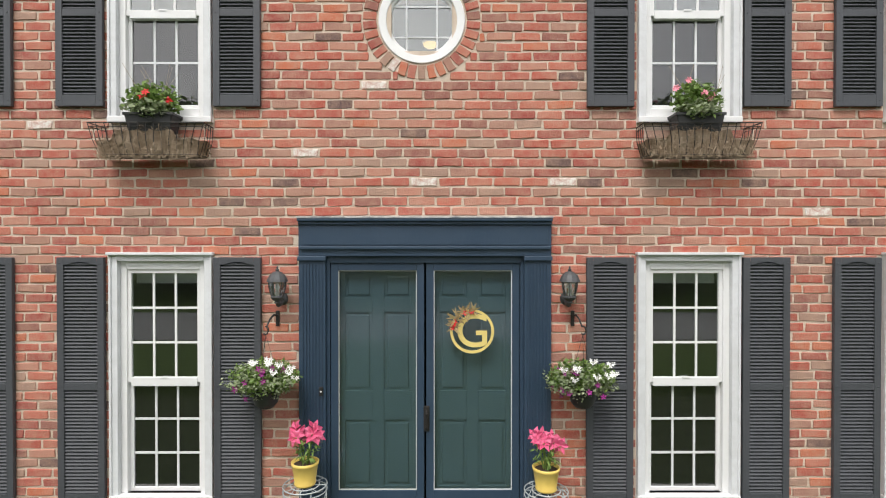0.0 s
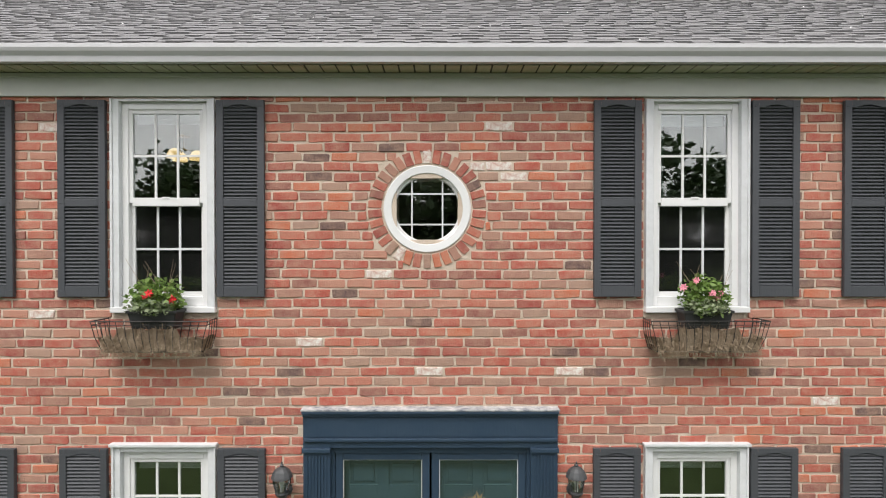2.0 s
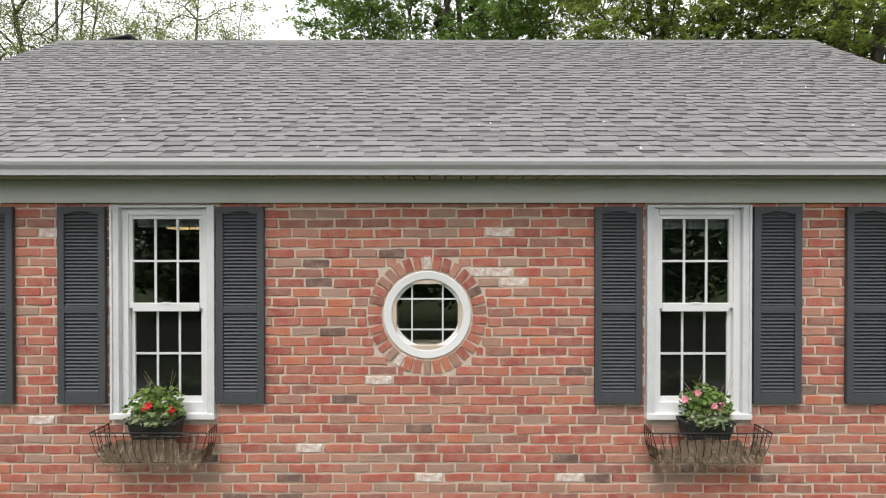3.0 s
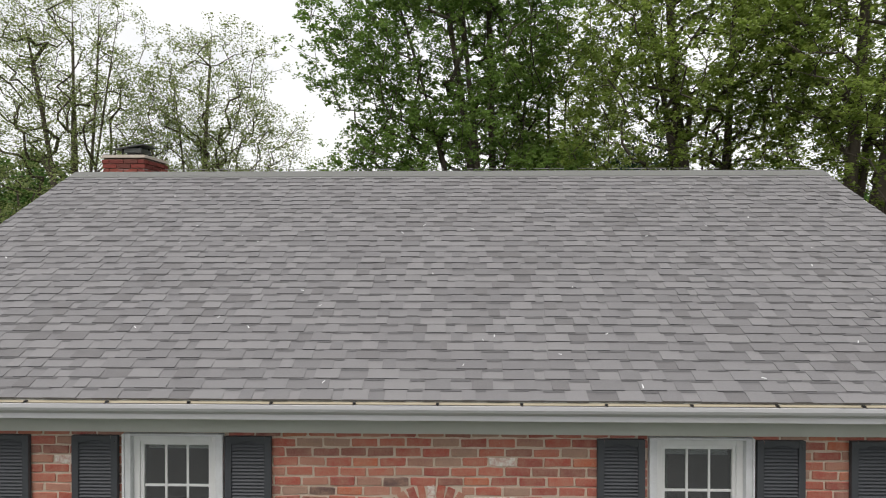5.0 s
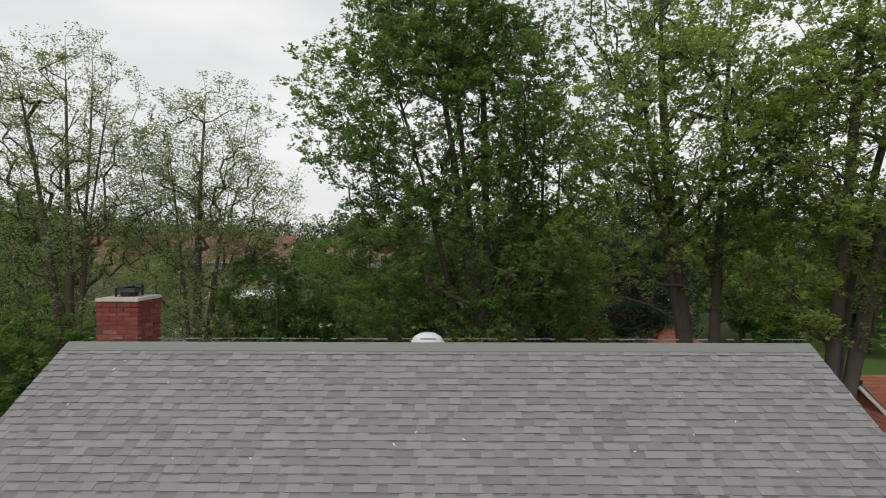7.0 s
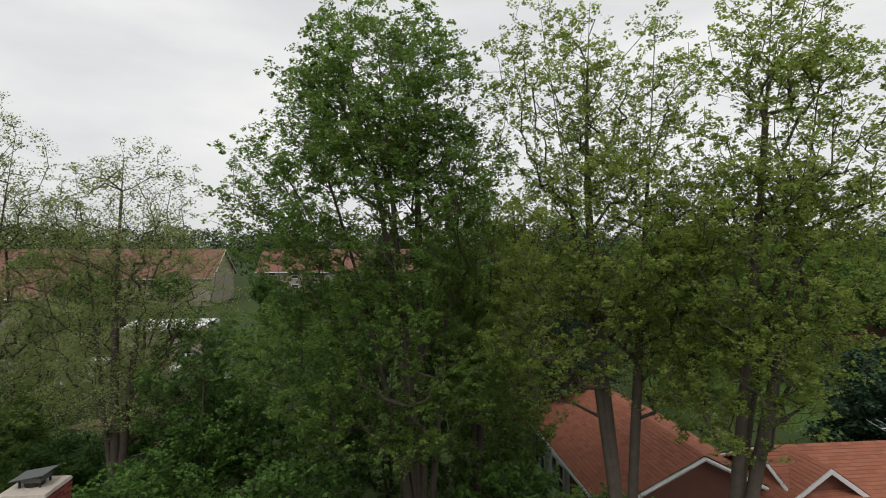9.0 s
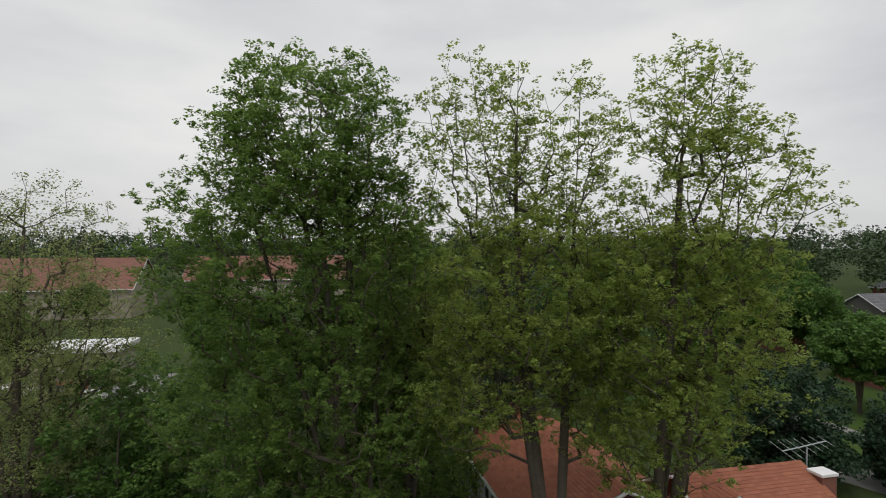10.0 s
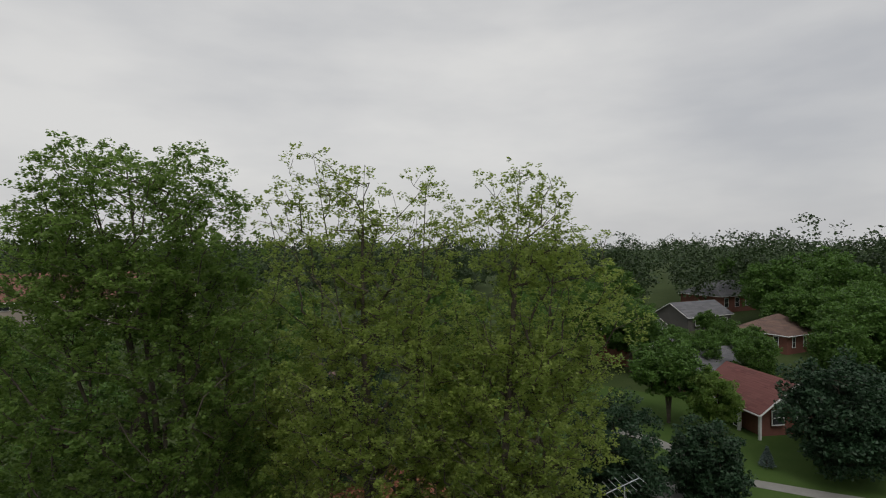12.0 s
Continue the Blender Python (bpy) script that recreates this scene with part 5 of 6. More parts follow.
for k, (x, y, h, r) in enumerate([(-6.9, 17.2, 9.2, 2.3), (-5.92, 19.83, 9.24, 3.04), (-3.22, 18.03, 9.24, 3.13), (-2.68, 10.92, 5.46, 2.39), (4.16, 17.13, 9.24, 2.94), (3.81, 12.36, 4.6, 2.21), (-11.13, 13.62, 3.4, 1.66), (-14.92, 15.06, 6.72, 2.76), (-18.43, 19.38, 7.8, 3.13), (0.39, 16.68, 9.24, 3.13), (6.33, 10.56, 4.4, 1.75), (5.96, 22.53, 8.16, 2.39), (-7.35, 12.72, 5.0, 2.39), (-24.28, 23.88, 8.34, 3.13), (-28.78, 21.18, 8.7, 3.31), (-8.08, 24.33, 7.8, 2.39), (-17.07, 21.54, 5.64, 2.39), (-13.65, 19.92, 3.6, 2.02), (-12.58, 23.88, 2.6, 1.66), (-22.03, 18.93, 7.26, 2.76), (-8.44, 17.22, 3.6, 1.66)]):
    tree("small_tree", (x, y, 0), [(0.2, 0.1, h * 0.85), (-0.5, 0.2, h * 0.7)], [(0, 0, h * 0.62, r, r, h * 0.38), (0, 0, h * 0.34, r * 0.9, r * 0.9, h * 0.28)],
         (M_LEAF_E, M_LEAF_A)[k % 3 == 1], 220, 20, 0.15, 0.50, 40 + k, "low leafy tree with a dense dark-green crown", group=UNDER, trunk_r=0.12, rosettes=4)
tree("evergreen_tree", (10.05, 24.69, 0), [(0, 0, 11.6), (0.5, 0.3, 10.6)], [(0, 0, 9.0, 2.8, 2.8, 3.2), (0, 0, 5.6, 3.4, 3.4, 3.0)], M_LEAF_D, 420, 75, 0.16, 0.55, 91,
     "dark evergreen tree behind the orange-roofed house", trunk_r=0.22)


# ---------------------------------------------------------------- chimney and roof vent of the house
STACK_TONES = [(0.0, (0.27, 0.062, 0.050)), (0.3, (0.21, 0.052, 0.045)), (0.55, (0.31, 0.085, 0.062)), (0.8, (0.17, 0.060, 0.050)), (0.93, (0.34, 0.15, 0.11))]
M_STACK = mat("sooty_red_brick", (0.25, 0.07, 0.05), 0.92, spots=(0.15, 0.06, 0.05), scale=9, amount=0.6, bump=1.0, bump_scale=70, vary=STACK_TONES, vary_by="object", spec=0.2)
M_STACK_JOINT = mat("stained_mortar", (0.30, 0.19, 0.15), 0.95, spots=(0.18, 0.11, 0.09), scale=7, amount=0.6, bump=0.6, bump_scale=120, spec=0.15)
chimney = thing("chimney", "red brick chimney with a corbelled top and dark metal cap", "chimney", (-5.345, 4.90, 0))
M_CROWN = mat("weathered_mortar_crown", (0.46, 0.41, 0.35), 0.95, spots=(0.30, 0.26, 0.22), scale=6, amount=0.7, bump=0.5)
bm = bmesh.new()
box(bm, -0.335, 0.335, -0.335, 0.335, 0.0, 7.70)
part("stack_core", bm, M_STACK_JOINT, chimney)
cb_mesh = {}
crng = random.Random(8)
bm = bmesh.new()
box(bm, -0.1, 0.1, -0.05, 0.05, -0.031, 0.031, 0.004)
bl_mesh = mesh_of("brick", bm, M_STACK)
zc = 6.08
row = 0
while zc < 7.72:
    out = 0.012 + (0.006 if zc > 7.56 else 0) + (0.006 if zc > 7.64 else 0)
    for face in range(2):
        half, dep = 0.335, 0.335
        n = 3
        wid = 2 * (half + out) / n
        for k in range(n + (row % 2)):
            a = -half - out + (k - (0.5 if row % 2 else 0)) * wid
            b = min(a + wid, half + out)
            a = max(a, -half - out)
            if b - a < 0.04:
                continue
            o = new("brick", bl_mesh)
            o.parent = chimney
            c, s = (a + b) / 2, (b - a - 0.010) / 0.2
            if face == 0:
                o.matrix_local = Matrix.LocRotScale((c, -dep - out + 0.05 + crng.uniform(-0.003, 0.003), zc), None, (s, 1, 1))
            else:
                o.matrix_local = Matrix.LocRotScale((dep + out - 0.05 + crng.uniform(-0.003, 0.003), c, zc), Euler((0, 0, math.pi / 2)), (s, 1, 1))
    zc += 0.0748
    row += 1
bm = bmesh.new()
v = box(bm, -0.365, 0.365, -0.365, 0.365, 7.715, 7.765)
for q in v[4:]:
    q.co.x *= 0.95
    q.co.y *= 0.95
part("crown", bm, M_CROWN, chimney, "pale mortar crown")
cap = new("cap")
cap.parent, cap.location = chimney, (-0.03, 0.05, 7.765)
cap["label"] = "dark sheet-metal cap on short legs"
bm = bmesh.new()
lathe(bm, [(0.13, 0.0), (0.13, 0.07), (0.14, 0.07), (0.14, 0.0)], 18)
part("flue", bm, M_BLACK, cap)
for sx in (-1, 1):
    for sy in (-1, 1):
        bm = bmesh.new()
        box(bm, sx * 0.15 - 0.012, sx * 0.15 + 0.012, sy * 0.13 - 0.012, sy * 0.13 + 0.012, 0.0, 0.17 + sx * 0.02)
        part("leg", bm, M_BLACK, cap)
bm = bmesh.new()
v = box(bm, -0.26, 0.24, -0.21, 0.21, 0.165, 0.18)
for q in v:
    q.co.z += q.co.x * 0.16
box(bm, -0.12, 0.17, -0.15, 0.15, 0.08, 0.15)
part("lid", bm, mat("dull_grey_sheet_metal", (0.10, 0.11, 0.11), 0.5, metal=0.5, spots=(0.2, 0.2, 0.19), scale=7, amount=0.5), cap)

roof_vent = thing("roof_vent", "pale domed roof vent behind the ridge", "roof vent", (-0.20, 3.86, 6.84))
bm = bmesh.new()
lathe(bm, [(0.16, 0.0), (0.16, 0.30)], 20)
part("collar", bm, M_BLACK, roof_vent)
bm = bmesh.new()
lathe(bm, [(0.245, 0.27), (0.26, 0.30), (0.25, 0.36), (0.20, 0.43), (0.12, 0.475), (0.0001, 0.485)], 28)
part("dome", bm, M_GUTTER, roof_vent, smooth=True)


# ---------------------------------------------------------------- neighbouring houses
ORANGE_TONES = [(0.0, (0.27, 0.105, 0.065)), (0.5, (0.33, 0.135, 0.085)), (1.0, (0.23, 0.09, 0.06))]
MAROON_TONES = [(0.0, (0.150, 0.070, 0.064)), (0.5, (0.175, 0.082, 0.074)), (1.0, (0.125, 0.060, 0.056))]
GREY_TONES = [(0.0, (0.13, 0.13, 0.14)), (0.5, (0.17, 0.17, 0.18)), (1.0, (0.11, 0.11, 0.12))]
BROWN_TONES = [(0.0, (0.15, 0.10, 0.085)), (0.5, (0.19, 0.125, 0.10)), (1.0, (0.12, 0.085, 0.075))]
M_R_ORANGE = mat("orange_brown_shingle", (0.3, 0.1, 0.05), 0.95, spots=(0.24, 0.09, 0.055), scale=0.6, amount=0.4, bump=0.6, bump_scale=80, vary=ORANGE_TONES, vary_by="island", spec=0.15)
M_R_MAROON = mat("maroon_shingle", (0.2, 0.06, 0.05), 0.95, spots=(0.14, 0.05, 0.05), scale=0.5, amount=0.4, vary=MAROON_TONES, vary_by="island", spec=0.15)
M_R_APART = mat("faded_red_brown_shingle", (0.21, 0.105, 0.082), 0.95, spots=(0.15, 0.085, 0.07), scale=0.4, amount=0.5, spec=0.15)
M_R_GREY = mat("dark_grey_shingle", (0.15, 0.15, 0.15), 0.95, spots=(0.10, 0.10, 0.11), scale=0.5, amount=0.4, vary=GREY_TONES, vary_by="island", spec=0.15)
M_R_BROWN = mat("brown_shingle", (0.16, 0.11, 0.09), 0.95, spots=(0.10, 0.075, 0.07), scale=0.5, amount=0.4, vary=BROWN_TONES, vary_by="island", spec=0.15)
M_W_BRICK = mat("far_red_brick", (0.21, 0.088, 0.066), 0.9, spots=(0.15, 0.075, 0.06), scale=3, amount=0.7, bump=0.6, bump_scale=30, spec=0.2)
M_W_SIDING = mat("pale_grey_siding", (0.46, 0.46, 0.46), 0.7, spots=(0.36, 0.36, 0.37), scale=2, amount=0.5, bump=0.3, bump_scale=8, grain=(0.02, 0.02, 1))
M_W_TAN = mat("tan_stucco", (0.32, 0.28, 0.24), 0.9, spots=(0.33, 0.29, 0.24), scale=1, amount=0.5, bump=0.2)
M_PANE = mat("dark_window_pane", (0.03, 0.034, 0.038), 0.12, spots=(0.05, 0.055, 0.06), scale=2, amount=0.4)


def slope(name, e0, e1, r1, r0, course, tab, material, parent, seed):
    """A shingled roof slope from its eave line e0-e1 up to its ridge line r0-r1, laid in lapped courses of separate tabs."""
    rng = random.Random(seed)
    e0, e1, r0, r1 = (Vector(p) for p in (e0, e1, r0, r1))
    n = (e1 - e0).cross(r0 - e0).normalized()
    if n.z < 0:
        n = -n
    rows = max(2, int(((r0 - e0).length + (r1 - e1).length) / 2 / course))
    v, f = [], []
    for k in range(rows):
        u0, u1 = k / rows, min(1.0, (k + 1.25) / rows)
        a0, b0, a1, b1 = e0.lerp(r0, u0), e1.lerp(r1, u0), e0.lerp(r0, u1), e1.lerp(r1, u1)
        count = max(1, int((b0 - a0).length / tab))
        cuts = [0.0] + sorted((j + rng.uniform(-0.3, 0.3)) / count for j in range(1, count)) + [1.0]
        for c, d in zip(cuts, cuts[1:]):
            h = n * (0.016 + rng.uniform(-0.004, 0.006))
            i = len(v)
            v += [tuple(p) for p in (a0.lerp(b0, c) + h, a0.lerp(b0, d) + h, a1.lerp(b1, d) + n * 0.003, a1.lerp(b1, c) + n * 0.003, a0.lerp(b0, c) - n * 0.06, a0.lerp(b0, d) - n * 0.06)]
            f += [(i, i + 1, i + 2, i + 3), (i, i + 4, i + 5, i + 1)]
    return raw(name, v, f, material, parent)


def slab(bm, pts, thick=0.04, axis=(0, 0, -1)):
    """A flat panel of some thickness from its corners."""
    d = Vector(axis) * thick
    a = [bm.verts.new(p) for p in pts]
    b = [bm.verts.new(Vector(p) + d) for p in pts]
    bm.faces.new(a)
    bm.faces.new(b[::-1])
    for k in range(len(pts)):
        bm.faces.new((a[k], b[k], b[(k + 1) % len(pts)], a[(k + 1) % len(pts)]))


def house_window(parent, x, y, z, w, h, side):
    """A framed window on an outer wall; side: the way it faces (-x, -y or +x)."""
    t = new("window")
    t.parent = parent
    t.matrix_local = pose(x, y, z, 0, 0, {"-y": 0, "-x": -90, "+x": 90}[side])
    bm = bmesh.new()
    for a, b, c, d in ((-w / 2, -w / 2 + 0.08, 0, h), (w / 2 - 0.08, w / 2, 0, h), (-w / 2 + 0.08, w / 2 - 0.08, 0, 0.08), (-w / 2 + 0.08, w / 2 - 0.08, h - 0.08, h), (-w / 2 + 0.08, w / 2 - 0.08, h / 2 - 0.03, h / 2 + 0.03)):
        box(bm, a, b, -0.06, 0.02, c, d)
    part("frame", bm, M_WHITE, t)
    bm = bmesh.new()
    box(bm, -w / 2 + 0.06, w / 2 - 0.06, -0.02, 0.01, 0.06, h - 0.06)
    part("pane", bm, M_PANE, t)


def gable_house(name, label, x0, x1, y0, y1, eave, ridge, axis, roof_mat, wall_mat, seed, windows=(), course=0.2, tab=0.5, over=0.35, hip=0.0):
    """A house with a ridge along `axis`; hip: how far the ridge ends are drawn in."""
    t = thing(name, label, "house", ((x0 + x1) / 2, (y0 + y1) / 2, 0))
    hx, hy, o = (x1 - x0) / 2, (y1 - y0) / 2, over
    bm = bmesh.new()
    box(bm, -hx, hx, -hy, hy, 0, eave)
    if not hip:
        for s in (-1, 1):
            if axis == "y":
                slab(bm, [(-hx, s * hy, eave), (hx, s * hy, eave), (0, s * hy, ridge - 0.1)], 0.2, (0, -s, 0))
            else:
                slab(bm, [(s * hx, -hy, eave), (s * hx, hy, eave), (s * hx, 0, ridge - 0.1)], 0.2, (-s, 0, 0))
    part("wall", bm, wall_mat, t)
    drop = (ridge - eave) / (hx if axis == "y" else hy) * o
    ze = eave - drop
    if axis == "y":
        ends = [(0, -hy - o + hip, ridge), (0, hy + o - hip, ridge)]
        cor = [(-hx - o, -hy - o, ze), (-hx - o, hy + o, ze), (hx + o, hy + o, ze), (hx + o, -hy - o, ze)]
    else:
        ends = [(-hx - o + hip, 0, ridge), (hx + o - hip, 0, ridge)]
        cor = [(hx + o, -hy - o, ze), (-hx - o, -hy - o, ze), (-hx - o, hy + o, ze), (hx + o, hy + o, ze)]
    if axis == "y":
        slope("roof_slope", cor[1], cor[0], ends[0], ends[1], course, tab, roof_mat, t, seed)
        slope("roof_slope", cor[3], cor[2], ends[1], ends[0], course, tab, roof_mat, t, seed + 1)
        if hip:
            slope("roof_slope", cor[0], cor[3], ends[0], ends[0], course, tab, roof_mat, t, seed + 2)
            slope("roof_slope", cor[2], cor[1], ends[1], ends[1], course, tab, roof_mat, t, seed + 3)
    else:
        slope("roof_slope", cor[1], cor[0], ends[1], ends[0], course, tab, roof_mat, t, seed)
        slope("roof_slope", cor[3], cor[2], ends[0], ends[1], course, tab, roof_mat, t, seed + 1)
        if hip:
            slope("roof_slope", cor[2], cor[1], ends[0], ends[0], course, tab, roof_mat, t, seed + 2)
            slope("roof_slope", cor[0], cor[3], ends[1], ends[1], course, tab, roof_mat, t, seed + 3)
    bm = bmesh.new()
    for a, b in zip(cor, cor[1:] + cor[:1]):
        level = abs(a[0] - b[0]) < 1e-6 if axis == "y" else abs(a[1] - b[1]) < 1e-6
        if level or hip:
            tube(bm, [(a[0], a[1], a[2] - 0.10), (b[0], b[1], b[2] - 0.10)], 0.075, 6)
        else:
            top = ends[0] if (Vector(a) - Vector(ends[0])).length < (Vector(a) - Vector(ends[1])).length else ends[1]
            for p in (a, b):
                tube(bm, [(p[0], p[1], p[2] - 0.11), (top[0], top[1], top[2] - 0.11)], 0.075, 6)
    part("eaves_trim", bm, M_WHITE, t, "white eaves trim")
    for w in windows:
        house_window(t, *w)
    return t


# the brick neighbour with an orange roof, in two wings
wing = gable_house("neighbour_house", "low brick and siding house with an orange shingle roof", 7.71, 13.96, 12.99, 22.29, 2.95, 4.5, "y", M_R_ORANGE, M_W_BRICK, 3, course=0.15, tab=0.32)
bm = bmesh.new()
for k in range(14):
    z = 0.05 + k * 0.17
    slab(bm, [(-3.145, -0.6, z), (-3.145, 4.56, z), (-3.135, 4.56, z + 0.168), (-3.135, -0.6, z + 0.168)], 0.03, (1, 0, 0))
part("siding", bm, M_W_SIDING, wing, "pale grey lapped siding")
for y in (3.9, 3.0, 1.2, 0.3):
    house_window(wing, -3.17, y, 0.75, 0.75, 1.45, "-x")
bm = bmesh.new()
lathe(bm, [(0.0001, 0.0), (0.17, 0.0), (0.18, -0.03), (0.17, -0.05), (0.0001, -0.05)], 20, (0, 0, 0))
plate = part("house_plaque", bm, M_WHITE, wing, "oval white wall plaque")
plate.matrix_local = pose(-3.16, -1.6, 1.6, 0, 90, 0)
east = gable_house("neighbour_house", "low brick house wing with an orange roof and front gable", 13.75, 18.93, 10.46, 16.86, 2.7, 4.35, "x", M_R_ORANGE, M_W_BRICK, 9, course=0.15, tab=0.32)
gx, gy, gz = -1.75, -1.75, 4.32
bm = bmesh.new()
slab(bm, [(gx - 2.4, gy + 0.02, 2.55), (gx + 2.4, gy + 0.02, 2.55), (gx, gy + 0.02, gz - 0.12)], 0.25, (0, 1, 0))
part("gable_wall", bm, M_W_BRICK, east)
for s in (-1, 1):
    slope("gable_slope", (gx + s * 2.7, gy - 0.25, 2.42), (gx + s * 2.7, gy + 1.9, 2.42), (gx, gy + 1.9, gz), (gx, gy - 0.25, gz), 0.15, 0.32, M_R_ORANGE, east, 20 + s)
    bm = bmesh.new()
    slab(bm, [(gx, gy - 0.26, gz - 0.02), (gx + s * 2.7, gy - 0.26, 2.40), (gx + s * 2.7, gy - 0.26, 2.22), (gx, gy - 0.26, gz - 0.20)], 0.05, (0, 1, 0))
    part("bargeboard", bm, M_WHITE, east)
bm = bmesh.new()
box(bm, -0.12, 0.12, -0.12, 0.12, 0.0, 0.22)
pv = part("plumbing_vent", bm, M_BLACK, east)
pv.location = (-3.0, -0.3, 4.05)
stack = thing("brick_chimney", "small brick chimney with a pale cap beside an orange roof", "chimney", (19.5, 12.89, 0))
bm = bmesh.new()
box(bm, -0.35, 0.35, -0.3, 0.3, 0, 4.1, 0.01)
part("stack", bm, M_W_BRICK, stack)
bm = bmesh.new()
box(bm, -0.4, 0.4, -0.35, 0.35, 4.1, 4.22, 0.02)
part("slab", bm, M_WHITE, stack)
antenna = thing("tv_antenna", "pale metal television antenna on a mast over a roof", "antenna", (19.79, 13.85, 0))
bm = bmesh.new()
tube(bm, [(0, 0, 0), (0, 0, 4.75)], 0.03, 6)
part("mast", bm, M_WIRE, antenna)
bm = bmesh.new()
tube(bm, [(-1.2, 0, 4.7), (1.4, 0.4, 4.75)], 0.025, 6)
part("boom", bm, M_WIRE, antenna)
for k in range(7):
    bm = bmesh.new()
    u = k / 6
    c = Vector((-1.2 + 2.6 * u, 0.4 * u, 4.71 + 0.05 * u))
    d = Vector((0.35, 1.0, 0)) * (1.0 - 0.07 * k)
    tube(bm, [tuple(c - d), tuple(c + d)], 0.009, 5)
    part("element", bm, M_WIRE, antenna)

maroon = gable_house("neighbour_house", "brick ranch house with a maroon roof and white porch posts", 45.99, 51.19, 22.02, 28.82, 2.75, 4.6, "y", M_R_MAROON, M_W_BRICK, 31,
                     [(-2.8, 1.6, 0.9, 1.2, 1.3, "-x"), (-2.8, -0.8, 0.0, 1.0, 2.1, "-x"), (-1.2, -3.55, 0.9, 1.2, 1.3, "-y"), (1.2, -3.55, 0.9, 1.2, 1.3, "-y")], 0.25, 0.8, 0.9)
maroon.rotation_euler = (0, 0, radians(-18))
for y in (-4.1, -1.7, 0.9):
    bm = bmesh.new()
    box(bm, -3.45, -3.25, y - 0.1, y + 0.1, 0, 2.1, 0.01)
    part("porch_post", bm, M_WHITE, maroon)
bm = bmesh.new()
slab(bm, [(-2.62, -3.44, 2.62), (2.62, -3.44, 2.62), (0, -3.44, 4.46)], 0.05, (0, 1, 0))
part("gable_panel", bm, M_CASING, maroon, "pale painted gable panel")
gable_house("neighbour_house", "low house with a dark grey roof behind a maroon-roofed one", 49.39, 57.89, 31.24, 38.24, 2.7, 4.6, "x", M_R_GREY, M_W_BRICK, 41, [(-2, -3.55, 0.9, 1.4, 1.2, "-y"), (2, -3.55, 0.9, 1.4, 1.2, "-y")], 0.3, 1.0)
gable_house("neighbour_house", "low brick house with a red-brown hipped roof and white windows", 81.2, 89.8, 41.5, 49.5, 3.1, 5.3, "x", M_R_BROWN, M_W_BRICK, 51,
            [(-4.35, y, 0.9, 0.8, 1.6, "-x") for y in (-2.4, 0, 2.4)] + [(x, -4.05, 0.9, 0.8, 1.6, "-y") for x in (-2.8, 0, 2.8)], 0.4, 1.4, 0.5, 4.3)
gable_house("neighbour_house", "grey-roofed house with pale gable trim", 86.61, 99.11, 62.41, 69.91, 2.8, 5.0, "x", M_R_GREY, M_DARK, 61, [(x, -4.05, 0.9, 1.3, 1.2, "-y") for x in (-4, 0, 4)], 0.4, 1.4)
gable_house("neighbour_house", "small white-trimmed gabled house", 66.0, 72.0, 54.36, 62.36, 3.0, 4.8, "y", M_R_GREY, M_W_SIDING, 71, [(x, -4.05, 0.9, 1.2, 1.2, "-y") for x in (-1.6, 1.6)], 0.4, 1.4)
gable_house("neighbour_house", "brick house with a dark roof and white-framed windows", 116.75, 132.75, 76.96, 87.96, 4.2, 7.2, "x", M_R_GREY, M_W_BRICK, 81, [(x, -5.55, 1.2, 1.6, 2.2, "-y") for x in (-6, -2, 2, 6)], 0.5, 1.8, 0.5, 4.0)
gable_house("neighbour_house", "low brick house with a grey roof between garden trees", 54.55, 64.55, 46.8, 54.8, 2.7, 4.6, "x", M_R_GREY, M_W_BRICK, 91, [(x, -4.05, 0.9, 1.3, 1.2, "-y") for x in (-3, 0, 3)], 0.35, 1.2)

gable_house("neighbour_house", "two-storey brick house half hidden behind the tall trees", 8.4, 13.4, 29.0, 37.0, 5.4, 7.6, "y", M_R_BROWN, M_W_BRICK, 95, [(x, -4.05, z, 0.9, 1.4, "-y") for x in (-1.5, 1.3) for z in (0.8, 3.5)], 0.3, 1.0)

# apartment blocks with orange-brown roofs and the car park behind the garden
for k, (x0, x1, y0, y1, ev, rg) in enumerate([(-88.77, -32.8, 100.21, 115.65, 5.6, 10.6), (-28.94, 5.8, 121.44, 136.88, 5.6, 10.4), (-59.82, -38.59, 63.54, 73.19, 5.6, 8.4)]):
    wins = [(x0 / 2 - x1 / 2 + 3 + 5.2 * j, -(y1 - y0) / 2 - 0.05, z, 1.6, 1.5, "-y") for j in range(int((x1 - x0 - 4) / 5.2)) for z in (0.9, 3.7)]
    gable_house("apartment_block", "two-storey tan apartment block with an orange-brown roof", x0, x1, y0, y1, ev, rg, "x", M_R_APART, M_W_TAN, 101 + 5 * k, wins, 0.4, 1.5, 0.6)
pavilion = thing("entrance_pavilion", "small tan building with arched openings and a flat white roof", "pavilion", (-22.19, 53.89, 0))
bm = bmesh.new()
for x in (-3.2, -1.0, 1.2, 3.4):
    box(bm, x - 0.45, x + 0.45, -2.4, -1.6, 0, 3.0)
    part("pillar", bm, M_W_TAN, pavilion)
    bm = bmesh.new()
n = 8
for x in (-2.1, 0.1, 2.3):
    arc = [(x + 0.66 * math.cos(a), 2.35 + 0.6 * math.sin(a)) for a in (math.pi * k / n for k in range(n + 1))]
    slab(bm, [(p, -2.4, q) for p, q in arc] + [(x - 0.66, -2.4, 3.02), (x + 0.66, -2.4, 3.02)], 0.8, (0, 1, 0))
box(bm, -3.65, 3.85, 1.8, 2.2, 0, 3.0)
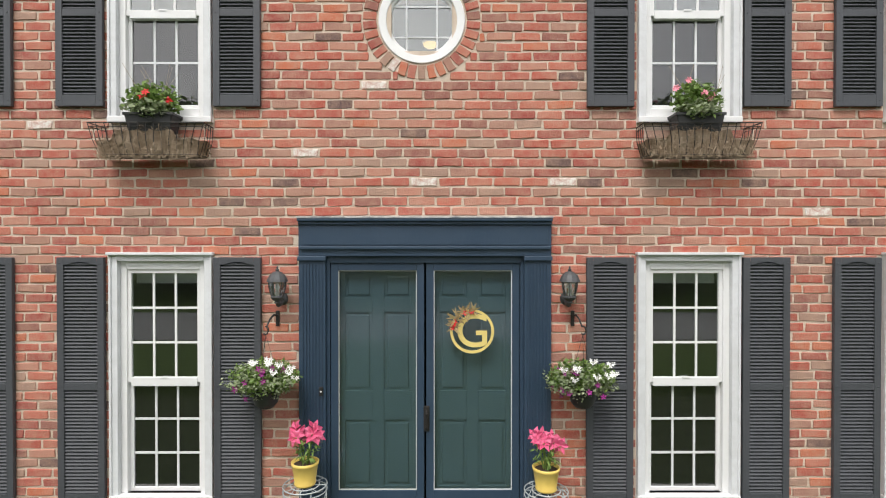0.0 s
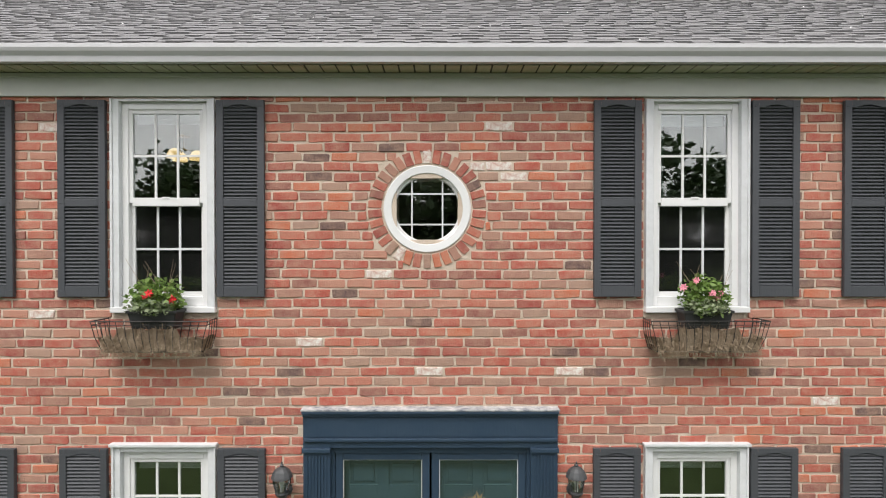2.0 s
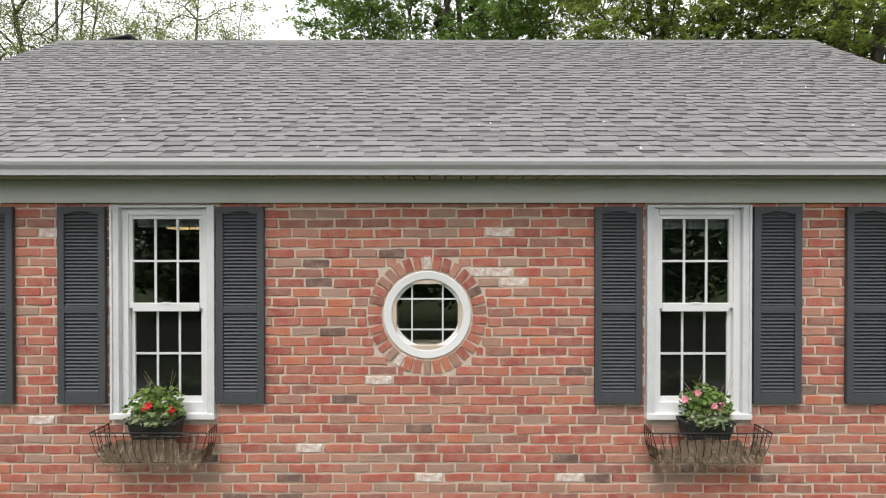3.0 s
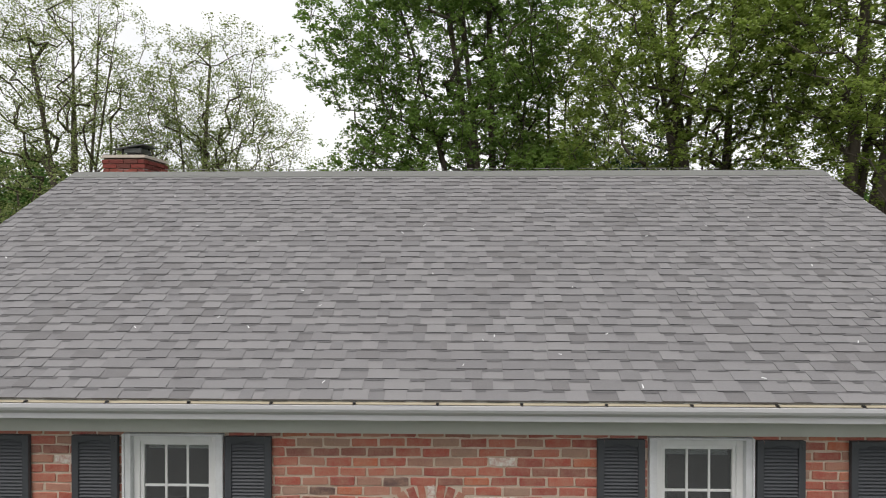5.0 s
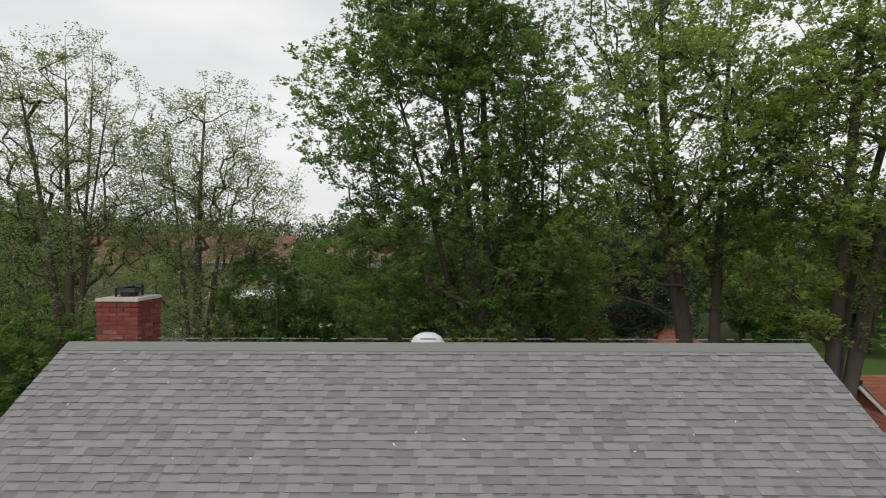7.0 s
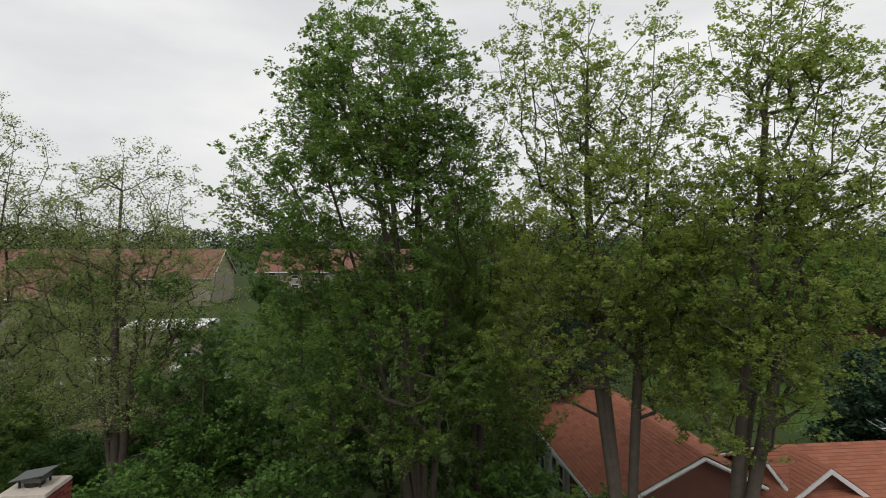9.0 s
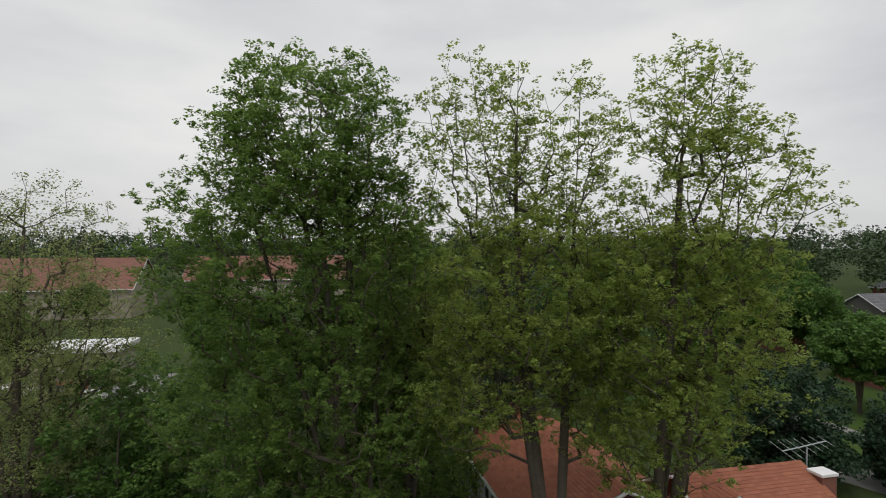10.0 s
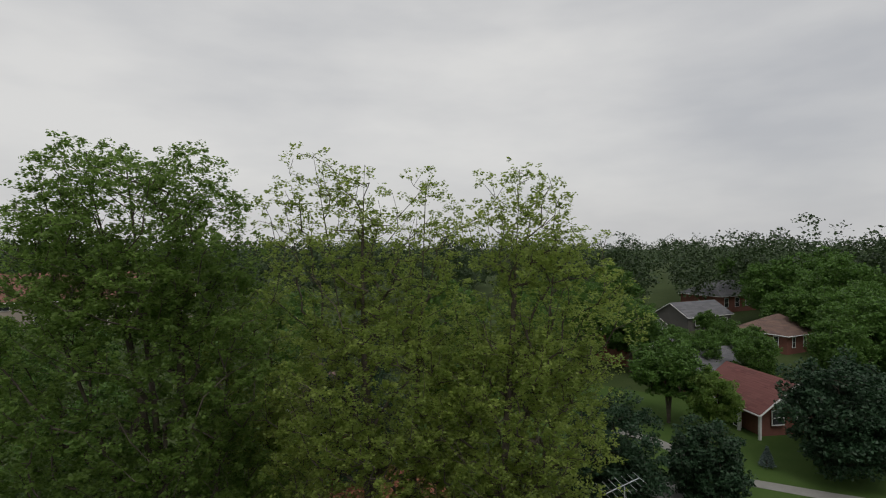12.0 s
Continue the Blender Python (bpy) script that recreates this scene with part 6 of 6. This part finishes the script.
box(bm, -3.65, -3.2, -1.6, 1.8, 0, 3.0)
box(bm, 3.4, 3.85, -1.6, 1.8, 0, 3.0)
part("wall", bm, M_W_TAN, pavilion)
bm = bmesh.new()
box(bm, -4.0, 4.2, -2.8, 2.6, 3.02, 3.5, 0.05)
part("roof", bm, M_WHITE, pavilion)

M_ASPHALT = mat("worn_asphalt", (0.10, 0.10, 0.10), 0.9, spots=(0.16, 0.16, 0.155), scale=0.4, amount=0.6, bump=0.5, bump_scale=40)
M_CONCRETE = mat("pale_concrete", (0.24, 0.235, 0.22), 0.9, spots=(0.17, 0.165, 0.15), scale=0.9, amount=0.6, bump=0.3, bump_scale=25)
M_DIRT = mat("bare_tan_earth", (0.19, 0.13, 0.065), 1.0, spots=(0.07, 0.085, 0.025), scale=0.7, amount=0.8, bump=0.8, bump_scale=20)


def strip(name, line, width, z, material, label, category):
    """A paved strip along a line, a little above the ground."""
    bm = bmesh.new()
    pts = [Vector((*p, 0)) for p in line]
    rows = []
    for i, p in enumerate(pts):
        d = (pts[min(i + 1, len(pts) - 1)] - pts[max(i - 1, 0)]).normalized()
        s = Vector((-d.y, d.x, 0)) * width / 2
        rows.append([bm.verts.new((q.x, q.y, h)) for q in (p + s, p - s) for h in (z, -0.05)])
    for a, b in zip(rows, rows[1:]):
        bm.faces.new((a[0], a[2], b[2], b[0]))
        bm.faces.new((a[1], a[0], b[0], b[1]))
        bm.faces.new((a[2], a[3], b[3], b[2]))
    tagged(new(name, mesh_of(name, bm, material)), label, category, kind="structure")


strip("road", [(-150, -10.8), (0, -10.8), (150, -10.8)], 5.0, 0.015, M_ASPHALT, "grey asphalt road in front of the house", "road")
strip("car_park", [(-57.89, 47.62), (-28.94, 48.1), (-12.54, 49.07)], 11, 0.02, M_CONCRETE, "pale car park behind the garden trees", "car park")
strip("pavement", [(34.51, 31.9), (36.3, 26.89), (36.11, 23.96), (35.26, 18.77), (38.57, 14.14), (43.48, 8.28)], 1.3, 0.03, M_CONCRETE, "pale concrete footpath across the lawns", "footpath")
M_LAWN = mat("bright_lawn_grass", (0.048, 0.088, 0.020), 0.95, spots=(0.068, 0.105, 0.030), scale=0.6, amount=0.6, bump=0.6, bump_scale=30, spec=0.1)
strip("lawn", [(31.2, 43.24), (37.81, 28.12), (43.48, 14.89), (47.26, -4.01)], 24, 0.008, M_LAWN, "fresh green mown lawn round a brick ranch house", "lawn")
strip("driveway", [(27.89, 22.92), (29.78, 20.09), (31.67, 15.36), (32.62, 7.33)], 3.0, 0.025, M_CONCRETE, "concrete driveway between dark trees", "driveway")
strip("garden_earth", [(-19.29, 32.66), (-16.4, 30.25), (-13.98, 28.32), (-13.12, 26.87)], 2.4, 0.02, M_DIRT, "bare tan earth behind the fence", "bare earth")

M_FENCE = mat("weathered_fence_wood", (0.20, 0.165, 0.13), 0.9, spots=(0.30, 0.26, 0.21), scale=4, amount=0.6, bump=0.5, bump_scale=30, grain=(1, 1, 0.1))
fence = thing("fence", "weathered wooden board fence behind the garden", "fence", (-15.05, 19.73, 0))
bm = bmesh.new()
box(bm, -0.065, 0.065, -0.01, 0.01, 0, 1.5, 0.004)
board = mesh_of("board", bm, M_FENCE)
bm = bmesh.new()
box(bm, -0.05, 0.05, -0.05, 0.05, 0, 1.6, 0.006)
post = mesh_of("post", bm, M_FENCE)
fd = Vector((5.2, 4.6, 0))
fl = fd.length
fa = math.atan2(fd.y, fd.x)
for k in range(48):
    o = new("board", board)
    o.parent = fence
    o.matrix_local = Matrix.Translation(fd * (k + 0.5) / 48) @ Matrix.Rotation(fa, 4, "Z")
for k in range(5):
    o = new("post", post)
    o.parent = fence
    o.matrix_local = Matrix.Translation(fd * k / 4 + Vector((-0.05, 0.06, 0))) @ Matrix.Rotation(fa, 4, "Z")
bm = bmesh.new()
tube(bm, [(0, 0, 1.51), tuple(fd + Vector((0, 0, 1.51)))], 0.035, 4)
part("rail", bm, M_W_SIDING, fence, "pale top rail")


def car(loc, turn, color, label):
    """A parked saloon car: shaped body, glasshouse, four wheels."""
    t = thing("parked_car", label, "car", loc, "parked cars")
    t.rotation_euler = (0, 0, radians(turn))
    paint = mat("car_paint", color, 0.25, spots=tuple(c * 0.85 for c in color), scale=1.5, amount=0.3)

    def shell(prof, w0, w1):
        bm = bmesh.new()
        sides = []
        for s in (-1, 1):
            sides.append([bm.verts.new((x, s * (w0 if z < 0.75 else w0 + (w1 - w0) * min(1, (z - 0.75) / 0.65)), z)) for x, z in prof])
        for k in range(len(prof)):
            bm.faces.new((sides[0][k], sides[0][(k + 1) % len(prof)], sides[1][(k + 1) % len(prof)], sides[1][k]))
        bm.faces.new(sides[0])
        bm.faces.new(sides[1][::-1])
        bmesh.ops.bevel(bm, geom=list(bm.edges), offset=0.04, segments=2, affect="EDGES")
        return bm

    part("body", shell([(-2.2, 0.28), (2.2, 0.28), (2.25, 0.62), (2.1, 0.78), (1.1, 0.90), (-1.6, 0.95), (-2.15, 0.88), (-2.25, 0.6)], 0.88, 0.86), paint, t)
    part("windows", shell([(1.05, 0.88), (0.35, 1.36), (-0.9, 1.40), (-1.65, 0.93)], 0.84, 0.66), M_PANE, t)
    part("roof", shell([(0.42, 1.335), (0.30, 1.415), (-0.85, 1.455), (-1.0, 1.375)], 0.84, 0.67), paint, t)
    for x in (-1.35, 1.38):
        for s in (-1, 1):
            bm = bmesh.new()
            lathe(bm, [(0.0001, 0.0), (0.19, 0.01), (0.20, -0.02), (0.31, -0.02), (0.32, 0.02), (0.32, 0.16), (0.30, 0.18), (0.0001, 0.18)], 18, axis="y")
            w = part("wheel", bm, M_POT, t, smooth=True)
            w.location = (x, s * 0.9 - (0 if s < 0 else 0.0), 0.32)
            w.rotation_euler = (0, 0, 0 if s < 0 else math.pi)


for k, (x, y, a, c, l) in enumerate([(-27.98, 46.56, 82, (0.62, 0.63, 0.64), "parked silver saloon car"), (-24.7, 46.37, 85, (0.70, 0.70, 0.69), "parked white saloon car"), (-21.03, 46.95, 84, (0.34, 0.04, 0.035), "parked red saloon car"),
                                     (-17.94, 47.33, 86, (0.60, 0.61, 0.62), "parked silver saloon car"), (-31.84, 51.0, 88, (0.12, 0.13, 0.15), "parked dark grey saloon car"), (-36.66, 46.95, 84, (0.66, 0.66, 0.65), "parked white saloon car")]):
    car((x, y, 0.02), a, c, l)


# ---------------------------------------------------------------- garden trees of the neighbourhood
DARK = "dark broadleaf trees beside the orange-roofed house"
tree("magnolia_tree", (25.34, 19.99, 0), [(0, 0, 6.4)], [(0, 0, 3.6, 2.9, 2.9, 3.0), (0, 0, 1.9, 3.1, 3.1, 1.8)], M_LEAF_D, 420, 75, 0.20, 0.55, 61, "dense dark-green evergreen tree beside a roof", group=DARK, trunk_r=0.2)
tree("magnolia_tree", (30.63, 17.54, 0), [(0, 0, 4.9)], [(0, 0, 2.9, 2.3, 2.3, 2.3), (0, 0, 1.5, 2.5, 2.5, 1.5)], M_LEAF_D, 300, 70, 0.20, 0.5, 62, "smaller dense dark-green evergreen tree by a driveway", group=DARK, trunk_r=0.16)
tree("garden_tree", (41.03, 28.97, 0), [(0, 0, 6.4), (0.6, 0.2, 6.0)], [(0, 0, 4.9, 3.3, 3.3, 2.4)], M_LEAF_E, 300, 70, 0.26, 0.6, 63, "dark round-crowned garden tree on a short trunk", trunk_r=0.18)
tree("garden_tree", (41.78, 24.91, 0), [(0, 0, 5.2)], [(0, 0, 3.4, 2.1, 2.1, 2.3)], M_LEAF_A, 220, 70, 0.22, 0.5, 64, "light-green round garden tree on a lawn", trunk_r=0.14)
tree("garden_tree", (42.35, 15.84, 0), [(0, 0, 7.0), (1.5, 0.5, 6.4)], [(0, 0, 5.0, 4.0, 3.6, 3.2), (3.0, 0.5, 4.2, 3.4, 3.4, 3.2), (-1.0, -1.0, 2.8, 3.2, 3.2, 2.2)], M_LEAF_D, 560, 70, 0.26, 0.7, 65, "broad dark-green garden tree by the footpath", trunk_r=0.26)
tree("garden_tree", (65.69, 24.34, 0), [(0, 0, 9.4), (1, 0.5, 8.5)], [(0, 0, 6.6, 4.6, 4.6, 3.8)], M_LEAF_E, 420, 70, 0.34, 0.8, 66, "broad green garden tree between the houses", trunk_r=0.3)
spruce = thing("small_spruce", "small blue-grey spruce in a mulched bed", "conifer", (39.33, 19.05, 0))
bm = bmesh.new()
tube(bm, [(0, 0, 0), (0, 0, 1.5)], [0.05, 0.01], 6)
part("trunk", bm, M_BARK, spruce)
rs = np.random.RandomState(4)
hh = rs.uniform(0.1, 1.5, 700)
an = rs.uniform(0, math.tau, 700)
rr = (1.55 - hh) * 0.42 * rs.uniform(0.5, 1, 700)
quads("needles", leaves(np.stack([rr * np.cos(an), rr * np.sin(an), hh], 1), np.full(700, 0.06), 4, 0.10, rs), leaf_mat("blue_spruce_needles", (0.08, 0.12, 0.11), (0.16, 0.21, 0.20), 0.1), spruce)

models = [tree("street_tree", (53.0, 44.7, 0), [(0, 0, 8.6), (0.8, 0.3, 7.8)], [(0, 0, 5.6, 3.8, 3.8, 3.4)], M_LEAF_E, 260, 60, 0.36, 0.8, 71, "green leafy tree between the neighbouring houses", group="trees between the houses", trunk_r=0.22),
          tree("street_tree", (69.0, 27.2, 0), [(0, 0, 10.5), (-0.8, 0.3, 9.6)], [(0, 0, 7.0, 3.6, 3.6, 4.2), (0.4, 0, 4.2, 3.4, 3.4, 2.4)], M_LEAF_E, 280, 60, 0.36, 0.85, 72, "dark green leafy tree between the neighbouring houses", group="trees between the houses", trunk_r=0.24)]
mrng = random.Random(14)
SPOTS = [(58.0, 52.0), (46.6, 47.3), (64.6, 66.3), (68.4, 70.1), (90.3, 47.3), (95.0, 37.8), (100.7, 43.5), (106.4, 49.2), (85.5, 79.6), (91.2, 87.2), (112.1, 62.5), (142.5, 58.7), (72.2, 81.5), (60.8, 70.1), (45.6, 56.8), (38.0, 45.4), (95.0, 28.3), (87.4, 20.7), (76.0, 18.8), (106.4, 34.0), (117.8, 45.4), (114.0, 18.8), (-32.3, 56.8), (-43.7, 53.0), (-11.4, 54.9), (-5.7, 62.5), (3.8, 56.8), (11.4, 45.4), (15.2, 62.5), (-51.3, 79.6), (-19.0, 85.3), (0.0, 87.2), (20.9, 32.1), (24.7, 43.5), (28.5, 56.8), (-26.6, 28.3), (-32.3, 35.9), (19.0, 79.6), (-36.1, 91.0), (32.3, 37.8), (-3.8, 34.0)]
for k, (x, y) in enumerate(SPOTS):
    s = mrng.uniform(0.8, 1.25) * (1.2 if x > 95 else 1.0) * (0.85 if x < 20 else 1.0)
    copy_thing(models[k % 2], pose(x + mrng.uniform(-1, 1), y + mrng.uniform(-1, 1), 0, 0, 0, mrng.uniform(0, 360)) @ Matrix.Diagonal((s, s, s * mrng.uniform(0.9, 1.1), 1)))

for k, (x, y, s) in enumerate([(54.8, 29.5, 0.62), (59.5, 34.3, 0.7), (52.9, 34.5, 0.55), (62.9, 40.4, 0.62), (59.5, 24.3, 0.75), (67.1, 38.0, 0.64), (71.8, 44.7, 0.55), (66.2, 48.4, 0.5), (60.5, 44.7, 0.45), (73.7, 31.4, 0.7), (77.5, 48.9, 0.38), (134.2, 69.7, 1.2), (143.7, 92.4, 1.2), (85.1, 57.4, 0.5), (83.2, 33.8, 0.95), (88.8, 41.4, 1.0), (65.2, 54.6, 0.7), (104.0, 56.5, 1.5), (113.4, 52.7, 1.4), (122.9, 62.1, 1.3), (119.1, 37.6, 1.5), (109.6, 26.2, 1.3), (96.4, 18.7, 1.2)]):
    copy_thing(models[(k + 1) % 2], pose(x, y, 0, 0, 0, mrng.uniform(0, 360)) @ Matrix.Diagonal((s, s, s * mrng.uniform(0.9, 1.1), 1)))

# ---------------------------------------------------------------- far woods all round
rs = np.random.RandomState(33)
M_FAR = leaf_mat("far_wood_leaves", (0.022, 0.046, 0.018), (0.070, 0.108, 0.040), 0.2)


def woods(name, spots, heights, size, per, label):
    cen, rad = [], []
    for (x, y), h in zip(spots, heights):
        m = 16
        d = rs.normal(size=(m, 3))
        d /= np.linalg.norm(d, axis=1, keepdims=True)
        cen.append(np.array([x, y, h * 0.58]) + d * rs.uniform(0.3, 1, (m, 1)) ** 0.5 * [h * 0.30, h * 0.30, h * 0.40])
        rad.append(np.full(m, h * 0.12))
    v = leaves(np.concatenate(cen), np.concatenate(rad), per, size, rs, 0.6)
    ob = quads(name, v, M_FAR, None)
    tagged(ob, label, "woods", kind="stuff")


n = 900
ang = radians(90) - np.radians(rs.uniform(-62, 82, n))
dist = 135 + 330 * rs.uniform(0, 1, n) ** 1.4
woods("woods", np.stack([dist * np.cos(ang), dist * np.sin(ang)], 1), rs.uniform(13, 20.0, n) + (ang < 0.75) * rs.uniform(0, 3, n), 0.85, 28, "distant green woodland round the neighbourhood")
n = 330
woods("woods", np.stack([rs.uniform(-75, 75, n), rs.uniform(-31, -18, n)], 1), rs.uniform(6.5, 9.5, n), 0.5, 30, "line of trees across the road")


# ---------------------------------------------------------------- bricks of the front, one by one
BH, BL, PITCH_Z, PITCH_X = 0.0605, 0.1965, 0.0748, 0.2125
Z_BASE = BRICK_TOP - 0.008 - 64 * PITCH_Z
WHITE_SPOTS = [(0.545, 4.60), (0.40, 4.60), (0.37, 4.30), (0.49, 4.23), (-0.93, 2.97), (-0.07, 2.725), (1.02, 2.71), (-0.38, 3.49), (-1.46, 3.29), (-2.86, 4.62), (-3.05, 3.20), (2.94, 2.52)]
brng = random.Random(11)


def spans(z):
    """The stretches of a course at height z that are brick."""
    cuts = [(h[0] - 0.004, h[1] + 0.004) for h in HOLES if h[2] - 0.03 < z < h[3] + 0.012]
    if abs(z - OZ) < 0.462:
        c = math.sqrt(0.462 ** 2 - (z - OZ) ** 2)
        cuts.append((OX - c, OX + c))
    x, out = WALL_X0, []
    for a, b in sorted(cuts):
        if a > x:
            out.append((x, a))
        x = max(x, b)
    return out + [(x, WALL_X1)]


def brick_corners(w, h, x, y, z, rng):
    """A worn brick: an uneven ten-point outline, its front edges rounded back into the joint."""
    e, n = 0.0038, 10
    sk, c = rng.uniform(-0.003, 0.003), [min(w * 0.2, rng.uniform(0.002, 0.009)) for _ in range(4)]
    line = [(-w / 2 + c[0], -h / 2), (rng.uniform(-0.3, 0.3) * w, -h / 2), (w / 2 - c[1], -h / 2), (w / 2, -h / 2 + c[1] * 0.8), (w / 2, h / 2 - c[2] * 0.8),
            (w / 2 - c[2], h / 2), (rng.uniform(-0.3, 0.3) * w, h / 2), (-w / 2 + c[3], h / 2), (-w / 2, h / 2 - c[3] * 0.8), (-w / 2, -h / 2 + c[0] * 0.8)]
    line = [(u + rng.uniform(-0.003, 0.003), v + sk * 2 * u / w + rng.uniform(-0.0032, 0.0032)) for u, v in line]
    front = [(x + u * (1 - 2 * e / w), y + rng.uniform(-0.0012, 0.0012), z + v * (1 - 2 * e / h)) for u, v in line]
    return front + [(x + u, y + 0.0045, z + v) for u, v in line] + [(x + u, 0.03, z + v) for u, v in line]


BRICK_FACES = [tuple(range(10))] + [(k + r, k + r + 10, (k + 1) % 10 + r + 10, (k + 1) % 10 + r) for r in (0, 10) for k in range(10)]
bv, bf = [], []
single = 0
pool = []
for k in range(12):
    me = bpy.data.meshes.new("brick")
    me.from_pydata(brick_corners(BL, BH, 0, 0, 0, brng), [], BRICK_FACES)
    me.materials.append(M_BRICK)
    pool.append(me)
for row in range(-2, 65):
    z = Z_BASE + row * PITCH_Z
    for a, b in spans(z):
        x = WALL_X0 + (PITCH_X / 2 if row % 2 else 0) + brng.uniform(-0.012, 0.012) - PITCH_X
        while x < b:
            w = BL + brng.uniform(-0.008, 0.006)
            gap = PITCH_X - BL
            x0, x1 = max(x, a + 0.003), min(x + w, b - 0.003)
            x += w + gap + brng.uniform(-0.001, 0.002)
            if x1 - x0 < 0.028:
                continue
            cx, y, zz = (x0 + x1) / 2, brng.uniform(-0.003, 0.003), z + brng.uniform(-0.003, 0.003) + 0.004 * math.sin(x * 1.3 + row * 0.21)
            white = any(abs(cx - p) < 0.1 and abs(z - q) < PITCH_Z / 2 for p, q in WHITE_SPOTS)
            full = abs(x1 - x0 - w) < 1e-6
            if white or (full and single < 270 and -1.9 < cx < 1.75 and 2.5 < z < 3.75):
                me = brng.choice(pool)
                o = new("brick", me)
                o.parent = wall_front
                o.matrix_local = Matrix.LocRotScale((cx, y, zz), None, ((x1 - x0) / BL, 1, 1))
                if white:
                    o.data = me.copy()
                    o.data.materials[0] = M_BRICK_W
                    o["label"] = "brick flecked with old white paint"
                single += 1
                continue
            i = len(bv)
            bv += brick_corners(x1 - x0, BH + brng.uniform(-0.003, 0.003), cx, y, zz, brng)
            bf += [tuple(i + q for q in f) for f in BRICK_FACES]
tagged(raw("brickwork", bv, bf, M_BRICKS, wall_front), kind="stuff")
# ring of bricks on end round the round window
N_RING = 34
for k in range(N_RING):
    an = math.tau * (k + 0.5) / N_RING
    me = brng.choice(pool)
    o = new("brick", me)
    o.parent = wall_front
    o.matrix_local = Matrix.LocRotScale((OX + 0.400 * math.cos(an), brng.uniform(-0.006, 0.002), OZ + 0.400 * math.sin(an)), Euler((0, -an + brng.uniform(-0.03, 0.03), 0)), (0.103 / BL, 1, brng.uniform(0.92, 1.04)))
    if k in (8, 22):
        o.data = me.copy()
        o.data.materials[0] = M_BRICK_W
        o["label"] = "brick painted white in part"
